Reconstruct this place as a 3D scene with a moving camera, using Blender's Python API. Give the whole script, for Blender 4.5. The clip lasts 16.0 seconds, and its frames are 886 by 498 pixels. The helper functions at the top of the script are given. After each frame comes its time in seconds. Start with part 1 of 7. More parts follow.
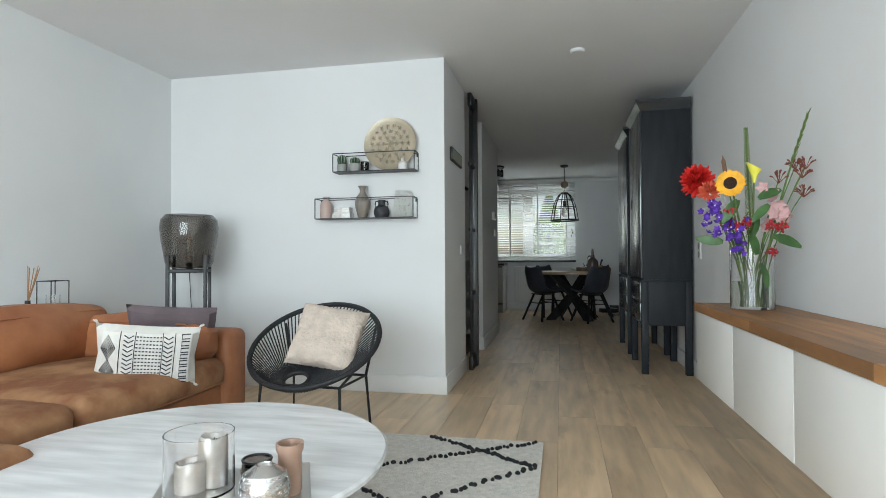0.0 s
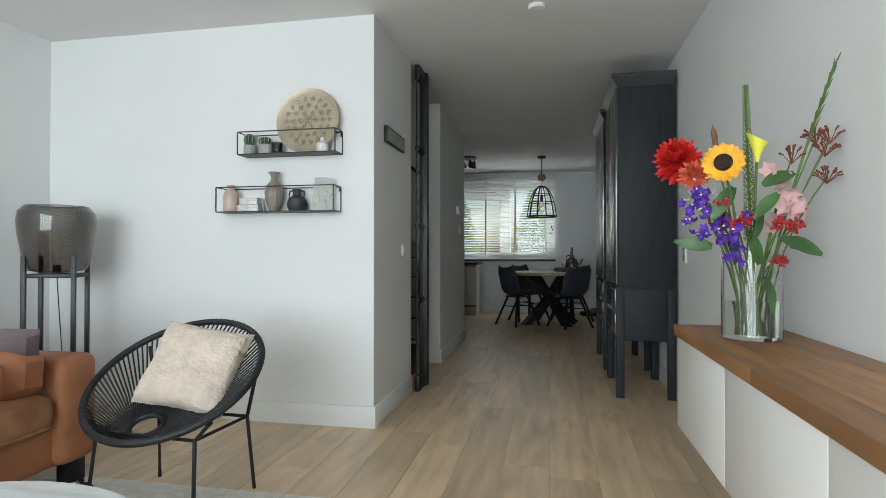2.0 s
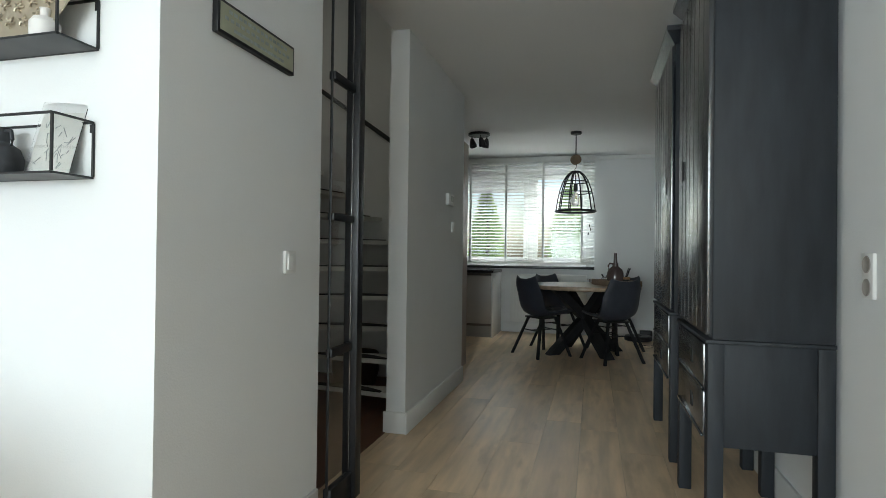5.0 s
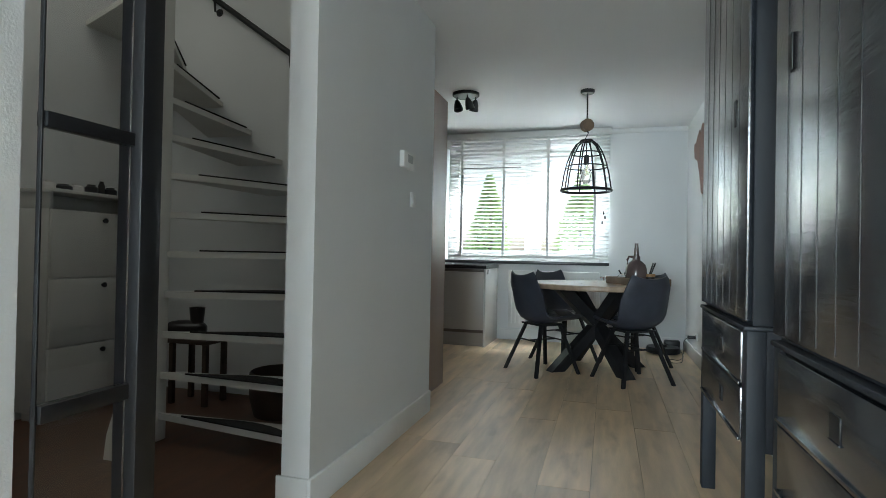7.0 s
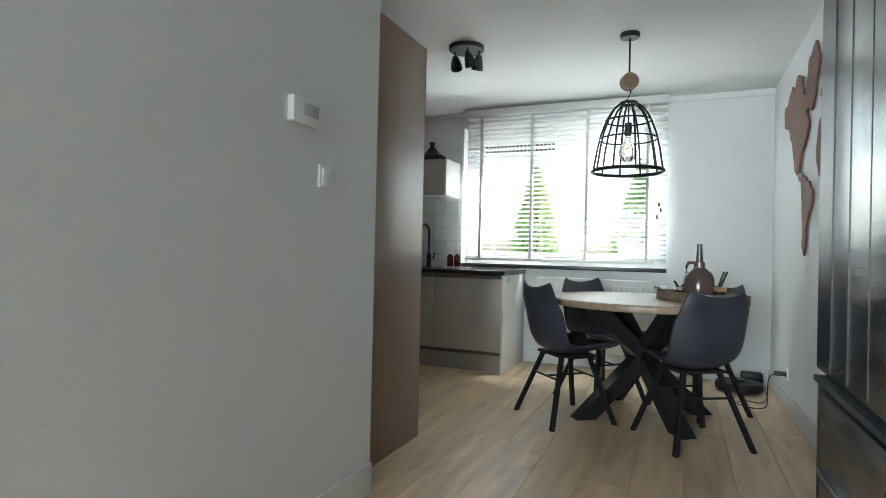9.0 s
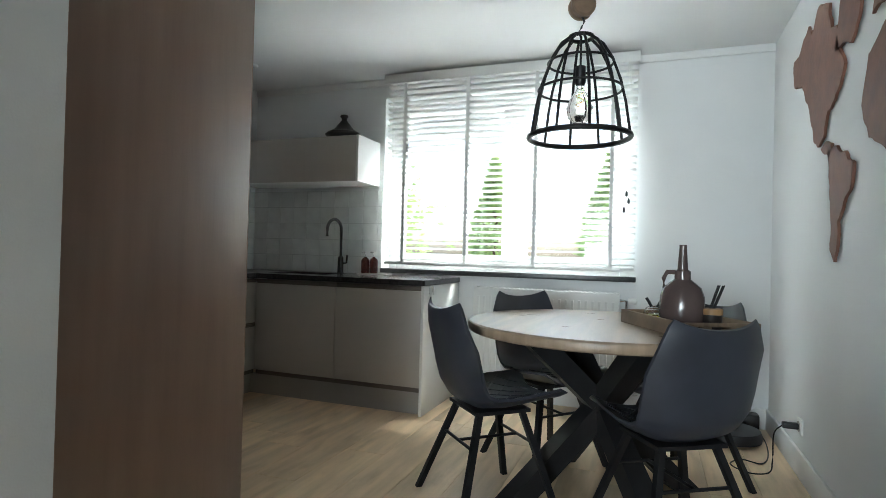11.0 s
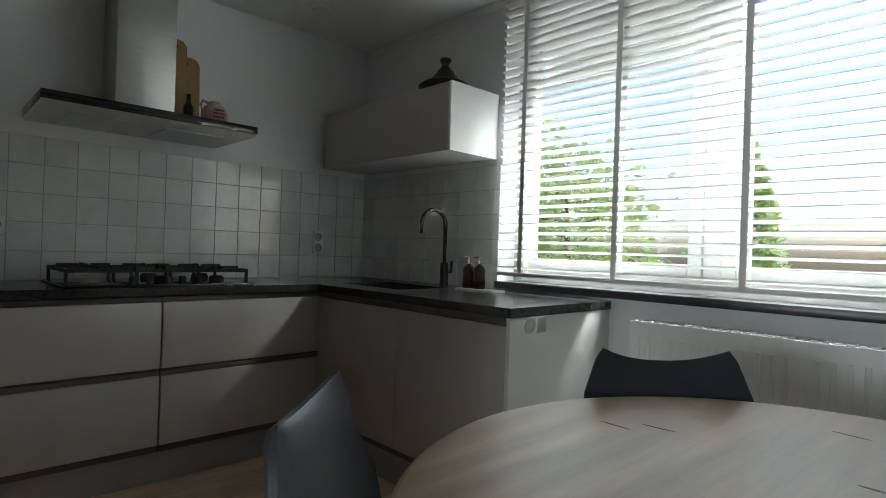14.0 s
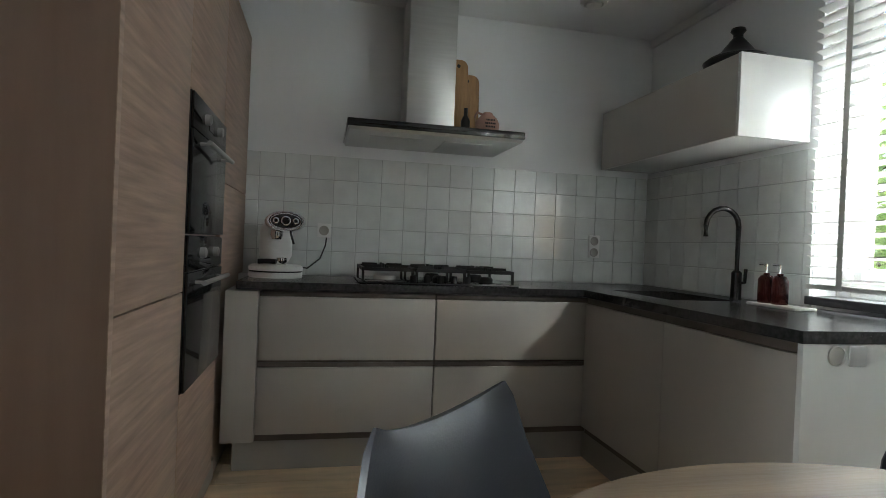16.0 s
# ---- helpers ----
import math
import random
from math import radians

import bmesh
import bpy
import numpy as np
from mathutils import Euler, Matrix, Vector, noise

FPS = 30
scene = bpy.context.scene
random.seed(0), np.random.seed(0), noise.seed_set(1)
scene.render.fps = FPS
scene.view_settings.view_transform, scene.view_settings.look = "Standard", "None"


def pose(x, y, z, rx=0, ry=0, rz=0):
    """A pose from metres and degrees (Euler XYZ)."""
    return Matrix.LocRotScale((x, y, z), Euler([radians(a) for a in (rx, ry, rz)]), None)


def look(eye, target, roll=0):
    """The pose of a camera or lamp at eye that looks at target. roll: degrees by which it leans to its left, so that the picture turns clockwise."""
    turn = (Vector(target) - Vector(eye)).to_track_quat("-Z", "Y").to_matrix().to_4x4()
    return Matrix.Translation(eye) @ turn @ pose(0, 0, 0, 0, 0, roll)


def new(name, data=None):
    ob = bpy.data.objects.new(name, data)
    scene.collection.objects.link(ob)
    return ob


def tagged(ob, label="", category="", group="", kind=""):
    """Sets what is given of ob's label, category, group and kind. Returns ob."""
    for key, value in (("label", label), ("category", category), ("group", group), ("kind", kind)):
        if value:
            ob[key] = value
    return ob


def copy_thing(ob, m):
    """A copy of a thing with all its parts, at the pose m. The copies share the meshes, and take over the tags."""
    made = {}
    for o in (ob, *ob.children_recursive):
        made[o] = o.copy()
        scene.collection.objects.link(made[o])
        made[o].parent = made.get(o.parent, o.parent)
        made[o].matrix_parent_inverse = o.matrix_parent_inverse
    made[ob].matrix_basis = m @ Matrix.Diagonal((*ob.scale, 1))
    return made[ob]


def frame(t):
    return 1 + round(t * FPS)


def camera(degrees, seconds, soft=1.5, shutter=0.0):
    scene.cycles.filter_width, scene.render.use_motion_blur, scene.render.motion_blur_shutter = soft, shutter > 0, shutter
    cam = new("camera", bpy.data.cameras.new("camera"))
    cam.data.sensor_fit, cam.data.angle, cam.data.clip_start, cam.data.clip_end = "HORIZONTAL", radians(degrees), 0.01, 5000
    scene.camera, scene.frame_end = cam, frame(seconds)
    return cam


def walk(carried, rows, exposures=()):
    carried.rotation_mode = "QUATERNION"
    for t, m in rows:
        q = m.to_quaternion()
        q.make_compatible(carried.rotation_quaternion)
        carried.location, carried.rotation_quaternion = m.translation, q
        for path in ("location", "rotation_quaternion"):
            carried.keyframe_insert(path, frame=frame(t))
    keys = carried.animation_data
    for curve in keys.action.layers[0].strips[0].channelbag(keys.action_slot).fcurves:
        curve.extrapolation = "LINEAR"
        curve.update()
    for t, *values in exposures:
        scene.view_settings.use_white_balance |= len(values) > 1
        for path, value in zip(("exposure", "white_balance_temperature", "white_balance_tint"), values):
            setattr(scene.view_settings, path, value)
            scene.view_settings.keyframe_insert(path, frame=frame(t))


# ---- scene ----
cam = camera(77.0, 16.0, soft=0.6)
EXPOSURES = ((0, -0.1, 6300, 7), (3.0, 0.04, 6420, 7), (4.5, 0.32, 6420, 5), (7, 1.3, 6000, 4), (8, 1.65, 6150, 5), (10.5, 1.75, 6200, 6), (11, 1.68, 6200, 6), (12.5, 1.32, 6250, 7), (13.5, 0.95, 6320, 7), (14.5, 0.68, 6350, 7), (15.2, 0.86, 6370, 8), (16, 1.45, 6400, 8))
LIVING_W, KITCHEN_W, HALL_W = 215.0, 330.0, 2.4
PATH = [
    (0, (0.226, -0.259, 1.013), (-0.186, 1.697, 1.045), -0.3),
    (0.5, (0.227, -0.176, 1.017), (-0.165, 1.785, 1.049), -0.6),
    (1, (0.274, -0.026, 1.04), (-0.107, 1.937, 1.062), -0.4),
    (1.5, (0.376, 0.265, 1.052), (0.0, 2.23, 1.076), -0.2),
    (2, (0.445, 0.562, 1.056), (0.062, 2.525, 1.073), 0.0),
    (2.5, (0.474, 0.914, 1.065), (0.098, 2.878, 1.083), 0.2),
    (3, (0.545, 1.283, 1.092), (0.148, 3.243, 1.103), 0.5),
    (3.5, (0.546, 1.603, 1.091), (0.055, 3.541, 1.1), 0.7),
    (4, (0.502, 1.891, 1.109), (0.009, 3.829, 1.119), 0.9),
    (4.5, (0.485, 2.219, 1.114), (-0.005, 4.159, 1.13), 0.9),
    (4.7, (0.501, 2.362, 1.126), (-0.005, 4.297, 1.141), 0.8),
    (6.8, (0.482, 3.776, 1.003), (-0.068, 5.698, 1.034), 0.7),
    (7, (0.489, 3.9, 1.02), (-0.076, 5.818, 1.039), 1.1),
    (7.5, (0.522, 4.246, 1.047), (-0.083, 6.152, 1.059), 1.2),
    (8, (0.603, 4.573, 1.061), (-0.082, 6.452, 1.071), 1.3),
    (8.2, (0.621, 4.702, 1.061), (-0.129, 6.556, 1.072), 1.4),
    (10.3, (0.631, 6.098, 1.084), (-0.164, 7.933, 1.095), 1.3),
    (10.5, (0.615, 6.224, 1.089), (-0.152, 8.072, 1.102), 1.4),
    (11, (0.609, 6.52, 1.082), (-0.09, 8.394, 1.101), 1.5),
    (11.5, (0.656, 6.87, 1.091), (-0.043, 8.743, 1.112), 1.3),
    (12, (0.67, 7.209, 1.08), (-0.076, 9.064, 1.106), 1.5),
    (12.5, (0.659, 7.502, 1.096), (-0.123, 9.343, 1.116), 1.4),
    (13, (0.664, 7.807, 1.103), (-0.236, 9.592, 1.12), 1.5),
    (13.5, (0.649, 8.091, 1.116), (-0.554, 9.689, 1.133), 1.9),
    (14, (0.535, 8.315, 1.113), (-0.913, 9.695, 1.118), 1.9),
    (14.5, (0.472, 8.455, 1.115), (-1.147, 9.629, 1.115), 2.1),
    (15, (0.460, 8.535, 1.120), (-1.345, 9.397, 1.111), 2.2),
    (15.5, (0.512, 8.565, 1.122), (-1.397, 9.162, 1.102), 2.3),
    (16, (0.548, 8.580, 1.105), (-1.407, 9.003, 1.094), 2.4),
]
walk(cam, [(t, look(eye, target, roll)) for t, eye, target, roll in PATH],
     exposures=EXPOSURES)

# ---- light ----
world = bpy.data.worlds.new("sky")
scene.world = world
world.use_nodes = True
sky = world.node_tree.nodes.new("ShaderNodeTexSky")
sky.sky_type, sky.sun_disc = "NISHITA", False
sky.sun_elevation, sky.sun_rotation = radians(48), radians(60)
sky.air_density, sky.dust_density = 1.0, 3.0
back = world.node_tree.nodes["Background"]
back.inputs["Strength"].default_value = 0.2
world.node_tree.links.new(sky.outputs["Color"], back.inputs["Color"])

sun_data = bpy.data.lights.new("sun", "SUN")
sun_data.energy, sun_data.angle, sun_data.color = 2.0, radians(9), (1.0, 0.96, 0.9)
sun_lamp = new("sun", sun_data)
sun_lamp.matrix_world = look((6, 8, 9), (0, 0, 0))


def area_lamp(name, eye, target, width, height, watts, colour):
    data = bpy.data.lights.new(name, "AREA")
    data.shape, data.size, data.size_y, data.energy, data.color = "RECTANGLE", width, height, watts, colour
    ob = new(name, data)
    ob.matrix_world = look(eye, target)
    return ob


# daylight in the garden window behind the start of the walk, and above the kitchen window
area_lamp("garden_window_light", (-0.85, -2.62, 1.45), (-0.85, 3, 1.2), 3.6, 2.1, LIVING_W, (0.86, 0.95, 1.0))
area_lamp("kitchen_window_light", (-0.4, 11.75, 3.35), (-0.4, 10.0, 1.2), 2.6, 1.4, KITCHEN_W, (0.9, 0.98, 1.0))


# unseen fill lamp at the stairwell's top, added to brighten the hall; no window there
area_lamp("hall_fill_light", (-2.1, 5.6, 3.5), (-2.1, 6.0, 0.0), 0.9, 0.9, HALL_W, (1.0, 0.93, 0.80))


# ---- materials ----
def material(name, colour, rough=0.6, metal=0.0, vary=0.06, scale=6.0, bump=0.0, bump_scale=60.0,
             stretch=(1, 1, 1), second=None, mask=(0.45, 0.6), spec=0.5, random_tone=0.0, coat=0.0):
    """A principled surface with two scales of tone and a fine relief."""
    m = bpy.data.materials.new(name)
    m.use_nodes = True
    nt = m.node_tree
    n, l = nt.nodes, nt.links
    b = n["Principled BSDF"]
    b.inputs["Roughness"].default_value = rough
    b.inputs["Metallic"].default_value = metal
    b.inputs["Specular IOR Level"].default_value = spec
    b.inputs["Coat Weight"].default_value = coat
    co = n.new("ShaderNodeTexCoord")
    mp = n.new("ShaderNodeMapping")
    mp.inputs["Scale"].default_value = stretch
    l.new(co.outputs["Object"], mp.inputs["Vector"])
    big = n.new("ShaderNodeTexNoise")
    big.inputs["Scale"].default_value, big.inputs["Detail"].default_value = scale, 5.0
    l.new(mp.outputs["Vector"], big.inputs["Vector"])
    ramp = n.new("ShaderNodeValToRGB")
    c = colour
    lo = [max(0.0, v * (1 - vary)) for v in c]
    hi = [min(1.0, v * (1 + vary)) for v in c]
    if second:
        lo, hi = c, second
    ramp.color_ramp.elements[0].position, ramp.color_ramp.elements[1].position = (0.3, 0.7) if not second else mask
    ramp.color_ramp.elements[0].color = (*lo, 1)
    ramp.color_ramp.elements[1].color = (*hi, 1)
    l.new(big.outputs["Fac"], ramp.inputs["Fac"])
    out = ramp.outputs["Color"]
    if random_tone:
        info = n.new("ShaderNodeObjectInfo")
        rng = n.new("ShaderNodeMapRange")
        rng.inputs["To Min"].default_value, rng.inputs["To Max"].default_value = 1 - random_tone, 1 + random_tone
        l.new(info.outputs["Random"], rng.inputs["Value"])
        hsv = n.new("ShaderNodeHueSaturation")
        l.new(rng.outputs["Result"], hsv.inputs["Value"])
        l.new(out, hsv.inputs["Color"])
        out = hsv.outputs["Color"]
        off = n.new("ShaderNodeVectorMath")
        off.operation = "ADD"
        mul = n.new("ShaderNodeMath")
        mul.operation = "MULTIPLY"
        mul.inputs[1].default_value = 40
        l.new(info.outputs["Random"], mul.inputs[0])
        l.new(mp.outputs["Vector"], off.inputs[0])
        l.new(mul.outputs["Value"], off.inputs[1])
        l.new(off.outputs["Vector"], big.inputs["Vector"])
    l.new(out, b.inputs["Base Color"])
    fine = n.new("ShaderNodeTexNoise")
    fine.inputs["Scale"].default_value, fine.inputs["Detail"].default_value = bump_scale, 3.0
    l.new(mp.outputs["Vector"], fine.inputs["Vector"])
    rr = n.new("ShaderNodeMapRange")
    rr.inputs["To Min"].default_value, rr.inputs["To Max"].default_value = max(0.02, rough - 0.06), min(1, rough + 0.08)
    l.new(big.outputs["Fac"], rr.inputs["Value"])
    l.new(rr.outputs["Result"], b.inputs["Roughness"])
    if bump:
        bp = n.new("ShaderNodeBump")
        bp.inputs["Strength"].default_value, bp.inputs["Distance"].default_value = bump, 0.01
        l.new(fine.outputs["Fac"], bp.inputs["Height"])
        l.new(bp.outputs["Normal"], b.inputs["Normal"])
    return m


def glass(name, colour=(1, 1, 1), rough=0.0, ior=1.45):
    m = material(name, colour, rough=rough, vary=0.01, scale=3.0)
    b = m.node_tree.nodes["Principled BSDF"]
    b.inputs["Transmission Weight"].default_value = 1.0
    b.inputs["IOR"].default_value = ior
    for k in list(b.inputs["Roughness"].links):
        m.node_tree.links.remove(k)
    b.inputs["Roughness"].default_value = rough
    return m


WALL = material("wall_paint", (0.78, 0.79, 0.79), 0.85, vary=0.02, scale=1.6, bump=0.12, bump_scale=180)
CEIL = material("ceiling_paint", (0.8, 0.8, 0.8), 0.9, vary=0.02, scale=1.2, bump=0.15, bump_scale=140)
TRIM = material("white_trim", (0.8, 0.8, 0.79), 0.45, vary=0.02)
OAK = material("oak_laminate", (0.66, 0.49, 0.318), 0.34, vary=0.2, scale=2.2, bump=0.08, bump_scale=30, stretch=(7, 0.8, 7), random_tone=0.11)
on, ol = OAK.node_tree.nodes, OAK.node_tree.links
heart = on.new("ShaderNodeTexNoise")
heart.inputs["Scale"].default_value, heart.inputs["Detail"].default_value = 1.0, 6.0
heart_map = on.new("ShaderNodeMapping")
ol.new([n for n in on if n.type == "VECT_MATH"][0].outputs["Vector"], heart_map.inputs["Vector"])
heart_map.inputs["Scale"].default_value = (1.3, 3.0, 1.3)
ol.new(heart_map.outputs["Vector"], heart.inputs["Vector"])
heart_ramp = on.new("ShaderNodeMapRange")
heart_ramp.inputs["From Min"].default_value, heart_ramp.inputs["From Max"].default_value = 0.56, 0.72
heart_ramp.inputs["To Max"].default_value = 0.5
ol.new(heart.outputs["Fac"], heart_ramp.inputs["Value"])
heart_mix = on.new("ShaderNodeMixRGB")
heart_mix.inputs["Color2"].default_value = (0.33, 0.225, 0.135, 1)
plain = on["Principled BSDF"].inputs["Base Color"].links[0].from_socket
ol.new(heart_ramp.outputs["Result"], heart_mix.inputs["Fac"])
ol.new(plain, heart_mix.inputs["Color1"])
ol.new(heart_mix.outputs["Color"], on["Principled BSDF"].inputs["Base Color"])
GAP = material("floor_joint", (0.1, 0.07, 0.045), 0.8)
BLACKWOOD = material("black_stained_wood", (0.020, 0.023, 0.028), 0.17, vary=0.35, scale=4, bump=0.16, bump_scale=14, stretch=(0.5, 0.5, 4.5), spec=1.0, coat=0.8)
BLACKWOOD.node_tree.nodes["Principled BSDF"].inputs["Coat Roughness"].default_value = 0.2
BLACKFLAT = material("black_stained_side", (0.022, 0.025, 0.030), 0.56, vary=0.25, scale=4, bump=0.05, bump_scale=16, stretch=(5, 5, 1), spec=0.3)
STEEL_BLACK = material("black_steel", (0.009, 0.009, 0.0105), 0.42, vary=0.2, scale=9)
METAL = material("brushed_steel", (0.55, 0.55, 0.54), 0.33, metal=1.0, vary=0.05, scale=5, bump=0.05, bump_scale=90, stretch=(1, 1, 14))
CHROME = material("chrome", (0.75, 0.75, 0.76), 0.12, metal=1.0, vary=0.03)
FRONT = material("greige_lacquer_front", (0.46, 0.43, 0.395), 0.3, vary=0.03, scale=2, spec=0.5)
FRONT_SIDE = material("white_gloss_side", (0.70, 0.70, 0.68), 0.2, vary=0.02, scale=2)
PLINTH = material("greige_plinth", (0.36, 0.335, 0.305), 0.45, vary=0.05, scale=3)
GROOVE = material("grip_groove", (0.13, 0.105, 0.09), 0.5)
WORKTOP = material("dark_stone_worktop", (0.035, 0.033, 0.034), 0.22, vary=0.4, scale=60, spec=0.55)
TALLWOOD = material("brown_wood_grain_front", (0.36, 0.25, 0.192), 0.45, vary=0.27, scale=3.2, bump=0.1, bump_scale=16, stretch=(1.0, 1.0, 18))
TALLSIDE = material("brown_wood_side_panel", (0.27, 0.178, 0.132), 0.32, vary=0.09, scale=2.0, bump=0.03, bump_scale=16, stretch=(9, 9, 1))
TILE = material("glazed_white_tile", (0.70, 0.72, 0.70), 0.08, vary=0.07, scale=9, bump=0.16, bump_scale=7, random_tone=0.06, coat=0.3)
HALLWOOD = material("red_brown_hall_wood", (0.115, 0.055, 0.032), 0.4, vary=0.25, scale=3, bump=0.06, bump_scale=30, stretch=(7, 0.8, 7))
GROUT = material("grey_grout", (0.44, 0.45, 0.44), 0.9, vary=0.08)
SLAT = material("white_blind_slat", (0.82, 0.82, 0.8), 0.5, vary=0.02)
PVC = material("white_window_frame", (0.78, 0.78, 0.77), 0.3, vary=0.02)
PANE = glass("window_glass")
SILL = material("dark_stone_sill", (0.045, 0.045, 0.048), 0.3, vary=0.3, scale=30)
TABLE = material("light_oak_tabletop", (0.34, 0.25, 0.175), 0.32, vary=0.24, scale=2.2, bump=0.08, bump_scale=14, stretch=(9, 0.9, 1))
TABLE_EDGE = material("oak_tabletop_edge", (0.34, 0.215, 0.125), 0.45, vary=0.2, scale=3, bump=0.1, bump_scale=24, stretch=(1, 1, 8))
TABLE_LEG = material("black_table_steel", (0.012, 0.012, 0.013), 0.42, vary=0.25, scale=8)
LEATHER_GREY = material("charcoal_leather", (0.034, 0.038, 0.051), 0.35, vary=0.22, scale=7, bump=0.05, bump_scale=220, spec=0.6)
COGNAC = material("cognac_leather", (0.30, 0.105, 0.042), 0.5, second=(0.44, 0.185, 0.082), mask=(0.36, 0.66), scale=4.5, bump=0.4, bump_scale=16)
COGNAC_NUBUCK = material("worn_cognac_nubuck", (0.225, 0.088, 0.036), 0.8, second=(0.40, 0.215, 0.105), mask=(0.40, 0.64), scale=5.5, bump=0.3, bump_scale=40)
SIDEBOARD_WHITE = material("white_sideboard_front", (0.74, 0.73, 0.70), 0.42, vary=0.02)
TEAK = material("oiled_teak_top", (0.30, 0.145, 0.055), 0.42, vary=0.45, scale=2.6, bump=0.12, bump_scale=16, stretch=(9, 1.0, 3), random_tone=0.3)
MARBLE = material("white_marble", (0.72, 0.73, 0.74), 0.2, vary=0.17, scale=3.2, stretch=(1.0, 6.0, 1))
RUGWHITE = material("cream_rug", (0.74, 0.71, 0.655), 0.95, vary=0.12, scale=40, bump=1.0, bump_scale=130)
RUGBLACK = material("black_rug_yarn", (0.02, 0.02, 0.022), 0.95, vary=0.3, scale=60, bump=1.0, bump_scale=130)
PLASTIC = material("white_plastic", (0.78, 0.78, 0.76), 0.35, vary=0.02)


# ---- builders ----
def link(name, bm, mat, parent=None, label="", smooth=True):
    me = bpy.data.meshes.new(name)
    bmesh.ops.recalc_face_normals(bm, faces=bm.faces)
    if smooth:
        for fc in bm.faces:
            fc.smooth = True
        for e in bm.edges:
            if len(e.link_faces) != 2 or e.calc_face_angle(0) > radians(32):
                e.smooth = False
    bm.to_mesh(me)
    bm.free()
    me.materials.append(mat)
    ob = new(name, me)
    if parent:
        ob.parent = parent
    if label:
        tagged(ob, label)
    return ob


def part(name, bm, mat, parent, label=""):
    return link(name, bm, mat, parent, label)


def thing(name, m, label, category, group=""):
    ob = new(name)
    ob.empty_display_size = 0.1
    ob.matrix_world = m
    return tagged(ob, label, category, group)


def structure(name, bm, mat, label=""):
    return tagged(link(name, bm, mat), label, kind="structure")


def box(bm, x0, y0, z0, x1, y1, z1, bev=0.0, seg=2, m=None):
    made = bmesh.ops.create_cube(bm, size=1.0)["verts"]
    for v in made:
        v.co = Vector(((x0 + x1) / 2 + v.co.x * abs(x1 - x0), (y0 + y1) / 2 + v.co.y * abs(y1 - y0), (z0 + z1) / 2 + v.co.z * abs(z1 - z0)))
    if m is not None:
        bmesh.ops.transform(bm, matrix=m, verts=made)
    if bev:
        es = list({e for v in made for e in v.link_edges})
        bmesh.ops.bevel(bm, geom=es, offset=bev, segments=seg, profile=0.5, affect="EDGES")
    return bm


def boxes(*rows, bev=0.0):
    bm = bmesh.new()
    for r in rows:
        box(bm, *r, bev=bev)
    return bm


def lathe(bm, profile, n=32, cx=0.0, cy=0.0, z=0.0, caps=True):
    """Turn (radius, height) rows round the upright axis."""
    rings = []
    for r, h in profile:
        rings.append([bm.verts.new((cx + r * math.cos(2 * math.pi * i / n), cy + r * math.sin(2 * math.pi * i / n), z + h)) for i in range(n)])
    for a, b in zip(rings, rings[1:]):
        for i in range(n):
            bm.faces.new((a[i], a[(i + 1) % n], b[(i + 1) % n], b[i]))
    if caps:
        for ring in (rings[0], rings[-1]):
            bm.faces.new(ring)
    return bm


def tube(bm, pts, r, n=8, closed=False, taper=None):
    """A round bar along points."""
    pts = [Vector(p) for p in pts]
    rings = []
    k = len(pts)
    ref = Vector((0, 0, 1))
    for i, p in enumerate(pts):
        a = pts[(i - 1) % k] if closed or i else p
        b = pts[(i + 1) % k] if closed or i < k - 1 else p
        d = (b - a).normalized()
        s = d.cross(ref)
        if s.length < 1e-3:
            s = d.cross(Vector((1, 0, 0)))
        s.normalize()
        u = d.cross(s)
        rr = r if taper is None else r * taper[i]
        rings.append([bm.verts.new(p + rr * (s * math.cos(2 * math.pi * j / n) + u * math.sin(2 * math.pi * j / n))) for j in range(n)])
    for i in range(k if closed else k - 1):
        a, b = rings[i], rings[(i + 1) % k]
        best = 0
        if closed and i == k - 1:
            best = min(range(n), key=lambda q: sum((a[j].co - b[(j + q) % n].co).length for j in range(n)))
        for j in range(n):
            bm.faces.new((a[j], a[(j + 1) % n], b[(j + 1 + best) % n], b[(j + best) % n]))
    if not closed:
        bm.faces.new(rings[0])
        bm.faces.new(rings[-1])
    return bm


def pillow(bm, w, h, d, m, n=14, power=0.42):
    """A soft cushion: w by h, d thick in the middle, in the xz plane of m."""
    top, bot = [], []
    for j in range(n + 1):
        ra, rb = [], []
        for i in range(n + 1):
            u, v = 2 * i / n - 1, 2 * j / n - 1
            f = max(0.0, (1 - u ** 4) * (1 - v ** 4)) ** power
            pinch = 1 - 0.07 * (1 - abs(u * v)) * (max(abs(u), abs(v)) ** 3)
            x, z = u * w / 2 * pinch, v * h / 2 * pinch
            wob = 0.012 * noise.noise(Vector((x * 9, z * 9, w * 31)))
            ra.append(bm.verts.new(m @ Vector((x, -d / 2 * f + wob * f, z))))
            rb.append(ra[-1] if i in (0, n) or j in (0, n) else bm.verts.new(m @ Vector((x, d / 2 * f + wob * f, z))))
        top.append(ra)
        bot.append(rb)
    for j in range(n):
        for i in range(n):
            bm.faces.new((top[j][i], top[j][i + 1], top[j + 1][i + 1], top[j + 1][i]))
            q = (bot[j][i], bot[j + 1][i], bot[j + 1][i + 1], bot[j][i + 1])
            if len(set(q)) == 4:
                bm.faces.new(q)
    return bm


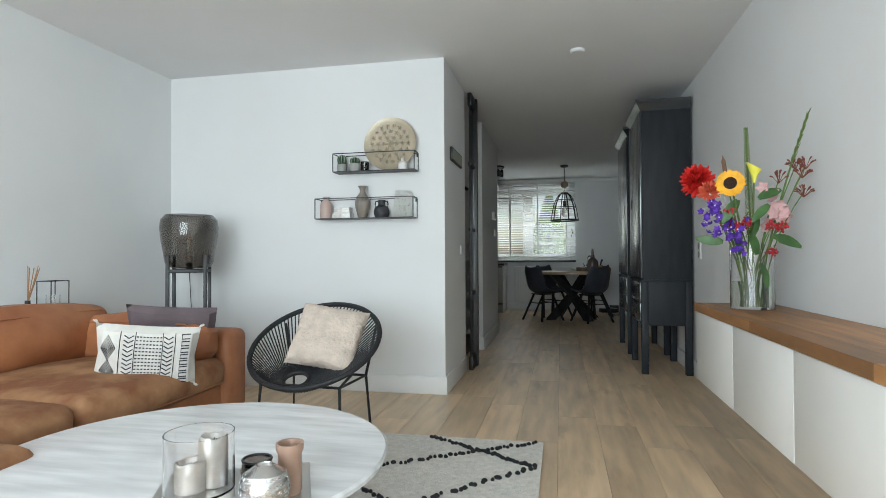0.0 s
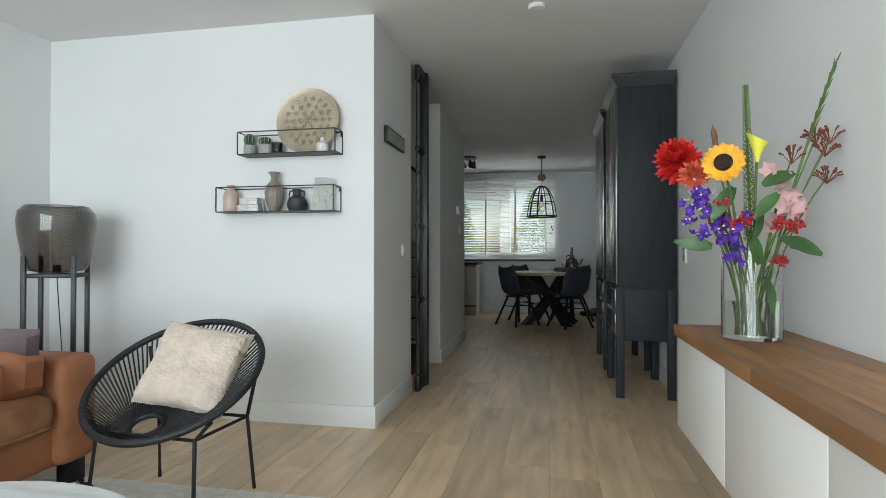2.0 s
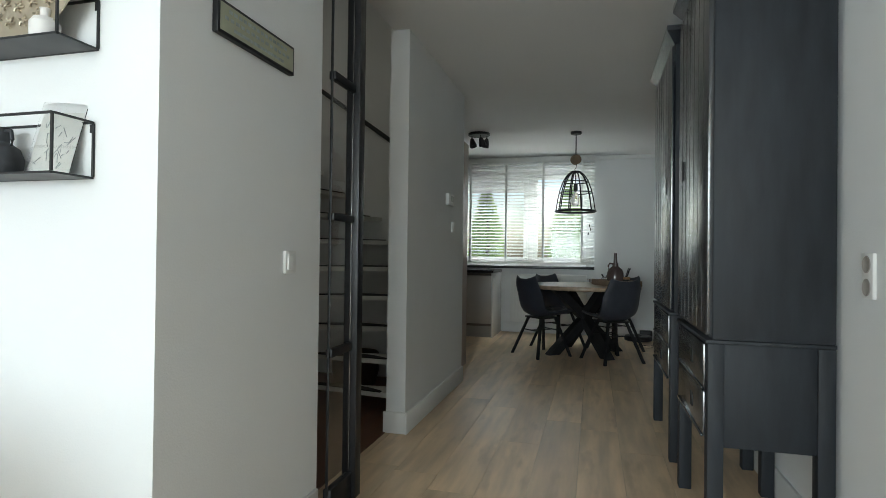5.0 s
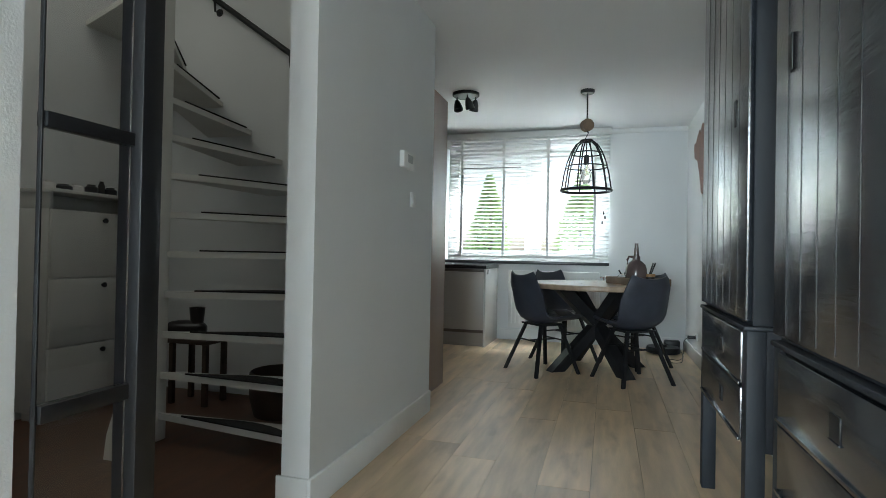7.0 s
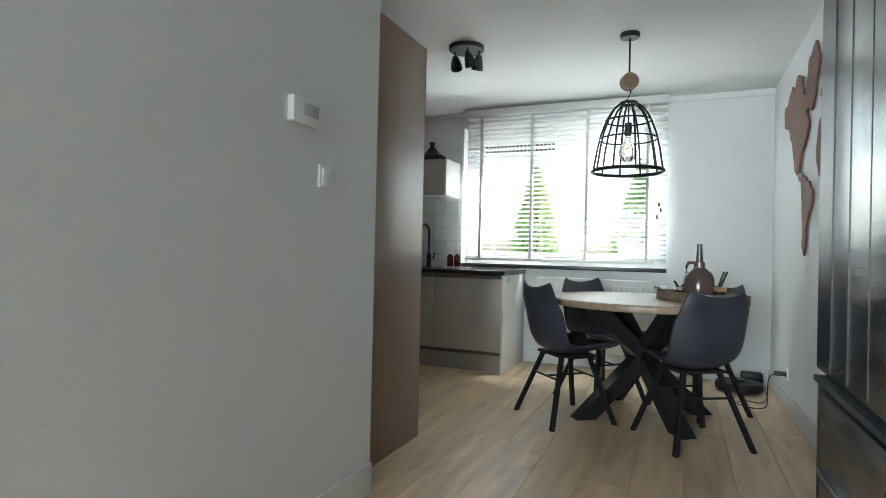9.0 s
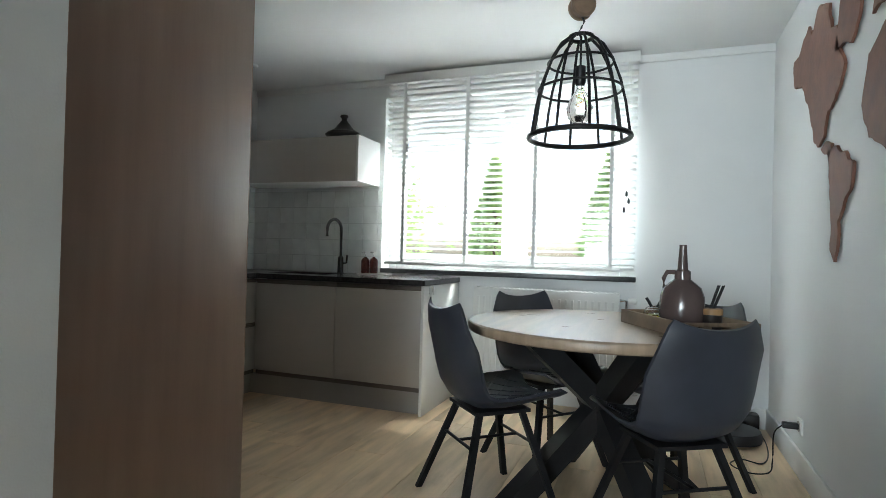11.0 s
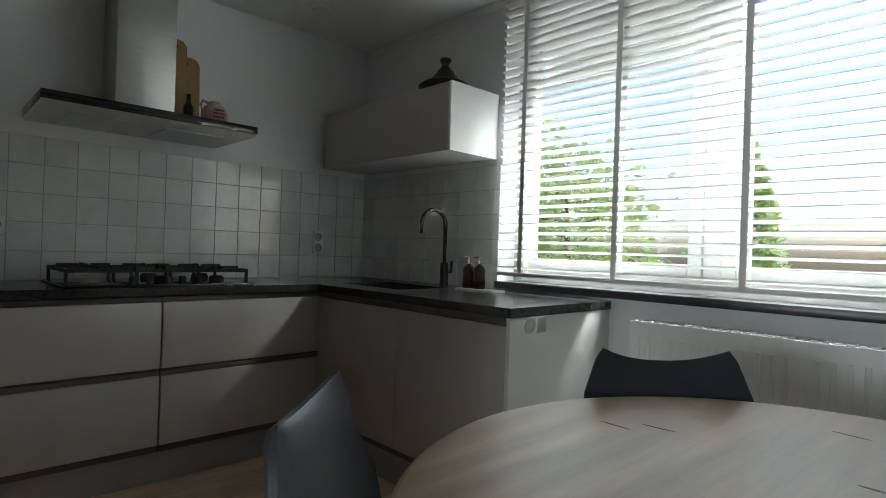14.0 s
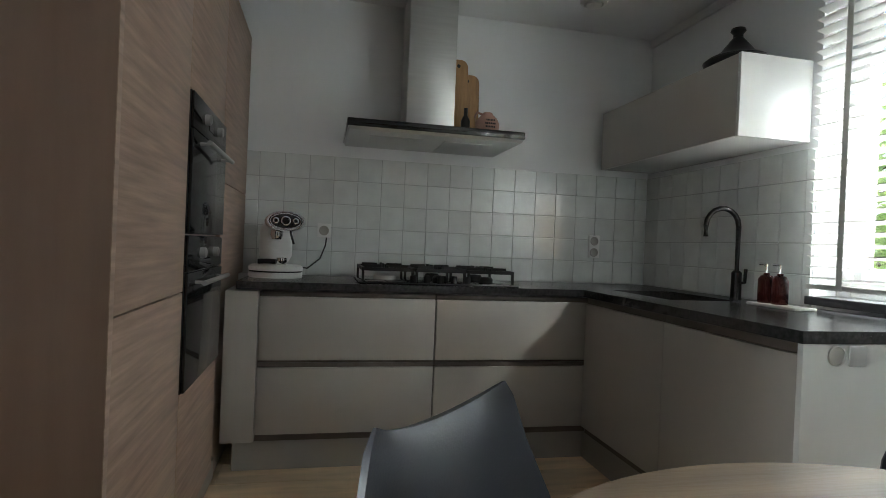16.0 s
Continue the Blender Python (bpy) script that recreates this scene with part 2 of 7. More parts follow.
# ---- structure ----
XL, XR, CEILING = -2.94, 1.345, 2.515      # living room's left wall, the long wall, the ceiling
YS, YL, YK, YW = -2.6, 3.80, 7.38, 10.66  # garden wall, living room's end, kitchen's start, window wall
XC, XT, XH = -0.615, -2.77, -2.80         # passage wall, tiled wall, hall's far wall

structure("ground", boxes((-40, -60, -0.62, 40, 90, -0.42)), material("garden_ground", (0.09, 0.12, 0.05), 0.95, vary=0.4, scale=2))
sub = structure("floor", boxes((XL - 0.2, YS - 0.3, -0.3, XR + 0.1, YW + 0.3, -0.004)), GAP, "oak laminate floor laid in long planks")
structure("ceiling", boxes((XL - 0.2, YS - 0.3, CEILING, XR + 0.1, 5.0, CEILING + 0.2), (-0.72, 5.0, CEILING, XR + 0.1, YW + 0.3, CEILING + 0.2),
                           (XT - 0.2, YK - 0.02, CEILING, -0.72, YW + 0.3, CEILING + 0.2)), CEIL, "smooth white ceiling")
structure("ceiling_hall", boxes((XH - 0.1, 5.0, 3.6, -0.74, YK - 0.1, 3.7)), CEIL)
structure("wall_east", boxes((XR, YS - 0.3, -0.3, XR + 0.2, YW + 0.3, CEILING)), WALL, "long plain white wall")
structure("wall_west", boxes((XL - 0.15, YS - 0.3, -0.3, XL, YL, CEILING)), WALL, "plain white living room wall")
structure("wall_living_end", boxes((XL - 0.15, YL, -0.3, XC, YL + 0.12, CEILING), (XC - 0.1, YL + 0.12, -0.3, XC, 4.71, CEILING)), WALL, "white wall with wire shelves")
structure("wall_pier", boxes((-0.74, 5.855, -0.3, XC, YK, CEILING), (-0.74, 5.0, CEILING + 0.2, XC, YK, 3.6)), WALL, "white passage wall with thermostat")
structure("wall_hall_far", boxes((XH - 0.1, YL + 0.12, -0.3, XH, YK, 3.6)), WALL)
structure("wall_hall_side", boxes((XH, 4.9, CEILING + 0.2, -0.74, 5.0, 3.6)), WALL)
structure("floor_hall", boxes((XH, YL + 0.12, -0.002, -0.74, YK - 0.1, 0.005)), HALLWOOD, "dark red-brown hall floor")
structure("wall_kitchen_start", boxes((XH, YK - 0.1, -0.3, -0.74, YK, 3.6)), WALL)
structure("wall_kitchen_tiled", boxes((XT - 0.15, YK, -0.3, XT, YW + 0.3, CEILING)), WALL, "white kitchen wall above tiles")
WX0, WX1, WZ0, WZ1 = -1.47, 0.47, 0.955, 2.36   # kitchen window opening
structure("wall_north", boxes((XT - 0.15, YW, -0.3, WX0, YW + 0.3, CEILING), (WX1, YW, -0.3, XR + 0.2, YW + 0.3, CEILING),
                              (WX0, YW, -0.3, WX1, YW + 0.3, WZ0), (WX0, YW, WZ1, WX1, YW + 0.3, CEILING)), WALL, "white window wall")
GX0, GX1, GZ0, GZ1 = -2.6, 0.9, 0.35, 2.4       # garden window opening
structure("wall_south", boxes((XL - 0.15, YS - 0.3, -0.3, GX0, YS, CEILING), (GX1, YS - 0.3, -0.3, XR + 0.2, YS, CEILING),
                              (GX0, YS - 0.3, -0.3, GX1, YS, GZ0), (GX0, YS - 0.3, GZ1, GX1, YS, CEILING)), WALL)

BH = 0.132
base = (
    ("baseboard_living_end", (XL, YL - 0.016, 0, XC + 0.016, YL, BH)),
    ("baseboard_passage", (XC, YL, 0, XC + 0.016, 4.70, BH)),
    ("baseboard_pier", (XC, 5.839, 0, XC + 0.016, YK - 0.006, BH)),
    ("baseboard_pier_end", (-0.756, 5.839, 0, XC, 5.855, BH)),
    ("baseboard_east", (XR - 0.016, YS, 0, XR, YW, BH)),
    ("baseboard_north", (-0.76, YW - 0.016, 0, XR - 0.016, YW, BH)),
    ("baseboard_west", (XL, YS, 0, XL + 0.016, YL - 0.016, BH)),
)
for nm, r in base:
    structure(nm, box(bmesh.new(), *r, bev=0.004), TRIM, "white skirting board")

# kitchen window: frame, mullion, two sashes with panes
win = tagged(new("window_1"), "white plastic kitchen window with two panes", "window", kind="structure")
win.location = (0, YW + 0.12, 0)


def window_bar(name, x0, z0, x1, z1, y0=0.0, y1=0.07):
    part(name, box(bmesh.new(), x0, y0, z0, x1, y1, z1, bev=0.006), PVC, win)


MX = -0.39
for r in ((WX0, WZ0, WX0 + 0.07, WZ1), (WX1 - 0.07, WZ0, WX1, WZ1), (WX0 + 0.07, WZ0, WX1 - 0.07, WZ0 + 0.07),
          (WX0 + 0.07, WZ1 - 0.07, WX1 - 0.07, WZ1), (MX - 0.04, WZ0 + 0.07, MX + 0.04, WZ1 - 0.07)):
    window_bar("window_frame", *r)
for a, b in ((WX0 + 0.07, MX - 0.04), (MX + 0.04, WX1 - 0.07)):
    z0, z1 = WZ0 + 0.07, WZ1 - 0.07
    for r in ((a, z0, a + 0.06, z1), (b - 0.06, z0, b, z1), (a + 0.06, z0, b - 0.06, z0 + 0.06), (a + 0.06, z1 - 0.06, b - 0.06, z1)):
        window_bar("sash", *r, y0=-0.015, y1=0.05)
    p = part("pane", boxes((a + 0.06, 0.02, z0 + 0.06, b - 0.06, 0.026, z1 - 0.06)), PANE, win)
    p.visible_shadow = False
structure("window_sill", box(bmesh.new(), WX0 + 0.003, YW - 0.045, WZ0 - 0.035, WX1 + 0.045, YW + 0.12, WZ0 + 0.002, bev=0.004), SILL, "dark stone window sill")

# ---- kitchen ----
def cabinet_front(parent, r, name="front", mat=None, label=""):
    return part(name, box(bmesh.new(), *r, bev=0.003), mat or FRONT, parent, label)


DX, CY = -2.165, 9.95     # drawer fronts' plane, window-side fronts' plane
TY = 8.145                # tall units' front plane
CT = 0.905                # worktop's top


def base_unit_drawers(y0, y1):
    t = thing("drawer_cabinet", pose(0, (y0 + y1) / 2, 0), "greige handleless base cabinet with two wide drawers", "cabinet", "base drawer cabinets")
    w = (y1 - y0) / 2
    part("body", boxes((XT + 0.02, -w + 0.002, 0.15, DX - 0.022, w - 0.002, 0.855)), GROOVE, t)
    for z0, z1 in ((0.185, 0.50), (0.535, 0.835)):
        cabinet_front(t, (DX - 0.02, -w + 0.003, z0, DX, w - 0.003, z1), "drawer")
    part("grip_strip", box(bmesh.new(), DX - 0.022, -w + 0.003, 0.502, DX - 0.008, w - 0.003, 0.522, bev=0.002), GROOVE, t)
    part("grip_strip", box(bmesh.new(), DX - 0.022, -w + 0.003, 0.838, DX - 0.008, w - 0.003, 0.86, bev=0.002), GROOVE, t)
    return t


base_unit_drawers(8.30, 9.145)
base_unit_drawers(9.145, 9.985)
filler = thing("corner_filler", pose(DX, 8.25, 0), "narrow greige filler panel beside the tall units", "cabinet panel")
part("panel", box(bmesh.new(), -0.3, -0.10, 0.15, 0.0, 0.047, 0.86, bev=0.003), FRONT, filler)


def base_unit_door(x0, x1):
    t = thing("base_cabinet", pose((x0 + x1) / 2, CY, 0), "greige handleless base cabinet with one door", "cabinet", "base door cabinets")
    w = (x1 - x0) / 2
    part("body", boxes((-w + 0.002, 0.022, 0.15, w - 0.002, YW - CY - 0.02, 0.855)), GROOVE, t)
    cabinet_front(t, (-w + 0.002, 0, 0.185, w - 0.002, 0.02, 0.83), "door")
    part("grip_strip", box(bmesh.new(), -w + 0.002, 0.008, 0.833, w - 0.002, 0.03, 0.862, bev=0.002), GROOVE, t)
    return t


base_unit_door(DX + 0.004, -1.475)
base_unit_door(-1.475, -0.815)
endp = thing("end_panel", pose(-0.805, CY, 0), "white gloss end panel with two sockets of the kitchen run", "cabinet panel")
part("panel", box(bmesh.new(), -0.008, -0.01, 0.0, 0.012, YW - CY - 0.003, 0.866, bev=0.002), FRONT_SIDE, endp)
for y in (0.107, 0.18):
    part("socket", lathe(bmesh.new(), [(0.031, 0), (0.031, 0.004), (0.027, 0.005), (0.025, 0.0015), (0.0, 0.0015)], 24, caps=False) if y < 0.15
         else box(bmesh.new(), -0.031, -0.031, 0, 0.031, 0.031, 0.006, bev=0.003), METAL, endp).matrix_local = pose(0.012, y, 0.832, 0, 90, 0)
pl = thing("plinth", pose(0, 0, 0), "greige kickboard under the kitchen units", "plinth")
part("board", boxes((DX - 0.07, 8.2, 0, DX - 0.055, CY + 0.055, 0.15)), PLINTH, pl)
part("board", boxes((DX - 0.055, CY + 0.04, 0, -0.813, CY + 0.055, 0.15)), PLINTH, pl)

wt = thing("worktop", pose(0, 0, 0), "dark stone worktop round the kitchen corner", "worktop")
SX0, SX1, SY0, SY1 = -2.2, -1.68, 10.12, 10.48     # sink cut-out
part("slab", boxes((XT + 0.005, 8.2, 0.868, DX + 0.02, CY - 0.0205, CT)), WORKTOP, wt)
bm = bmesh.new()
for r in ((XT + 0.005, CY - 0.02, SX0, YW - 0.006), (SX0, CY - 0.02, SX1, SY0), (SX0, SY1, SX1, YW - 0.006), (SX1, CY - 0.02, -0.785, YW - 0.006)):
    box(bm, r[0], r[1], 0.868, r[2], r[3], CT)
bmesh.ops.remove_doubles(bm, verts=bm.verts, dist=0.0003)
part("slab", bm, WORKTOP, wt)
sink = thing("sink", pose((SX0 + SX1) / 2, (SY0 + SY1) / 2, CT), "dark undermounted kitchen sink", "sink")
w, d = (SX1 - SX0) / 2 - 0.003, (SY1 - SY0) / 2 - 0.003
part("basin", boxes((-w, -d, -0.2, w, d, -0.19), (-w, -d, -0.19, -w + 0.01, d, -0.005), (w - 0.01, -d, -0.19, w, d, -0.005), (-w + 0.01, -d, -0.19, w - 0.01, -d + 0.01, -0.005), (-w + 0.01, d - 0.01, -0.19, w - 0.01, d, -0.005)), WORKTOP, sink)
part("drain", lathe(bmesh.new(), [(0.0, 0.0), (0.045, 0.0), (0.045, 0.004), (0.02, 0.003), (0.0, 0.003)], 24, z=-0.19, caps=False), CHROME, sink)

# tall units: end panel, fridge column, oven column, larder column
TALL = 2.235              # tall units' top
tp = thing("tall_end_panel", pose(-0.757, YK, 0), "brown wood-grain side panel of the tall kitchen units", "cabinet panel")
part("panel", box(bmesh.new(), -0.012, 0.003, 0.0, 0.012, TY - YK, TALL, bev=0.002), TALLSIDE, tp)
part("edge_band", box(bmesh.new(), -0.0125, TY - YK + 0.0003, 0.0, 0.0125, TY - YK + 0.0015, TALL), TALLWOOD, tp)


def tall_unit(x1, x0, fronts, label):
    t = thing("tall_cabinet", pose((x0 + x1) / 2, TY, 0), label, "cabinet", "tall kitchen units")
    w = (x1 - x0) / 2
    part("body", boxes((-w + 0.002, -(TY - YK) + 0.005, 0.0, w - 0.002, -0.022, TALL - 0.002)), TALLSIDE, t)
    for z0, z1 in fronts:
        part("door", box(bmesh.new(), -w + 0.002, -0.02, z0, w - 0.002, 0.0, z1, bev=0.002), TALLWOOD, t)
    return t


tall_unit(-0.77, -1.385, ((0.10, 0.918), (0.922, TALL - 0.002)), "brown wood-grain tall fridge cabinet with two doors")
oven_col = tall_unit(-1.385, -2.02, ((0.10, 0.58), (1.585, TALL - 0.002)), "brown wood-grain tall cabinet with built-in ovens")
tall_unit(-2.02, -2.765, ((0.91, 1.343), (1.347, TALL - 0.002)), "brown wood-grain tall cabinet over the worktop's end")
tplinth = thing("tall_plinth", pose(-1.4, TY - 0.05, 0), "greige kickboard under the tall units", "plinth")
part("board", boxes((-0.75, 0.025, 0.0, 0.60, 0.036, 0.096)), PLINTH, tplinth)

DARKGLASS = material("black_oven_glass", (0.012, 0.012, 0.014), 0.06, vary=0.1, spec=0.7)


def oven(z0, z1, label):
    t = thing("oven", pose(-1.7025, TY, z0), label, "oven", "built-in ovens")
    h = z1 - z0
    part("casing", box(bmesh.new(), -0.308, -0.019, 0, 0.308, 0.002, h, bev=0.002), DARKGLASS, t)
    part("door", box(bmesh.new(), -0.306, 0.002, 0.003, 0.306, 0.012, h - 0.125, bev=0.002), DARKGLASS, t)
    part("control_panel", box(bmesh.new(), -0.306, 0.002, h - 0.12, 0.306, 0.010, h - 0.003, bev=0.002), DARKGLASS, t)
    bm = bmesh.new()
    tube(bm, [(-0.24, 0.05, h - 0.16), (0.24, 0.05, h - 0.16)], 0.009, 12)
    part("handle", bm, METAL, t)
    for x in (-0.2, 0.2):
        part("handle_post", tube(bmesh.new(), [(x, 0.012, h - 0.16), (x, 0.05, h - 0.16)], 0.006, 8), METAL, t)
    for x in (-0.12, 0.12):
        part("knob", lathe(bmesh.new(), [(0.019, 0), (0.019, 0.018), (0.014, 0.021), (0.0, 0.021)], 20, caps=False), METAL, t).matrix_local = pose(x, 0.010, h - 0.06, -90, 0, 0)
    part("display", boxes((-0.05, 0.010, h - 0.085, 0.05, 0.0115, h - 0.035)), DARKGLASS, t)
    return t


oven(0.585, 1.105, "black glass built-in oven with steel handle")
oven(1.11, 1.58, "black glass combination microwave above the oven")

# wall cabinet over the sink
wc = thing("wall_cabinet", pose(-1.512, 10.29, 1.63), "greige wall cabinet with white gloss side", "cabinet")
part("body", box(bmesh.new(), -1.20, 0.022, 0, -0.02, YW - 10.29 - 0.003, 0.355, bev=0.002), FRONT_SIDE, wc)
part("side_panel", box(bmesh.new(), -0.018, 0.0, -0.002, 0.0, YW - 10.29 - 0.003, 0.357, bev=0.002), FRONT_SIDE, wc)
part("flap", box(bmesh.new(), -1.20, 0, 0.0, -0.02, 0.02, 0.355, bev=0.002), FRONT, wc)

# extractor hood
hood = thing("extractor_hood", pose(XT, 9.137, 1.642), "steel chimney extractor hood with dark glass edge", "extractor hood")
bm = bmesh.new()
q = [(0.002, -0.45, 0.024), (0.522, -0.45, 0.024), (0.522, 0.45, 0.024), (0.002, 0.45, 0.024), (0.002, -0.458, 0.039), (0.53, -0.458, 0.039), (0.53, 0.458, 0.039), (0.002, 0.458, 0.039)]
vs = [bm.verts.new(p) for p in q]
for fc in ((0, 3, 2, 1), (4, 5, 6, 7), (0, 1, 5, 4), (1, 2, 6, 5), (2, 3, 7, 6), (3, 0, 4, 7)):
    bm.faces.new([vs[i] for i in fc])
part("canopy", bm, METAL, hood)
part("glass_edge", box(bmesh.new(), 0.002, -0.462, 0.0395, 0.535, 0.462, 0.078, bev=0.003), DARKGLASS, hood)
part("chimney", box(bmesh.new(), 0.002, -0.135, 0.0785, 0.27, 0.135, CEILING - 1.642 - 0.002, bev=0.002), METAL, hood)
for y in (-0.2, 0.2):
    part("filter", boxes((0.06, y - 0.14, 0.018, 0.40, y + 0.14, 0.0235)), METAL, hood)

# ---- dining table ----
TX, TYC, TZ = 0.407, 9.212, 0.783
table = thing("round_table", pose(TX, TYC, 0), "round oak dining table on a black crossed steel base", "table")
part("tabletop", lathe(bmesh.new(), [(0.0, TZ - 0.045), (0.614, TZ - 0.045), (0.622, TZ - 0.039), (0.626, TZ - 0.02), (0.622, TZ - 0.006), (0.614, TZ), (0.0, TZ)], 96, caps=False), TABLE, table)
KNOT = material("dark_oak_knot", (0.12, 0.08, 0.055), 0.6, vary=0.3, scale=40)
krng = random.Random(12)
for k in range(7):                        # knots and short cracks, filled dark
    kx, ky = krng.uniform(-0.42, 0.42), krng.uniform(-0.42, 0.42)
    ln = krng.choice(((0.012, 0.008), (0.035, 0.003), (0.02, 0.004)))
    bm = lathe(bmesh.new(), [(0.0, 0.0), (1.0, 0.0), (0.8, 0.0005), (0.0, 0.0006)], 14, caps=False)
    part("knot", bm, KNOT, table).matrix_local = pose(kx, ky, TZ + 0.0002, 0, 0, krng.uniform(-14, 14)) @ Matrix.Diagonal((ln[0], ln[1], 1, 1))
for a in (33, 122):
    for s in (1, -1):
        bm = bmesh.new()
        p0, p1 = Vector((s * 0.43, 0, 0.0)), Vector((-s * 0.36, 0, TZ - 0.05))
        hw, hd = 0.05, 0.05
        ring = []
        for z in (0.0, TZ - 0.047):
            c = p0 + (p1 - p0) * (z / (TZ - 0.05))
            ring.append([bm.verts.new(c + Vector((dx * hw * 1.35, dy * hd, 0))) for dx, dy in ((-1, -1), (1, -1), (1, 1), (-1, 1))])
        for i in range(4):
            bm.faces.new((ring[0][i], ring[0][(i + 1) % 4], ring[1][(i + 1) % 4], ring[1][i]))
        bm.faces.new(ring[0][::-1])
        bm.faces.new(ring[1])
        part("leg", bm, TABLE_LEG, table).matrix_local = pose(0, 0.0, 0, 0, 0, a + (0.0 if s > 0 else 4))


def dining_chair(m, label):
    """A bucket shell on four splayed steel legs; the sitter looks along -y."""
    t = thing("dining_chair", m, label, "chair", "chairs round the dining table")
    # shell as a bent sheet with thickness
    prof = [(-0.25, 0.452), (-0.235, 0.462), (-0.12, 0.452), (0.0, 0.44), (0.09, 0.445), (0.15, 0.475), (0.185, 0.53), (0.205, 0.60), (0.224, 0.68), (0.242, 0.77), (0.256, 0.844), (0.26, 0.862)]
    half = [0.19, 0.205, 0.222, 0.225, 0.22, 0.218, 0.222, 0.224, 0.222, 0.205, 0.175, 0.158]
    n = 12
    bm = bmesh.new()
    front, rear = [], []
    for k, ((y, z), hw) in enumerate(zip(prof, half)):
        y2, z2 = prof[min(k + 1, len(prof) - 1)]
        y1, z1 = prof[max(k - 1, 0)]
        tg = Vector((0, y2 - y1, z2 - z1)).normalized()
        nn = Vector((0, -tg.z, tg.y))
        fr, re = [], []
        for i in range(n + 1):
            u = 2 * i / n - 1
            lift = 0.055 * abs(u) ** 2.6
            if k >= 9:
                lift *= 0.6
            top = (0.026 * abs(u) ** 2.4 - 0.008) * max(0, k - len(prof) + 4) / 3
            p = Vector((u * hw, y, z + top)) + nn * lift
            edge = 0.012 + 0.018 * (1 - u ** 4)
            if k in (0, len(prof) - 1):
                edge *= 0.5
            fr.append(bm.verts.new(p + nn * edge * 0.5))
            re.append(bm.verts.new(p - nn * edge * 0.5))
        front.append(fr)
        rear.append(re)
    K = len(prof)
    for k in range(K - 1):
        for i in range(n):
            bm.faces.new((front[k][i], front[k][i + 1], front[k + 1][i + 1], front[k + 1][i]))
            bm.faces.new((rear[k][i], rear[k + 1][i], rear[k + 1][i + 1], rear[k][i + 1]))
        for i in (0, n):
            bm.faces.new((front[k][i], front[k + 1][i], rear[k + 1][i], rear[k][i]))
    for k in (0, K - 1):
        for i in range(n):
            bm.faces.new((front[k][i], rear[k][i], rear[k][i + 1], front[k][i + 1]))
    part("shell", bm, LEATHER_GREY, t)
    # diamond stitching on the seat
    bm = bmesh.new()

    def seat_pt(x, y):
        zz = np.interp(y, [p[0] for p in prof[:6]], [p[1] for p in prof[:6]])
        return Vector((x, y, zz + 0.0165 + 0.055 * abs(x / 0.22) ** 2.6))
    for c in np.arange(-0.4, 0.45, 0.09):
        for sgn in (1, -1):
            run = []
            for x in np.linspace(-0.19, 0.19, 14):
                y = c + sgn * x
                if -0.23 < y < 0.10:
                    run.append(seat_pt(x, y))
            if len(run) > 2:
                tube(bm, run, 0.0022, 5)
    part("quilting", bm, LEATHER_GREY, t)
    for sx in (-1, 1):
        for sy in (-1, 1):
            bm = bmesh.new()
            a, b = Vector((sx * 0.11, sy * 0.10, 0.42)), Vector((sx * 0.235, sy * 0.225 + 0.01, 0.0))
            w = 0.013
            ra = [bm.verts.new(a + Vector(o)) for o in ((-w, -w, 0), (w, -w, 0), (w, w, 0), (-w, w, 0))]
            rb = [bm.verts.new(b + Vector(o)) for o in ((-w, -w, 0), (w, -w, 0), (w, w, 0), (-w, w, 0))]
            for i in range(4):
                bm.faces.new((ra[i], ra[(i + 1) % 4], rb[(i + 1) % 4], rb[i]))
            bm.faces.new(ra)
            bm.faces.new(rb)
            part("leg", bm, STEEL_BLACK, t)
    for s in (-1, 1):
        bm = bmesh.new()
        tube(bm, [(-0.155, s * 0.145, 0.28), (0.155, s * 0.145, 0.28)], 0.007, 8)
        part("stretcher", bm, STEEL_BLACK, t)
    part("stretcher", tube(bmesh.new(), [(0, -0.145, 0.28), (0, 0.145, 0.28)], 0.007, 8), STEEL_BLACK, t)
    part("seat_frame", boxes((-0.14, -0.13, 0.415, 0.14, 0.13, 0.43)), STEEL_BLACK, t)
    return t


c1 = dining_chair(pose(-0.05, 8.92, 0, 0, 0, 133), "charcoal leather bucket chair with quilted seat on splayed steel legs")
copy_thing(c1, pose(0.695, 8.79, 0, 0, 0, 213))
copy_thing(c1, pose(0.099, 9.515, 0, 0, 0, 49))
copy_thing(c1, pose(0.75, 9.50, 0, 0, 0, -45))

# ---- pendant lamp over the table ----
PX, PY = 0.30, 9.035
lamp = thing("pendant_lamp", pose(PX, PY, CEILING), "black wire cage pendant lamp hung on a wooden pulley", "lamp")
part("ceiling_rose", lathe(bmesh.new(), [(0.0, 0), (0.062, 0), (0.062, -0.02), (0.055, -0.03), (0.0, -0.03)], 32, caps=False), STEEL_BLACK, lamp)
CT0, CB = -0.455, -0.90      # cage top and bottom under the ceiling
bm = bmesh.new()
tube(bm, [(0, 0, -0.03), (0, 0, -0.26)], 0.006, 8)
part("cord", bm, STEEL_BLACK, lamp)
cage = [(0.05, CT0), (0.095, CT0 - 0.035), (0.135, CT0 - 0.10), (0.172, CT0 - 0.20), (0.195, CT0 - 0.30), (0.208, CB + 0.06), (0.218, CB)]
for k in range(10):
    a = 2 * math.pi * k / 10
    part("cage_rib", tube(bmesh.new(), [(r * math.cos(a), r * math.sin(a), z) for r, z in cage], 0.0065, 6), STEEL_BLACK, lamp)
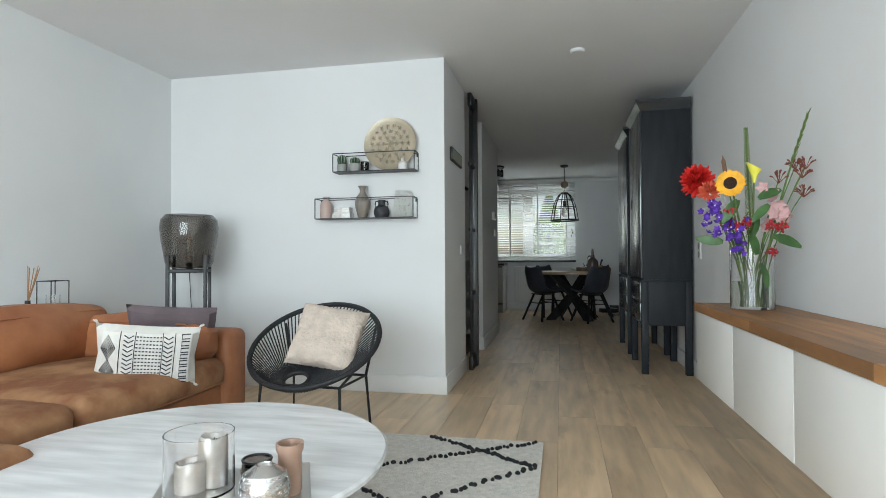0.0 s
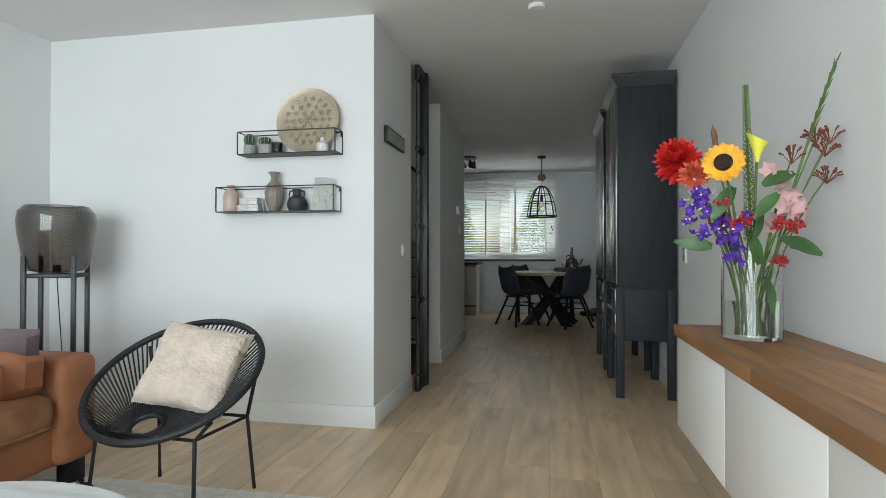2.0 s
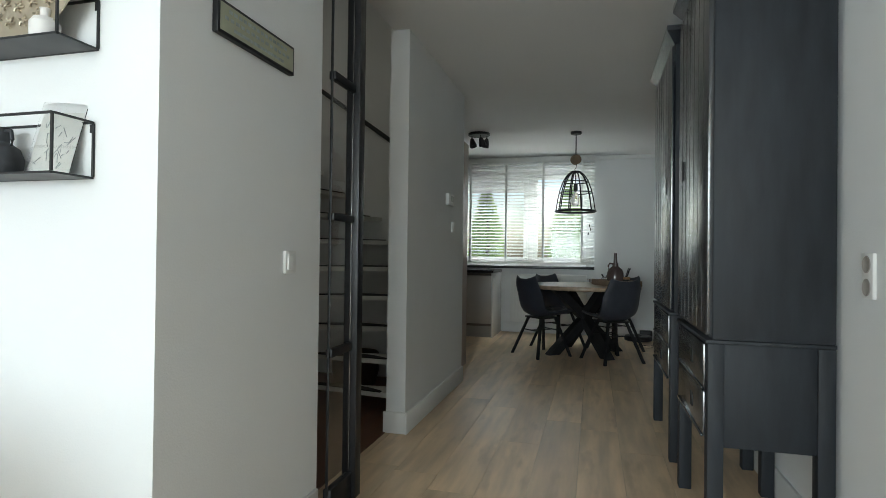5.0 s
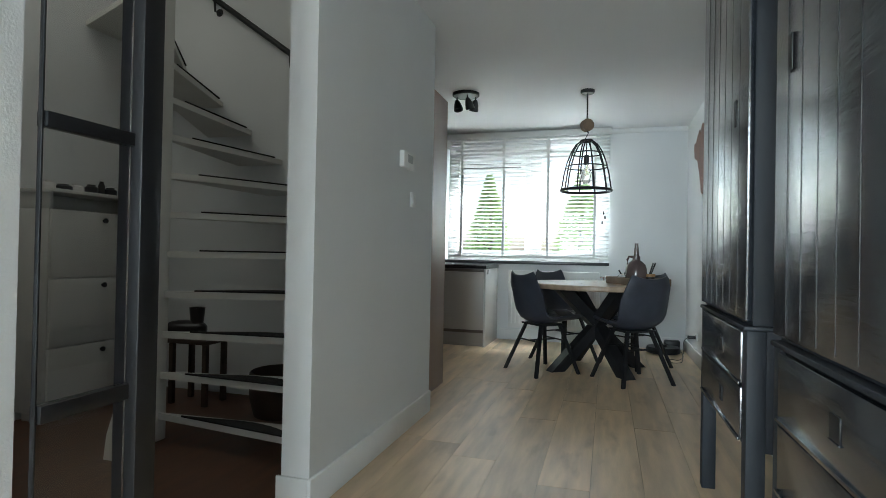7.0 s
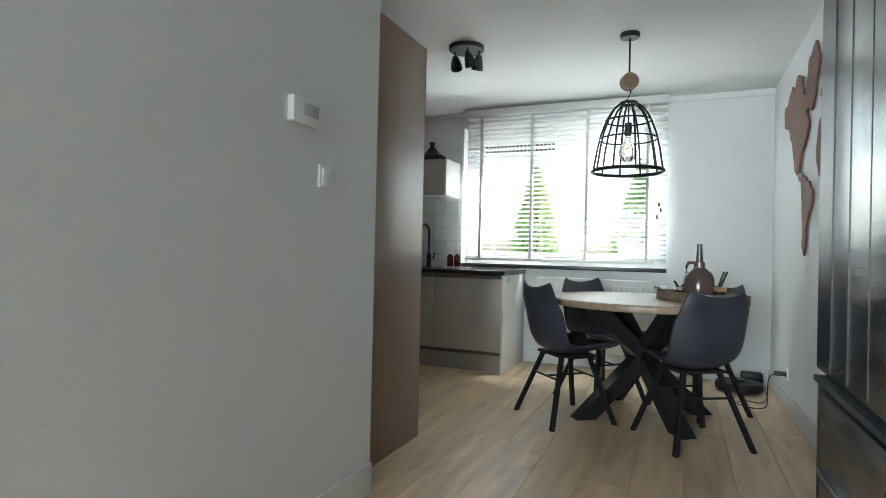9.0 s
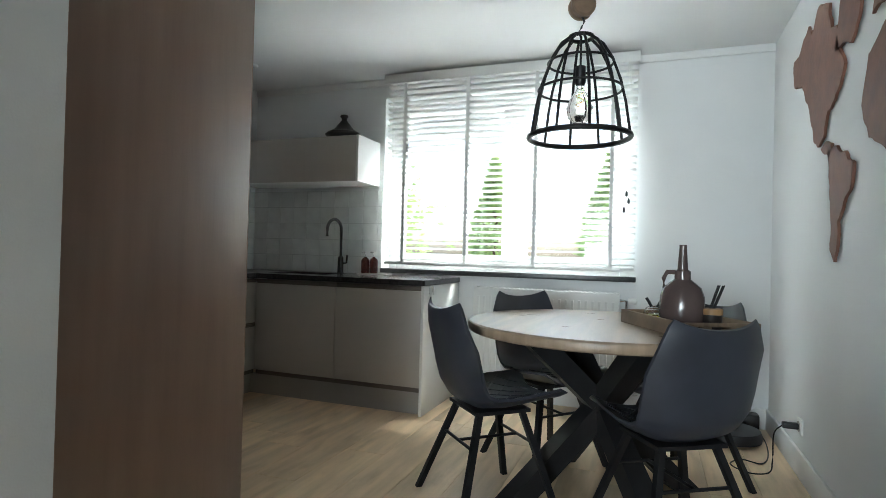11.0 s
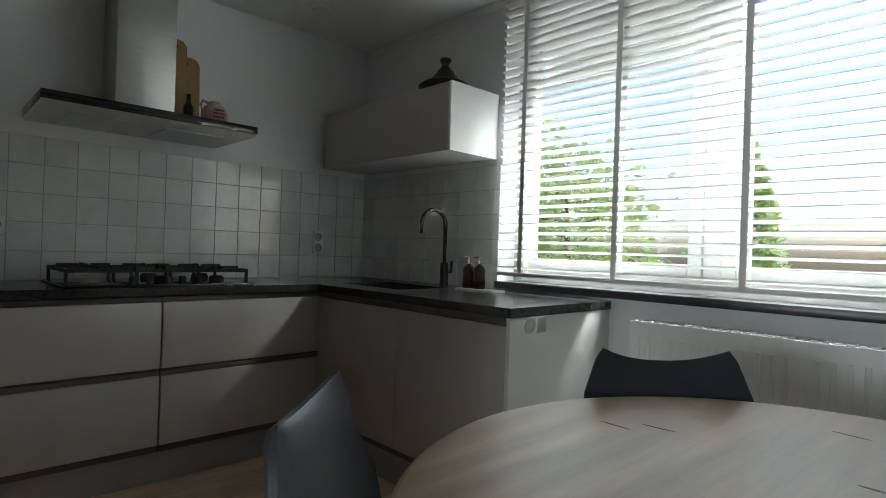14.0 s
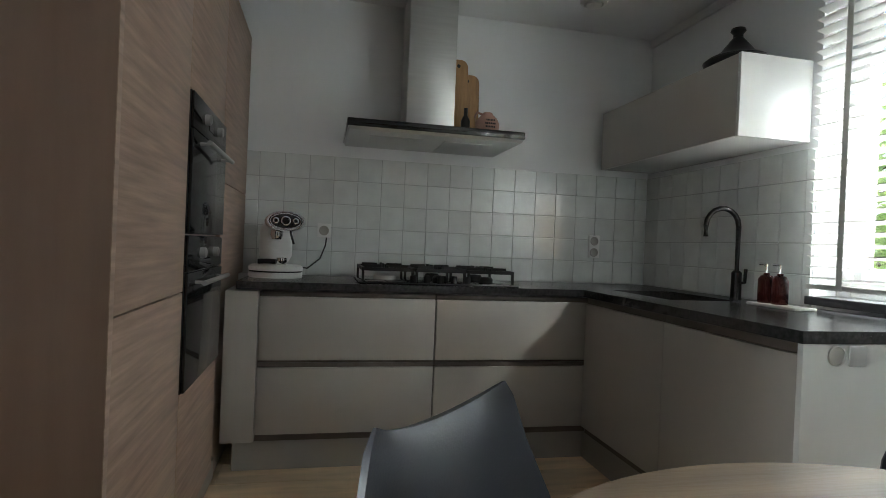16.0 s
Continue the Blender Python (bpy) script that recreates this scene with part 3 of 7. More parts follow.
for r, z, th in ((0.05, CT0, 0.009), (0.142, CT0 - 0.115, 0.0055), (0.182, CT0 - 0.235, 0.0055), (0.22, CB, 0.012)):
    part("cage_ring", tube(bmesh.new(), [(r * math.cos(2 * math.pi * i / 40), r * math.sin(2 * math.pi * i / 40), z) for i in range(40)], th, 8, closed=True), STEEL_BLACK, lamp)
WOODP = material("pulley_wood", (0.22, 0.15, 0.10), 0.6, vary=0.25, scale=14)
part("pulley", lathe(bmesh.new(), [(0.0, -0.035), (0.045, -0.035), (0.055, -0.028), (0.055, -0.012), (0.047, -0.006), (0.047, 0.006), (0.055, 0.012), (0.055, 0.028), (0.045, 0.035), (0.0, 0.035)], 32, caps=False), WOODP, lamp).matrix_local = pose(0, 0, -0.315, 90, 0, 25)
part("hook", tube(bmesh.new(), [(0, 0, -0.36), (0.012, 0, -0.385), (0, 0, -0.41), (-0.012, 0, -0.43), (0, 0, CT0 + 0.0)], 0.005, 8), STEEL_BLACK, lamp)
part("socket", lathe(bmesh.new(), [(0.0, 0), (0.022, 0), (0.024, -0.07), (0.018, -0.085), (0, -0.085)], 20, z=CT0 - 0.13, caps=False), STEEL_BLACK, lamp)
part("rod", tube(bmesh.new(), [(0, 0, CT0), (0, 0, CT0 - 0.13)], 0.005, 8), STEEL_BLACK, lamp)
BULB = glass("bulb_glass", (1, 0.97, 0.92))
part("bulb", lathe(bmesh.new(), [(0.016, 0), (0.018, -0.02), (0.045, -0.065), (0.058, -0.105), (0.05, -0.145), (0.028, -0.168), (0.0, -0.174)], 28, z=CT0 - 0.213, caps=False), BULB, lamp)
FILAMENT = material("filament", (0.5, 0.3, 0.1), 0.4, metal=1.0)
part("filament", tube(bmesh.new(), [(0.012 * math.cos(i), 0.012 * math.sin(i), CT0 - 0.25 - i * 0.006) for i in range(12)], 0.0015, 5), FILAMENT, lamp)

# ---- tall dark cabinets in the passage ----
def dark_cabinet(y0, y1, grip_y):
    t = thing("tall_cabinet", pose(XR, (y0 + y1) / 2, 0), "black-stained wooden tall cabinet on legs with drawers below doors", "cabinet", "dark passage cabinets")
    w = (y1 - y0) / 2
    F = -0.435         # front plane from the wall
    part("lower_body", box(bmesh.new(), F + 0.012, -w + 0.012, 0.42, -0.022, w - 0.012, 0.80, bev=0.004), BLACKFLAT, t)
    for sx in (F + 0.028, -0.05):
        for sy in (-w + 0.028, w - 0.028):
            part("leg", box(bmesh.new(), sx - 0.028, sy - 0.028, 0, sx + 0.028, sy + 0.028, 0.80, bev=0.004), BLACKFLAT, t)
    part("ledge", box(bmesh.new(), F - 0.008, -w, 0.8005, -0.02, w, 0.814, bev=0.0025), BLACKFLAT, t)
    part("upper_body", box(bmesh.new(), F + 0.016, -w + 0.003, 0.8145, -0.022, w - 0.003, 2.28, bev=0.004), BLACKFLAT, t)
    for i, (a, b) in enumerate(((-w + 0.006, w - 0.006),)):
        d = part("door", box(bmesh.new(), F - 0.004, a, 0.83, F + 0.016, b, 2.27, bev=0.003), BLACKWOOD, t)
        n = 7
        for k in range(1, n):
            yy = a + (b - a) * k / n
            part("plank_groove", boxes((F - 0.0048, yy - 0.0012, 0.84, F - 0.003, yy + 0.0012, 2.26)), STEEL_BLACK, t)
        yy = grip_y
        part("grip", box(bmesh.new(), F - 0.008, yy - 0.016, 1.475, F - 0.004, yy + 0.016, 1.565, bev=0.002), STEEL_BLACK, t)
    for z0, z1 in ((0.445, 0.612), (0.624, 0.792)):
        part("drawer", box(bmesh.new(), F - 0.006, -w + 0.06, z0, F + 0.014, w - 0.06, z1, bev=0.004), BLACKWOOD, t)
        part("drawer_lip", box(bmesh.new(), F - 0.012, -w + 0.06, z0 - 0.004, F - 0.004, w - 0.06, z0 + 0.006, bev=0.002), BLACKWOOD, t)
        zc = (z0 + z1) / 2
        part("drawer_grip", box(bmesh.new(), F - 0.0085, -0.09, zc - 0.024, F - 0.006, -0.04, zc + 0.026, bev=0.001), STEEL_BLACK, t)
        part("grip_lip", box(bmesh.new(), F - 0.011, -0.092, zc - 0.028, F - 0.006, -0.038, zc - 0.0245, bev=0.0012), BLACKWOOD, t)
    bm = bmesh.new()
    lo = [(F + 0.01, -w + 0.008), (-0.02, -w + 0.008), (-0.02, w - 0.008), (F + 0.01, w - 0.008)]
    hi = [(F - 0.035, -w - 0.035), (-0.02, -w - 0.035), (-0.02, w + 0.035), (F - 0.035, w + 0.035)]
    va = [bm.verts.new((x, y, 2.28)) for x, y in lo]
    vb = [bm.verts.new((x, y, 2.345)) for x, y in hi]
    vc = [bm.verts.new((x, y, 2.372)) for x, y in hi]
    for p, q in ((va, vb), (vb, vc)):
        for i in range(4):
            bm.faces.new((p[i], p[(i + 1) % 4], q[(i + 1) % 4], q[i]))
    bm.faces.new(va)
    bm.faces.new(vc)
    part("cornice", bm, BLACKWOOD, t)
    return t


dark_cabinet(4.81, 5.54, 0.235)
dark_cabinet(5.83, 6.68, -0.245)

# ---- living room ----
sb = thing("sideboard", pose(XR, 1.0, 0.335), "white wall-hung sideboard with a thick teak top", "sideboard")
SBX = -0.38
part("body", boxes((SBX + 0.02, -2.6, 0.0, -0.003, 2.068, 0.375)), SIDEBOARD_WHITE, sb)
yy = 2.068
while yy > -2.5:
    part("door", box(bmesh.new(), SBX, yy - 0.652, 0.0, SBX + 0.018, yy - 0.003, 0.372, bev=0.002), SIDEBOARD_WHITE, sb)
    yy -= 0.655
# the top is of glued staves
k = 0
for i, x0 in enumerate(np.arange(SBX - 0.012, -0.003, 0.0965)):
    y1 = 2.075
    while y1 > -2.6:
        ln = 0.55 + 0.45 * random.random()
        y0 = max(-2.6, y1 - ln)
        part("stave", box(bmesh.new(), x0 + 0.0002, y0 + 0.0003, 0.378, min(x0 + 0.0963, -0.003), y1 - 0.0003, 0.422, bev=0.0008, seg=1), TEAK, sb)
        y1 = y0

# window side of the living room: garden window frame
gw = tagged(new("window_2"), "large white garden window behind the living room", "window", kind="structure")
gw.location = (0, YS - 0.2, 0)
for r in ((GX0, GZ0, GX0 + 0.08, GZ1), (GX1 - 0.08, GZ0, GX1, GZ1), (GX0 + 0.08, GZ0, GX1 - 0.08, GZ0 + 0.08), (GX0 + 0.08, GZ1 - 0.08, GX1 - 0.08, GZ1), (-0.9, GZ0 + 0.08, -0.8, GZ1 - 0.08)):
    part("window_frame", box(bmesh.new(), r[0], 0, r[1], r[2], 0.08, r[3], bev=0.006), PVC, gw)

# steel and glass screen at the hall doorway
sc = tagged(new("door_1"), "black steel and glass hall screen reaching the ceiling", "door", kind="structure")
sc.location = (XC, 4.71, 0)
SCX = 0.045
for nm, r in (("post", (SCX - 0.035, 0.215, 0.0, SCX + 0.035, 0.275, CEILING - 0.003)), ("edge_bead", (SCX - 0.006, 0.001, 0.0, SCX + 0.006, 0.006, CEILING - 0.003)),
              ("rail", (SCX - 0.018, 0.0065, 0.0, SCX + 0.018, 0.2145, 0.12)), ("rail", (SCX - 0.018, 0.0065, 2.40, SCX + 0.018, 0.2145, CEILING - 0.003)),
              ("rail", (SCX - 0.015, 0.0065, 1.85, SCX + 0.015, 0.2145, 1.885)), ("rail", (SCX - 0.015, 0.0065, 1.255, SCX + 0.015, 0.2145, 1.285)), ("rail", (SCX - 0.015, 0.0065, 0.675, SCX + 0.015, 0.2145, 0.71))):
    part(nm, box(bmesh.new(), *r, bev=0.002), STEEL_BLACK, sc)
for z0, z1 in ((0.121, 0.674), (0.711, 1.254), (1.286, 1.849), (1.886, 2.399)):
    p = part("pane", boxes((SCX - 0.003, 0.0065, z0, SCX + 0.003, 0.2145, z1)), PANE, sc)
    p.visible_shadow = False

# sofa along the west wall
sofa = thing("sofa", pose(-2.2, 1.2, 0), "worn cognac leather sofa with loose cushions", "sofa")
SF = 0.56      # seat front, from the sofa's middle line
part("base", box(bmesh.new(), -0.62, -1.95, 0.12, SF - 0.05, 1.62, 0.30, bev=0.02, seg=3), COGNAC, sofa)
part("back_frame", box(bmesh.new(), -0.70, -1.95, 0.14, -0.42, 1.62, 0.64, bev=0.05, seg=4), COGNAC, sofa)
for y0, y1 in ((-1.95, -1.74), (1.42, 1.63)):
    part("arm", box(bmesh.new(), -0.68, y0, 0.12, SF - 0.0, y1, 0.60, bev=0.05, seg=4), COGNAC, sofa)


def soft_block(x0, y0, z0, x1, y1, z1, puff=0.02, seed=0.0, n=3):
    bm = bmesh.new()
    box(bm, x0, y0, z0, x1, y1, z1, bev=min(0.06, (z1 - z0) * 0.35, (x1 - x0) * 0.35), seg=4)
    bmesh.ops.subdivide_edges(bm, edges=[e for e in bm.edges if e.calc_length() > 0.16], cuts=n, use_grid_fill=True)
    c = Vector(((x0 + x1) / 2, (y0 + y1) / 2, (z0 + z1) / 2))
    for v in bm.verts:
        u = Vector(((v.co.x - c.x) / (x1 - x0), (v.co.y - c.y) / (y1 - y0), (v.co.z - c.z) / (z1 - z0))) * 2
        bulge = Vector((u.x * (1 - u.y ** 2) * (1 - u.z ** 2), u.y * (1 - u.x ** 2) * (1 - u.z ** 2), u.z * (1 - u.x ** 2) * (1 - u.y ** 2)))
        v.co += bulge * puff * 2.2
        v.co += Vector([noise.noise(Vector((v.co.x * 6 + seed, v.co.y * 6, v.co.z * 6 + 7 * k))) * puff * 0.45 for k in range(3)])
    return bm


def seam(bm, x, y0, y1, z0, z1, r=0.005):
    k = 0.05
    pts = []
    for cy, cz, a0 in ((y1 - k, z1 - k, 0), (y0 + k, z1 - k, 90), (y0 + k, z0 + k, 180), (y1 - k, z0 + k, 270)):
        for a in range(0, 91, 30):
            pts.append((x, cy + k * math.cos(radians(a0 + a)), cz + k * math.sin(radians(a0 + a))))
    tube(bm, pts, r, 6, closed=True)
    return bm


for y0, y1, sd in ((0.42, 1.41, 1.0), (-0.66, 0.41, 2.0), (-1.73, -0.67, 3.0)):
    s_ = part("seat_cushion", soft_block(-0.40, y0, 0.29, SF, y1, 0.455, 0.018, sd), COGNAC_NUBUCK, sofa, "worn suede-like cognac seat cushion")
    part("piping", tube(bmesh.new(), [(SF + 0.006, y0 + 0.05, 0.32), (SF + 0.012, (y0 + y1) / 2, 0.32), (SF + 0.006, y1 - 0.05, 0.32)], 0.005, 6), COGNAC, s_)
for y0, y1, sd in ((0.50, 1.38, 4.0), (-0.60, 0.49, 5.0), (-1.72, -0.61, 6.0)):
    b_ = part("back_cushion", soft_block(-0.44, y0, 0.45, -0.20, y1, 0.735, 0.03, sd), COGNAC, sofa)
    part("piping", seam(bmesh.new(), -0.20, y0 + 0.02, y1 - 0.02, 0.47, 0.725), COGNAC, b_)
ac = part("arm_cushion", soft_block(-0.30, 1.20, 0.44, SF - 0.06, 1.40, 0.665, 0.03, 8.0), COGNAC, sofa)
part("piping", tube(bmesh.new(), [(-0.25, 1.21, 0.66), (0.1, 1.19, 0.672), (SF - 0.12, 1.20, 0.66), (SF - 0.07, 1.21, 0.60), (SF - 0.065, 1.21, 0.50)], 0.005, 6), COGNAC, ac)
for x in (-0.6, SF - 0.1):
    for y in (-1.9, 1.57):
        part("foot", box(bmesh.new(), x - 0.04, y - 0.04, 0.0, x + 0.04, y + 0.04, 0.121, bev=0.004), STEEL_BLACK, sofa)
ott = thing("ottoman", pose(-1.62, 0.75, 0), "worn cognac leather footstool in front of the sofa", "footstool")
part("cushion", soft_block(-0.32, -0.45, 0.22, 0.24, 0.47, 0.44, 0.015, 11.0), COGNAC_NUBUCK, ott)
part("base", box(bmesh.new(), -0.29, -0.42, 0.08, 0.21, 0.44, 0.23, bev=0.015), COGNAC, ott)
for x in (-0.24, 0.16):
    for y in (-0.37, 0.39):
        part("foot", box(bmesh.new(), x - 0.025, y - 0.025, 0, x + 0.025, y + 0.025, 0.085, bev=0.003), STEEL_BLACK, ott)

# cushions on the sofa
LINEN = material("white_linen_print", (0.72, 0.70, 0.65), 0.9, vary=0.06, scale=30, bump=0.3, bump_scale=200)
INK = material("black_print", (0.03, 0.03, 0.033), 0.9, vary=0.2, scale=40)
MAUVE = material("mauve_velvet", (0.13, 0.10, 0.11), 0.85, vary=0.2, scale=8, bump=0.2, bump_scale=120)
FUR = material("cream_faux_fur", (0.62, 0.52, 0.44), 0.95, vary=0.14, scale=14, bump=1.0, bump_scale=55)
pm = look((-1.74, 2.10, 0.555), (-1.74 - 0.6, 2.10 + 0.9, 0.85)) @ pose(0, 0, 0, -90, 0, 0) @ pose(0, 0, 0, 0, 6, 0)
cu = thing("cushion", pm, "white linen cushion with black tribal print", "cushion", "cushions on the sofa")
CW, CH, CD = 0.45, 0.30, 0.14
part("cover", pillow(bmesh.new(), CW, CH, CD, Matrix.Identity(4)), LINEN, cu)


def on_pillow(u, v, w=CW, h=CH, d=CD, lift=0.0025):
    f = max(0.0, (1 - u ** 4) * (1 - v ** 4)) ** 0.42
    pinch = 1 - 0.07 * (1 - abs(u * v)) * (max(abs(u), abs(v)) ** 3)
    x, z = u * w / 2 * pinch, v * h / 2 * pinch
    wob = 0.012 * noise.noise(Vector((x * 9, z * 9, w * 31)))
    return Vector((x, -d / 2 * f + wob * f - lift, z))


bm = bmesh.new()
for u0 in (-0.36, 0.40):                     # rows of chevrons
    for v in np.arange(-0.8, 0.75, 0.15):
        tube(bm, [on_pillow(u0 - 0.09, v + 0.09), on_pillow(u0, v), on_pillow(u0 + 0.09, v + 0.09)], 0.0028, 5)
for u in np.arange(-0.2, 0.26, 0.065):       # dots
    for v in np.arange(-0.8, 0.85, 0.12):
        p = on_pillow(u, v)
        tube(bm, [p + Vector((-0.004, 0, 0)), p + Vector((0.004, 0, 0))], 0.003, 5)
for v in np.arange(-0.75, 0.8, 0.22):        # small gates
    tube(bm, [on_pillow(0.82, v - 0.07), on_pillow(0.66, v - 0.07), on_pillow(0.66, v + 0.07), on_pillow(0.82, v + 0.07)], 0.0028, 5)
for k in range(4):                           # nested diamonds
    r = 0.05 + 0.05 * k
    for c in (-0.45, 0.35):
        tube(bm, [on_pillow(-0.74 + r * 0.7, c), on_pillow(-0.74, c + r * 2), on_pillow(-0.74 - r * 0.7, c), on_pillow(-0.74, c - r * 2)], 0.0025, 5, closed=True)
for u in (-0.52, -0.24, 0.29, 0.53):
    tube(bm, [on_pillow(u, v) for v in np.linspace(-0.9, 0.9, 12)], 0.0018, 5)
part("print", bm, INK, cu)
for sx in (-1, 1):
    for sz in (-1, 1):
        bm = bmesh.new()
        for k in range(7):
            a = k * 0.9
            tube(bm, [(sx * CW * 0.47, 0, sz * CH * 0.47), (sx * (CW * 0.47 + 0.02) + 0.008 * math.cos(a), 0.008 * math.sin(a), sz * (CH * 0.47 + 0.022))], 0.002, 5)
        part("tassel", bm, LINEN, cu)
cu2 = thing("cushion", look((-1.88, 2.46, 0.60), (-1.88 - 0.4, 2.46 + 0.9, 0.95)) @ pose(0, 0, 0, -90, 0, 0) @ pose(0, 0, 0, 0, 4, 0), "dark mauve velvet cushion on the sofa", "cushion", "cushions on the sofa")
part("cover", pillow(bmesh.new(), 0.46, 0.34, 0.13, Matrix.Identity(4)), MAUVE, cu2)

# round cord chair
ch = thing("cord_chair", pose(-1.14, 2.70, 0, 0, 0, -4), "round black woven cord lounge chair on thin steel legs", "chair")
RC, RA, RB = Vector((0.0, -0.01, 0.535)), 0.375, 0.355
TILT_C = radians(33)


def rim(a, r=1.0, sink=0.0):
    x, q = RA * r * math.sin(a), RB * r * math.cos(a)
    up = Vector((0, math.cos(TILT_C), math.sin(TILT_C)))
    nn = Vector((0, math.sin(TILT_C), -math.cos(TILT_C)))
    return RC + Vector((x, 0, 0)) + up * q + nn * sink


ROPE = material("black_cord", (0.012, 0.0125, 0.015), 0.55, vary=0.2, scale=30, bump=0.5, bump_scale=60)
part("rim", tube(bmesh.new(), [rim(2 * math.pi * i / 64) for i in range(64)], 0.015, 10, closed=True), ROPE, ch)
HUB = rim(math.pi, 0.50, 0.12) + Vector((-0.07, 0, 0))


def hubp(a):
    return HUB + Vector((0.075 * math.sin(a), 0.055 * math.cos(a), 0.03 * math.cos(a)))


part("hub_ring", tube(bmesh.new(), [hubp(2 * math.pi * i / 32) for i in range(32)], 0.013, 8, closed=True), ROPE, ch)
for i in range(92):
    a = 2 * math.pi * i / 92
    p0, p1 = rim(a, 0.985), hubp(a)
    mid = (p0 + p1) / 2 + Vector((0, 0.02, -0.03))
    part("cord", tube(bmesh.new(), [p0, mid, p1], 0.0038, 5), ROPE, ch)
for x, y, a in ((0.255, 0.19, 55), (-0.255, 0.19, -55), (0.255, -0.21, 125), (-0.255, -0.21, -125)):
    top = rim(radians(a), 0.97, 0.03)
    part("leg", tube(bmesh.new(), [top, (x * 0.93, y * 0.85, 0.33), (x, y, 0.0)], 0.0085, 8), STEEL_BLACK, ch)
part("under_frame", tube(bmesh.new(), [(0.237, 0.16, 0.33), (-0.237, 0.16, 0.33), (-0.237, -0.18, 0.33), (0.237, -0.18, 0.33)], 0.0075, 8, closed=True), STEEL_BLACK, ch)
fc_ = thing("cushion", pose(-1.085, 2.745, 0.56, -34, 9, 6), "cream faux fur cushion on the cord chair", "cushion")
bm = pillow(bmesh.new(), 0.40, 0.385, 0.15, Matrix.Identity(4), n=30)
for v in bm.verts:
    v.co += Vector([noise.noise(v.co * 55 + Vector((k * 9, 0, 0))) * 0.006 for k in range(3)])
part("cover", bm, FUR, fc_)

# floor lamp with a smoked glass shade
SMOKE = glass("smoked_glass", (0.42, 0.40, 0.38), 0.02)
fl = thing("floor_lamp", pose(-2.47, 3.40, 0, 0, 0, 28), "smoked glass floor lamp on four black steel legs", "lamp")
shade = [(0.085, 0.0), (0.15, 0.012), (0.168, 0.05), (0.178, 0.12), (0.195, 0.22), (0.203, 0.30), (0.195, 0.36), (0.165, 0.395), (0.12, 0.40)]
part("shade", lathe(bmesh.new(), shade + [(r - 0.004, z) for r, z in reversed(shade)], 48, z=0.945, caps=False), SMOKE, fl)
for sx in (-1, 1):
    for sy in (-1, 1):
        part("leg", box(bmesh.new(), sx * 0.125 - 0.012, sy * 0.125 - 0.012, 0, sx * 0.125 + 0.012, sy * 0.125 + 0.012, 1.045, bev=0.002), STEEL_BLACK, fl)
for s in (-1, 1):
    part("crossbar", box(bmesh.new(), -0.113, s * 0.125 - 0.01, 0.915, 0.113, s * 0.125 + 0.01, 0.938, bev=0.002), STEEL_BLACK, fl)
    part("crossbar", box(bmesh.new(), s * 0.125 - 0.01, -0.113, 0.915, s * 0.125 + 0.01, 0.113, 0.938, bev=0.002), STEEL_BLACK, fl)
part("lamp_holder", lathe(bmesh.new(), [(0.0, 0), (0.1, 0), (0.1, 0.012), (0.025, 0.014), (0.022, 0.06), (0.0, 0.06)], 28, z=0.928, caps=False), STEEL_BLACK, fl)
part("bulb", lathe(bmesh.new(), [(0.016, 0), (0.03, 0.02), (0.032, 0.18), (0.028, 0.2), (0.0, 0.212)], 20, z=0.99, caps=False), BULB, fl)
part("filament", tube(bmesh.new(), [(0.01 * math.cos(i * 1.6), 0.01 * math.sin(i * 1.6), 1.02 + i * 0.007) for i in range(22)], 0.0015, 5), FILAMENT, fl)
part("power_cord", tube(bmesh.new(), [(0, 0, 0.93), (0.01, 0.01, 0.7), (0.03, 0.02, 0.35), (0.02, 0.05, 0.01)], 0.003, 6), STEEL_BLACK, fl)

# coffee table
CTX, CTY, CTZ = -0.925, 1.315, 0.40
ct = thing("coffee_table", pose(CTX, CTY, 0), "round white marble coffee table on a black steel base", "table")
part("tabletop", lathe(bmesh.new(), [(0.0, CTZ - 0.025), (0.605, CTZ - 0.025), (0.617, CTZ - 0.02), (0.619, CTZ - 0.008), (0.612, CTZ), (0.0, CTZ)], 96, caps=False), MARBLE, ct)
for k in range(3):
    a = 2 * math.pi * k / 3 + 0.4
    part("leg", tube(bmesh.new(), [(0.34 * math.cos(a), 0.34 * math.sin(a), CTZ - 0.026), (0.44 * math.cos(a), 0.44 * math.sin(a), 0.012)], 0.012, 10), STEEL_BLACK, ct)
part("brace", tube(bmesh.new(), [(0.34 * math.cos(2 * math.pi * i / 40), 0.34 * math.sin(2 * math.pi * i / 40), CTZ - 0.034) for i in range(40)], 0.008, 8, closed=True), STEEL_BLACK, ct)

# rug with a black diamond line
rug = thing("rug", pose(0.128, 2.815, 0), "cream shaggy rug with black diamond lines", "rug")
RW, RL = 2.0, 2.9
bm = bmesh.new()
NX, NY = 100, 145
grid = [[bm.verts.new((-RW * i / NX, -RL * j / NY, 0.012 + 0.006 * noise.noise(Vector((i * 0.9, j * 0.9, 0))))) for i in range(NX + 1)] for j in range(NY + 1)]
for j in range(NY):
    for i in range(NX):
        bm.faces.new((grid[j][i], grid[j + 1][i], grid[j + 1][i + 1], grid[j][i + 1]))
ext = bmesh.ops.extrude_edge_only(bm, edges=[e for e in bm.edges if e.is_boundary])["geom"]
for g in ext:
    if isinstance(g, bmesh.types.BMVert):
        g.co.z = 0.0
part("rug_body", bm, RUGWHITE, rug)


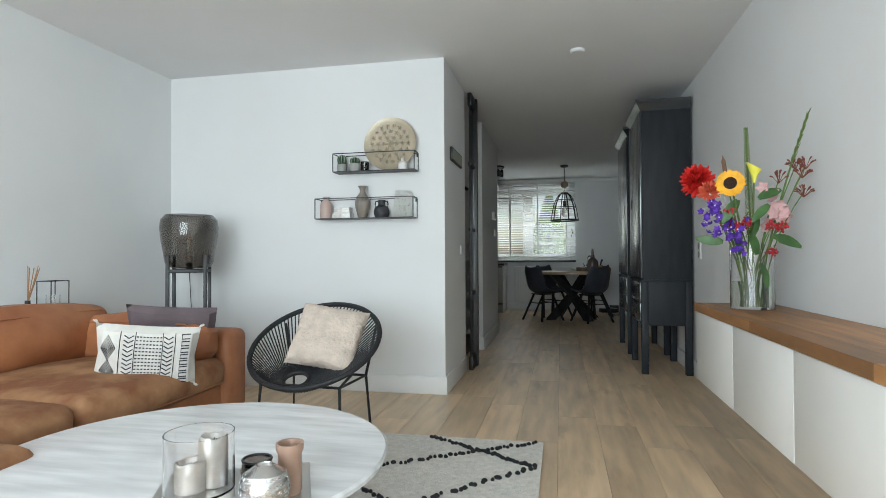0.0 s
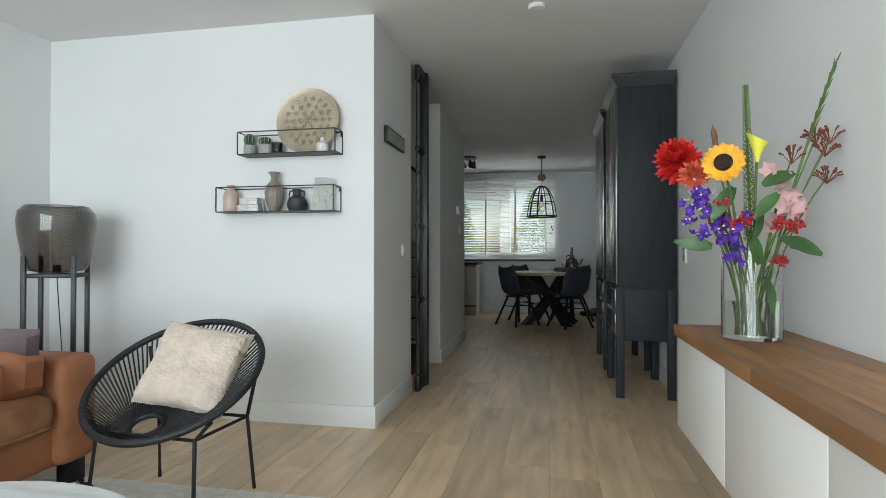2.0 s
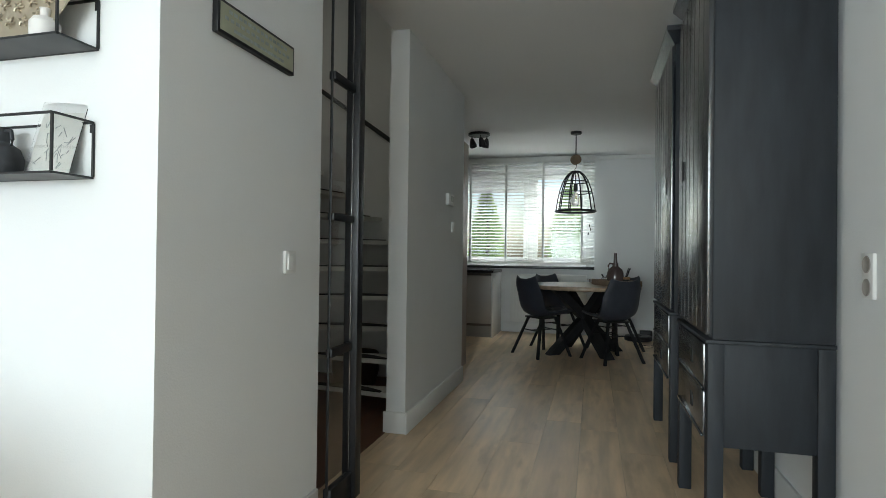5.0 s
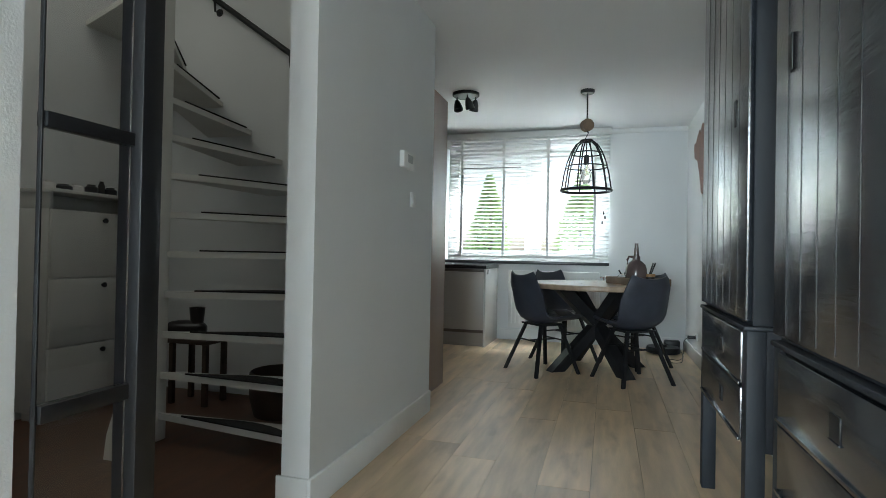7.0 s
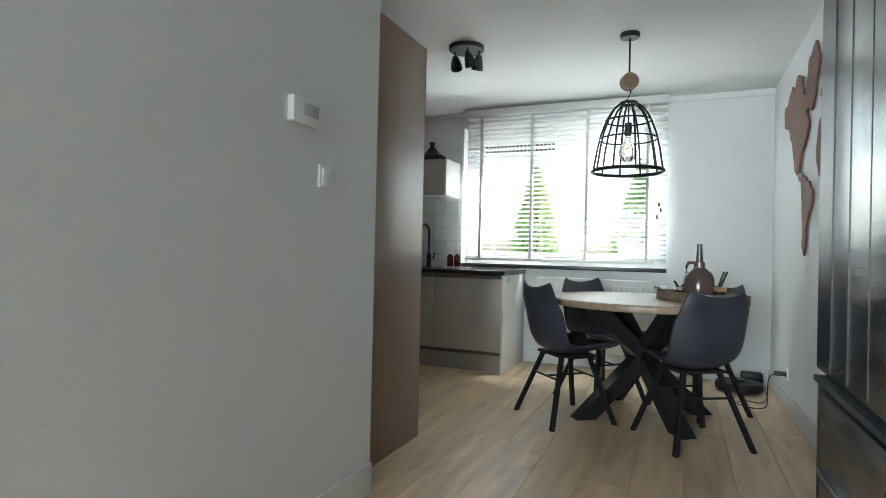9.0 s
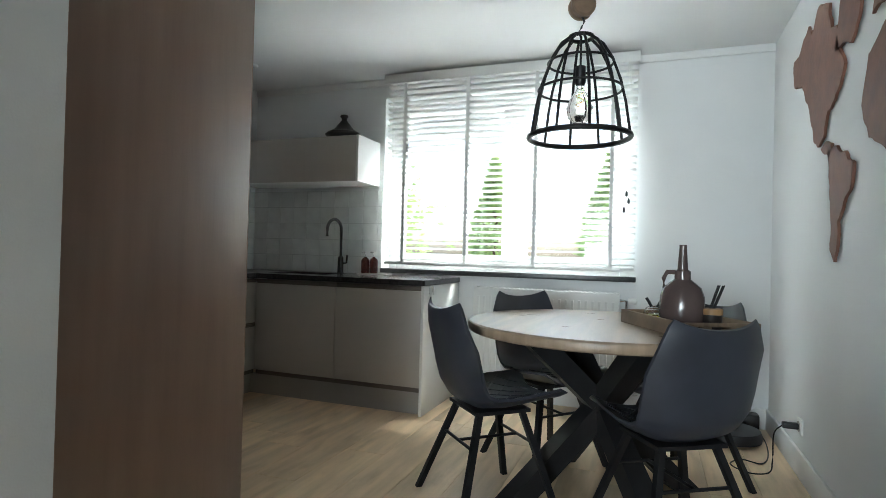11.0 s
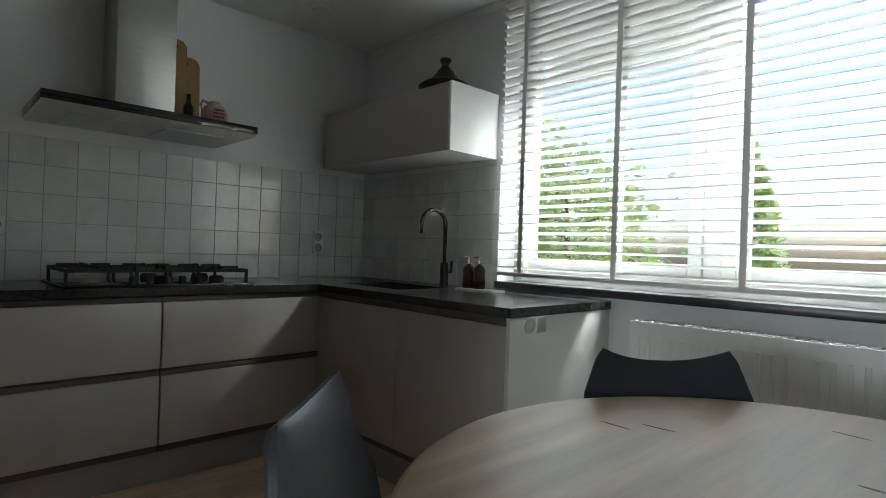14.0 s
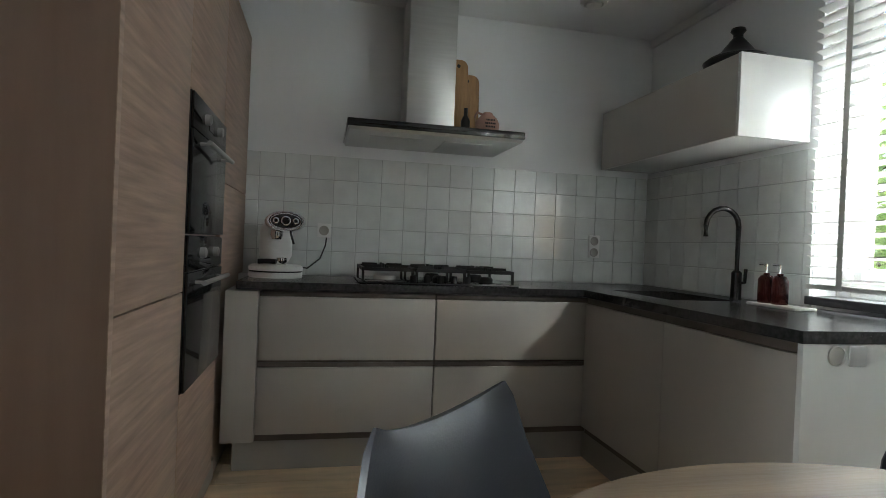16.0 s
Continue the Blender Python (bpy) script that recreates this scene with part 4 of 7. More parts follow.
def yarn(a, b, n=46):
    bm = bmesh.new()
    for i in range(n):
        f0 = (i + 0.5) / n
        p = Vector(a).lerp(Vector(b), f0)
        j = 0.012
        x, y = p.x + random.uniform(-j, j), p.y + random.uniform(-j, j)
        r = random.uniform(0.008, 0.015)
        lathe(bm, [(r * 0.8, 0.0), (r, 0.008), (r * 0.5, 0.014)], 6, x, y, 0.012)
    return bm


for a, b in (((-0.03, -0.02), (-0.95, -0.62)), ((-0.62, -0.02), (-0.02, -0.38)), ((-0.95, -0.62), (-1.85, -0.02)), ((-0.02, -0.38), (-0.95, -1.3)), ((-0.95, -0.62), (-0.02, -1.3)), ((-0.95, -0.62), (-1.9, -1.3))):
    tagged(part("black_line", yarn((*a, 0), (*b, 0)), RUGBLACK, rug), kind="stuff")

# ---- kitchen window blind ----
blind = thing("venetian_blind", pose(0, 10.575, 0), "white wooden venetian blind with ladder tapes, half open", "blind")
BX0, BX1 = -1.40, 0.505
part("valance", box(bmesh.new(), BX0 - 0.015, -0.065, 2.432, BX1 + 0.015, -0.045, 2.505, bev=0.004), SLAT, blind)
part("head_rail", box(bmesh.new(), BX0, -0.03, 2.45, BX1, 0.03, 2.495, bev=0.003), SLAT, blind)
sm = bmesh.new()
box(sm, BX0, -0.025, -0.0014, BX1, 0.025, 0.0014, bev=0.0008, seg=1)
slat_mesh = bpy.data.meshes.new("slat")
sm.to_mesh(slat_mesh)
sm.free()
slat_mesh.materials.append(SLAT)
z = 1.035
while z < 2.43:
    s_ = new("slat", slat_mesh)
    s_.parent = blind
    s_.matrix_local = pose(0, 0, z, -14 + random.uniform(-1.2, 1.2), 0, 0)
    z += 0.0445
part("bottom_rail", box(bmesh.new(), BX0, -0.026, 0.992, BX1, 0.026, 1.012, bev=0.004), SLAT, blind)
for x in (-1.244, -0.722, -0.193, 0.343):
    for y in (-0.027, 0.027):
        part("ladder_tape", boxes((x - 0.013, y - 0.0006, 1.0, x + 0.013, y + 0.0006, 2.44)), SLAT, blind)
for x, z in ((0.445, 1.55), (0.46, 1.50), (0.43, 1.44)):
    c_ = part("pull_cord", tube(bmesh.new(), [(x, -0.04, 2.44), (x, -0.042, z)], 0.0012, 5), SLAT, blind)
    part("cord_tassel", lathe(bmesh.new(), [(0.003, 0.0), (0.008, -0.012), (0.009, -0.035), (0.004, -0.04)], 12, x, -0.042, z), STEEL_BLACK, blind)

# outside: rolled shutter, terrace, hedge and trees
sh = thing("roller_shutter", pose(-0.95, YW + 0.235, 2.06), "white roller shutter rolled almost up outside the window", "shutter")
for k in range(5):
    part("lamella", box(bmesh.new(), -0.42, -0.006, k * 0.052, 0.47, 0.006, k * 0.052 + 0.05, bev=0.003), PVC, sh)
for k in (1, 2):
    part("slots", boxes(*[(-0.36 + i * 0.042, -0.0075, k * 0.052 + 0.016, -0.36 + i * 0.042 + 0.028, -0.0055, k * 0.052 + 0.034) for i in range(18)]), STEEL_BLACK, sh)
structure("pavement", boxes((-9, YW + 0.31, -0.41, 9, 26, -0.36)), material("pale_terrace_slabs", (0.42, 0.41, 0.39), 0.9, vary=0.12, scale=3))
LEAF = material("leaf_green", (0.26, 0.36, 0.15), 0.6, vary=0.5, scale=20)
leaf_nodes, leaf_links = LEAF.node_tree.nodes, LEAF.node_tree.links
glow_through = leaf_nodes.new("ShaderNodeBsdfTranslucent")          # thin leaves let the sun through
glow_through.inputs["Color"].default_value = (0.42, 0.56, 0.2, 1)
both = leaf_nodes.new("ShaderNodeMixShader")
both.inputs["Fac"].default_value = 0.5
leaf_links.new(leaf_nodes["Principled BSDF"].outputs["BSDF"], both.inputs[1])
leaf_links.new(glow_through.outputs["BSDF"], both.inputs[2])
leaf_links.new(both.outputs["Shader"], leaf_nodes["Material Output"].inputs["Surface"])
BARK = material("bark", (0.10, 0.075, 0.05), 0.9, vary=0.3, scale=20, bump=0.5, bump_scale=30)


def leaf_cloud(bm, place, count, size, rng_):
    for _ in range(count):
        p = place()
        a, b, c = rng_.uniform(0, 6.28), rng_.uniform(-0.9, 0.9), rng_.uniform(0, 6.28)
        m = Matrix.Translation(p) @ Euler((b, c, a)).to_matrix().to_4x4()
        s = size * rng_.uniform(0.6, 1.3)
        vs = [bm.verts.new(m @ Vector(q)) for q in ((0, -s, 0), (s * 0.5, 0, s * 0.12), (0, s, 0), (-s * 0.5, 0, s * 0.12))]
        bm.faces.new(vs)
    return bm


def conifer(x, y, h, r, label):
    rg = random.Random(int(x * 10) + 77)
    t = thing("tree", pose(x, y, -0.4), label, "tree", "garden trees")
    part("trunk", tube(bmesh.new(), [(0, 0, 0), (0.03, 0, h * 0.5), (0, 0, h * 0.96)], 0.11, 8, taper=[1, 0.6, 0.15]), BARK, t)
    for k in range(14):
        z0, a = h * (0.1 + 0.055 * k), k * 2.4
        q = r * (1 - z0 / h)
        part("limb", tube(bmesh.new(), [(0, 0, z0), (q * math.cos(a), q * math.sin(a), z0 + 0.15)], 0.022, 5, taper=[1, 0.4]), BARK, t)

    def place():
        f = rg.random() ** 0.8
        z0 = h * (0.05 + 0.95 * f)
        rr = r * (1 - f * 0.97) * (0.55 + 0.45 * rg.random() ** 0.4) * (1 + 0.25 * math.sin(9 * f + 3 * rg.random()))
        a = rg.uniform(0, 6.283)
        return Vector((rr * math.cos(a), rr * math.sin(a), z0))
    part("crown", leaf_cloud(bmesh.new(), place, 3200, 0.075, rg), LEAF, t)
    return t


def leafy_tree(x, y, h, r, label):
    rg = random.Random(int(x * 10) + 91)
    t = thing("tree", pose(x, y, -0.4), label, "tree", "garden trees")
    part("trunk", tube(bmesh.new(), [(0, 0, 0), (0.06, 0.02, h * 0.3), (-0.04, 0, h * 0.7)], 0.1, 8, taper=[1, 0.7, 0.25]), BARK, t)
    tips = []
    for k in range(16):
        a, z0 = k * 2.4, h * (0.22 + 0.04 * k)
        q = r * rg.uniform(0.55, 0.95) * (1.15 - abs(z0 / h - 0.5))
        tip = Vector((q * math.cos(a), q * math.sin(a), z0 + rg.uniform(0.1, 0.5)))
        tips.append(tip)
        part("limb", tube(bmesh.new(), [(0, 0, z0), tip * 0.55 + Vector((0, 0, z0 * 0.45)), tip], 0.03, 5, taper=[1, 0.6, 0.2]), BARK, t)

    def place():
        return rg.choice(tips) + Vector([rg.gauss(0, 0.24 * r) for _ in range(2)] + [rg.gauss(0, 0.2 * r)])
    part("crown", leaf_cloud(bmesh.new(), place, 3000, 0.085, rg), LEAF, t)
    return t


conifer(-2.15, 16.6, 3.3, 0.85, "dense green conifer in the garden")
conifer(-0.1, 17.0, 3.4, 0.95, "dense green conifer in the garden")
leafy_tree(-4.9, 16.4, 3.6, 1.3, "light green leafy tree in the garden")
leafy_tree(-7.6, 17.8, 4.0, 1.5, "light green leafy tree in the garden")


def hedge(x0, x1, y, h):
    rg = random.Random(9)
    t = thing("hedge", pose((x0 + x1) / 2, y, -0.4), "low green garden hedge", "hedge")
    w = x1 - x0

    def place():
        return Vector((rg.uniform(-w / 2, w / 2), rg.uniform(-0.4, 0.4), h * rg.random() ** 0.6 * (1 + 0.18 * noise.noise(Vector((rg.random() * 20, 0, 0))))))
    part("foliage", leaf_cloud(bmesh.new(), place, 6000, 0.07, rg), LEAF, t)
    for k in range(12):
        part("stem", tube(bmesh.new(), [(-w / 2 + w * (k + 0.5) / 12, 0, 0), (-w / 2 + w * (k + 0.5) / 12, 0, h * 0.8)], 0.02, 5), BARK, t)


hedge(-9, 6, 18.6, 1.3)
# ---- radiator, ceiling and wall fittings ----
rad = thing("radiator", pose(-0.115, YW, 0.16), "white panel radiator under the kitchen window", "radiator")
part("panel", box(bmesh.new(), -0.53, -0.095, 0, 0.53, -0.075, 0.68, bev=0.006), PLASTIC, rad)
part("rear_panel", box(bmesh.new(), -0.53, -0.04, 0, 0.53, -0.02, 0.68, bev=0.006), PLASTIC, rad)
for k in range(22):
    x = -0.49 + k * 0.98 / 21
    part("rib", box(bmesh.new(), x - 0.009, -0.099, 0.05, x + 0.009, -0.094, 0.62, bev=0.002, seg=1), PLASTIC, rad)
part("grille", boxes(*[(-0.52 + i * 0.0347, -0.09, 0.676, -0.52 + i * 0.0347 + 0.02, -0.025, 0.684) for i in range(30)]), PLASTIC, rad)
part("valve", tube(bmesh.new(), [(0.53, -0.06, 0.63), (0.575, -0.06, 0.63), (0.575, -0.06, 0.5)], 0.012, 10), CHROME, rad)
part("valve_knob", lathe(bmesh.new(), [(0.02, 0), (0.022, 0.05), (0.015, 0.06), (0, 0.06)], 16, caps=False), PLASTIC, rad).matrix_local = pose(0.585, -0.06, 0.63, 0, 90, 0)
for x in (-0.4, 0.4):
    part("bracket", boxes((x - 0.015, -0.02, 0.1, x + 0.015, -0.001, 0.6)), PLASTIC, rad)

spot = thing("ceiling_spotlight", pose(-0.79, 8.90, CEILING), "black round ceiling spotlight with three lamp heads", "lamp")
part("base", lathe(bmesh.new(), [(0.0, 0), (0.125, 0), (0.125, -0.022), (0.118, -0.028), (0.0, -0.028)], 36, caps=False), STEEL_BLACK, spot)
for a, dx, dy in ((0, -0.085, 0.0), (120, 0.03, -0.06), (240, 0.085, 0.03)):
    hd = part("spot_head", lathe(bmesh.new(), [(0.012, 0.01), (0.02, 0.0), (0.032, -0.035), (0.041, -0.075), (0.042, -0.095), (0.036, -0.095), (0.03, -0.06), (0.0, -0.05)], 24, caps=False), STEEL_BLACK, spot)
    hd.matrix_local = pose(dx, dy, -0.065, 18 if a else -12, 16 if a == 240 else -14, 0)
    part("stem", tube(bmesh.new(), [(dx, dy, -0.028), (dx, dy, -0.065)], 0.006, 8), STEEL_BLACK, spot)
sd = thing("smoke_detector", pose(0.36, 3.87, CEILING), "small round white smoke detector on the ceiling", "smoke detector")
part("body", lathe(bmesh.new(), [(0.0, 0), (0.05, 0), (0.05, -0.012), (0.042, -0.02), (0.0, -0.022)], 32, caps=False), CEIL, sd)
vt = thing("ceiling_vent", pose(-2.36, 10.02, CEILING), "round white ventilation valve on the kitchen ceiling", "vent")
part("rim", lathe(bmesh.new(), [(0.045, 0), (0.078, 0), (0.074, -0.012), (0.055, -0.016), (0.045, 0)], 32, caps=False), PLASTIC, vt)
part("cone", lathe(bmesh.new(), [(0.0, -0.005), (0.04, -0.012), (0.042, -0.022), (0.0, -0.026)], 28, caps=False), PLASTIC, vt)
cove = structure("trim_cornice_north", box(bmesh.new(), XT, YW - 0.02, CEILING - 0.055, XR, YW, CEILING, bev=0.006), TRIM, "white ceiling moulding")


def wall_plate(name, m, w, h, label, category, knob=None):
    t = thing(name, m, label, category)
    part("plate", box(bmesh.new(), -w / 2, -0.012, -h / 2, w / 2, 0.0, h / 2, bev=0.003), PLASTIC, t)
    if knob:
        part("rocker", box(bmesh.new(), -w * 0.34, -0.017, -h * 0.34, w * 0.34, -0.011, h * 0.34, bev=0.003), PLASTIC, t)
    else:
        for dz in (([0.0] if h < 0.1 else [-h / 4, h / 4])):
            part("socket_well", lathe(bmesh.new(), [(0.028, 0), (0.026, 0.002), (0.022, -0.0), (0.0, 0.0)], 20, caps=False), PLINTH, t).matrix_local = pose(0, -0.0135, dz, 90, 0, 0)
    return t


wall_plate("light_switch", pose(XC, 4.46, 1.08, 0, 0, 90), 0.075, 0.085, "white light switch on the passage wall", "switch", True)
th = thing("thermostat", pose(XC, 6.85, 1.545, 0, 0, 90), "white room thermostat with grey display on the passage wall", "thermostat")
part("case", box(bmesh.new(), -0.085, -0.03, -0.045, 0.085, 0, 0.045, bev=0.005), PLASTIC, th)
part("display", box(bmesh.new(), -0.03, -0.0315, -0.015, 0.055, -0.0295, 0.03, bev=0.001), GROUT, th)
wall_plate("light_switch", pose(XC, 6.985, 1.335, 0, 0, 90), 0.075, 0.085, "white light switch below the thermostat", "switch", True)
wall_plate("wall_socket", pose(XR, 4.62, 1.065, 0, 0, -90), 0.075, 0.145, "white double wall socket on the long wall", "socket")
wall_plate("wall_socket", pose(XT + 0.012, 10.285, 1.14, 0, 0, 90), 0.075, 0.145, "white double wall socket on the tiles", "socket")
wall_plate("wall_socket", pose(XT + 0.012, 8.585, 1.165, 0, 0, 90), 0.075, 0.08, "white socket on the tiles with a black plug", "socket")
wall_plate("wall_socket", pose(XR, 9.82, 0.255, 0, 0, -90), 0.075, 0.08, "white low wall socket in the dining corner", "socket")

# wooden wall map, one piece for each land
MAPWOOD = material("brown_map_wood", (0.19, 0.085, 0.055), 0.6, vary=0.2, scale=12, bump=0.1, bump_scale=40)
wm = thing("wall_map", pose(XR, 0, 0), "dark brown wooden world map mounted on the wall", "wall decoration")


def land(coast, rough=0.022):
    pts = []
    for (a, b), (c, d) in zip(coast, coast[1:] + coast[:1]):
        n = max(2, int(math.hypot(c - a, d - b) / 0.022))
        for i in range(n):
            f0 = i / n
            y, z = a + (c - a) * f0, b + (d - b) * f0
            k = Vector((y * 17, z * 17, 3))
            pts.append((y + rough * noise.noise(k), z + rough * noise.noise(k + Vector((9, 4, 2)))))
    bm = bmesh.new()
    lo = [bm.verts.new((-0.006, y, z)) for y, z in pts]
    f = bm.faces.new(lo)
    for g in bmesh.ops.extrude_face_region(bm, geom=[f])["geom"]:
        if isinstance(g, bmesh.types.BMVert):
            g.co.x -= 0.012
    bmesh.ops.triangulate(bm, faces=[q for q in bm.faces if len(q.verts) > 4])
    return bm


for coast in (
    [(10.06, 2.08), (10.06, 2.20), (9.92, 2.19), (9.76, 2.28), (9.70, 2.20), (9.58, 2.30), (9.42, 2.24), (9.38, 2.12), (9.30, 2.10), (9.26, 1.98), (9.19, 1.90), (9.30, 1.78), (9.40, 1.76), (9.47, 1.66), (9.56, 1.62), (9.62, 1.68), (9.72, 1.84), (9.86, 2.00), (10.00, 2.02)],
    [(9.50, 1.61), (9.42, 1.63), (9.34, 1.60), (9.36, 1.55), (9.45, 1.57)],
    [(9.40, 1.575), (9.30, 1.585), (9.16, 1.53), (9.06, 1.475), (9.08, 1.39), (9.16, 1.33), (9.23, 1.26), (9.25, 1.14), (9.28, 1.10), (9.33, 1.13), (9.335, 1.30), (9.36, 1.42)],
    [(9.34, 1.96), (9.22, 2.28), (9.02, 2.34), (8.92, 2.22), (9.04, 2.02), (9.12, 1.95), (9.20, 2.00)],
    [(8.98, 1.66), (8.92, 1.84), (8.72, 1.92), (8.48, 1.90), (8.34, 1.70), (8.44, 1.52), (8.56, 1.34), (8.62, 1.18), (8.72, 1.22), (8.72, 1.46), (8.90, 1.54)],
    [(8.88, 1.98), (8.80, 2.24), (8.50, 2.36), (8.00, 2.34), (7.78, 2.1), (8.05, 1.84), (8.35, 2.0), (8.65, 1.97)],
):
    part("land", land(coast), MAPWOOD, wm)

# ---- kitchen things ----
hob = thing("gas_hob", pose(-2.43, 9.17, CT) @ Matrix.Diagonal((1, 1, 1.4, 1)), "black gas hob with cast iron grates", "hob")
part("plate", box(bmesh.new(), -0.25, -0.41, 0, 0.25, 0.41, 0.008, bev=0.003), DARKGLASS, hob)
IRON = material("cast_iron", (0.012, 0.012, 0.012), 0.6, vary=0.3, scale=30)
for k, (x, y, r) in enumerate(((0.0, -0.26, 0.06), (-0.11, 0.02, 0.042), (0.12, 0.02, 0.042), (-0.11, 0.27, 0.042), (0.12, 0.27, 0.036))):
    part("burner", lathe(bmesh.new(), [(r, 0.008), (r, 0.022), (r * 0.8, 0.03), (0.0, 0.032)], 24, x, y, caps=False), METAL if k == 0 else IRON, hob)
for y0, y1 in ((-0.395, -0.135), (-0.125, 0.135), (0.145, 0.395)):
    g = part("grate", boxes((-0.21, y0, 0.045, -0.198, y1, 0.057), (0.198, y0, 0.045, 0.21, y1, 0.057), (-0.198, y0, 0.045, 0.198, y0 + 0.012, 0.057), (-0.198, y1 - 0.012, 0.045, 0.198, y1, 0.057)), IRON, hob)
    ym = (y0 + y1) / 2
    for x in (-0.11, 0.12):
        for dx, dy in ((1, 0), (-1, 0), (0, 1), (0, -1)):
            part("grate_finger", box(bmesh.new(), x + dx * 0.025 - (0.005 if dx == 0 else 0), ym + dy * 0.025 - (0.005 if dy == 0 else 0), 0.05, x + dx * 0.085 + (0.005 if dx == 0 else 0), ym + dy * 0.11 + (0.005 if dy == 0 else 0), 0.066, bev=0.002, seg=1), IRON, g)
    for x in (-0.204, 0.204):
        for y in (y0 + 0.006, y1 - 0.006):
            part("grate_foot", boxes((x - 0.006, y - 0.006, 0.008, x + 0.006, y + 0.006, 0.0448)), IRON, g)
for k in range(5):
    part("knob", lathe(bmesh.new(), [(0.017, 0.008), (0.016, 0.03), (0.012, 0.034), (0, 0.034)], 18, 0.226, -0.14 + k * 0.07, caps=False), IRON, hob)

esp = thing("espresso_machine", pose(-2.5, 8.345, CT, 0, 0, 0) @ Matrix.Diagonal((1.1, 1.12, 1.1, 1)), "white espresso machine with oval chrome head", "coffee machine")
part("base", lathe(bmesh.new(), [(0.0, 0), (0.118, 0), (0.122, 0.006), (0.122, 0.024), (0.118, 0.026), (0.118, 0.033), (0.122, 0.035), (0.122, 0.052), (0.112, 0.06), (0.0, 0.061)], 44, caps=False), PLASTIC, esp)
part("drip_band", lathe(bmesh.new(), [(0.1185, 0.0262), (0.1195, 0.0268), (0.1195, 0.0322), (0.1185, 0.0328)], 44, caps=False), STEEL_BLACK, esp)
part("column", soft_block(-0.11, -0.065, 0.058, 0.02, 0.05, 0.27, 0.012, 2.6), PLASTIC, esp)
hd = part("head", lathe(bmesh.new(), [(0.0, -0.12), (0.05, -0.115), (0.075, -0.09), (0.086, -0.02), (0.09, 0.05), (0.088, 0.078), (0.081, 0.09), (0.073, 0.09), (0.068, 0.082), (0.0, 0.082)], 48, caps=False), CHROME, esp)
hd.matrix_local = pose(0.0, 0.03, 0.258, 0, 84, 8) @ Matrix.Diagonal((0.56, 1.02, 1.0, 1))
part("dial_panel", lathe(bmesh.new(), [(0.0, 0.0825), (0.066, 0.0825), (0.066, 0.085), (0.0, 0.0855)], 40, caps=False), DARKGLASS, esp).matrix_local = pose(0.0, 0.03, 0.258, 0, 84, 8) @ Matrix.Diagonal((0.5, 1.0, 1.0, 1))
for y, r in ((-0.044, 0.014), (0.0, 0.022), (0.044, 0.014)):
    dl = part("dial", lathe(bmesh.new(), [(r, 0.085), (r, 0.094), (r - 0.004, 0.096), (r - 0.005, 0.092), (0.0, 0.092)], 24, 0, y, caps=False), CHROME, esp)
    dl.matrix_local = pose(0.0, 0.03, 0.258, 0, 84, 8)
    part("dial_face", lathe(bmesh.new(), [(0.0, 0.0935), (r - 0.006, 0.0935), (r - 0.006, 0.0925)], 20, 0, y, caps=False), DARKGLASS, dl)
part("group", lathe(bmesh.new(), [(0.026, 0), (0.03, -0.035), (0.022, -0.055), (0, -0.055)], 24, 0.03, 0.0, 0.235, caps=False), CHROME, esp)
part("filter_holder", lathe(bmesh.new(), [(0.0, 0), (0.018, 0.0), (0.024, 0.012), (0.024, 0.034), (0.02, 0.034), (0.0, 0.012)], 24, 0.075, 0.03, 0.0615, caps=False), CHROME, esp)
part("filter_handle", tube(bmesh.new(), [(0.072, 0.004, 0.076), (0.074, -0.03, 0.078), (0.076, -0.075, 0.076)], 0.012, 10), STEEL_BLACK, esp)
part("steam_wand", tube(bmesh.new(), [(0.04, 0.055, 0.245), (0.06, 0.068, 0.20), (0.062, 0.08, 0.16)], 0.005, 8), STEEL_BLACK, esp)
part("cable", tube(bmesh.new(), [(-0.1, 0.06, 0.05), (-0.14, 0.14, 0.04), (-0.2, 0.20, 0.09), (-0.225, 0.225, 0.16), (-0.24, 0.23, 0.235)], 0.004, 6), STEEL_BLACK, esp)

tap = thing("kitchen_tap", pose(-1.80, 10.555, CT), "dark steel high-arched kitchen tap", "tap")
DARKSTEEL = material("gunmetal", (0.055, 0.053, 0.052), 0.25, metal=1.0, vary=0.08)
arc = [(0, 0, 0.0), (0, 0, 0.355)] + [(-0.02 * (1 - math.cos(radians(a))), -0.075 * (1 - math.cos(radians(a))), 0.355 + 0.085 * math.sin(radians(a))) for a in range(20, 181, 20)] + [(-0.04, -0.15, 0.30)]
part("spout", tube(bmesh.new(), arc, 0.0125, 12), DARKSTEEL, tap)
part("body", lathe(bmesh.new(), [(0.0, 0), (0.027, 0), (0.025, 0.01), (0.023, 0.13), (0.014, 0.14)], 24, caps=False), DARKSTEEL, tap)
part("lever", tube(bmesh.new(), [(0.02, 0, 0.08), (0.055, 0.0, 0.085), (0.06, 0, 0.15)], 0.008, 10), DARKSTEEL, tap)
AMBER = glass("brown_bottle_glass", (0.14, 0.02, 0.015), 0.05)
sot = thing("soap_tray", pose(-1.44, 10.47, CT), "flat white tray beside the sink", "tray")
part("plate", box(bmesh.new(), -0.13, -0.055, 0, 0.13, 0.055, 0.012, bev=0.004), PLASTIC, sot)
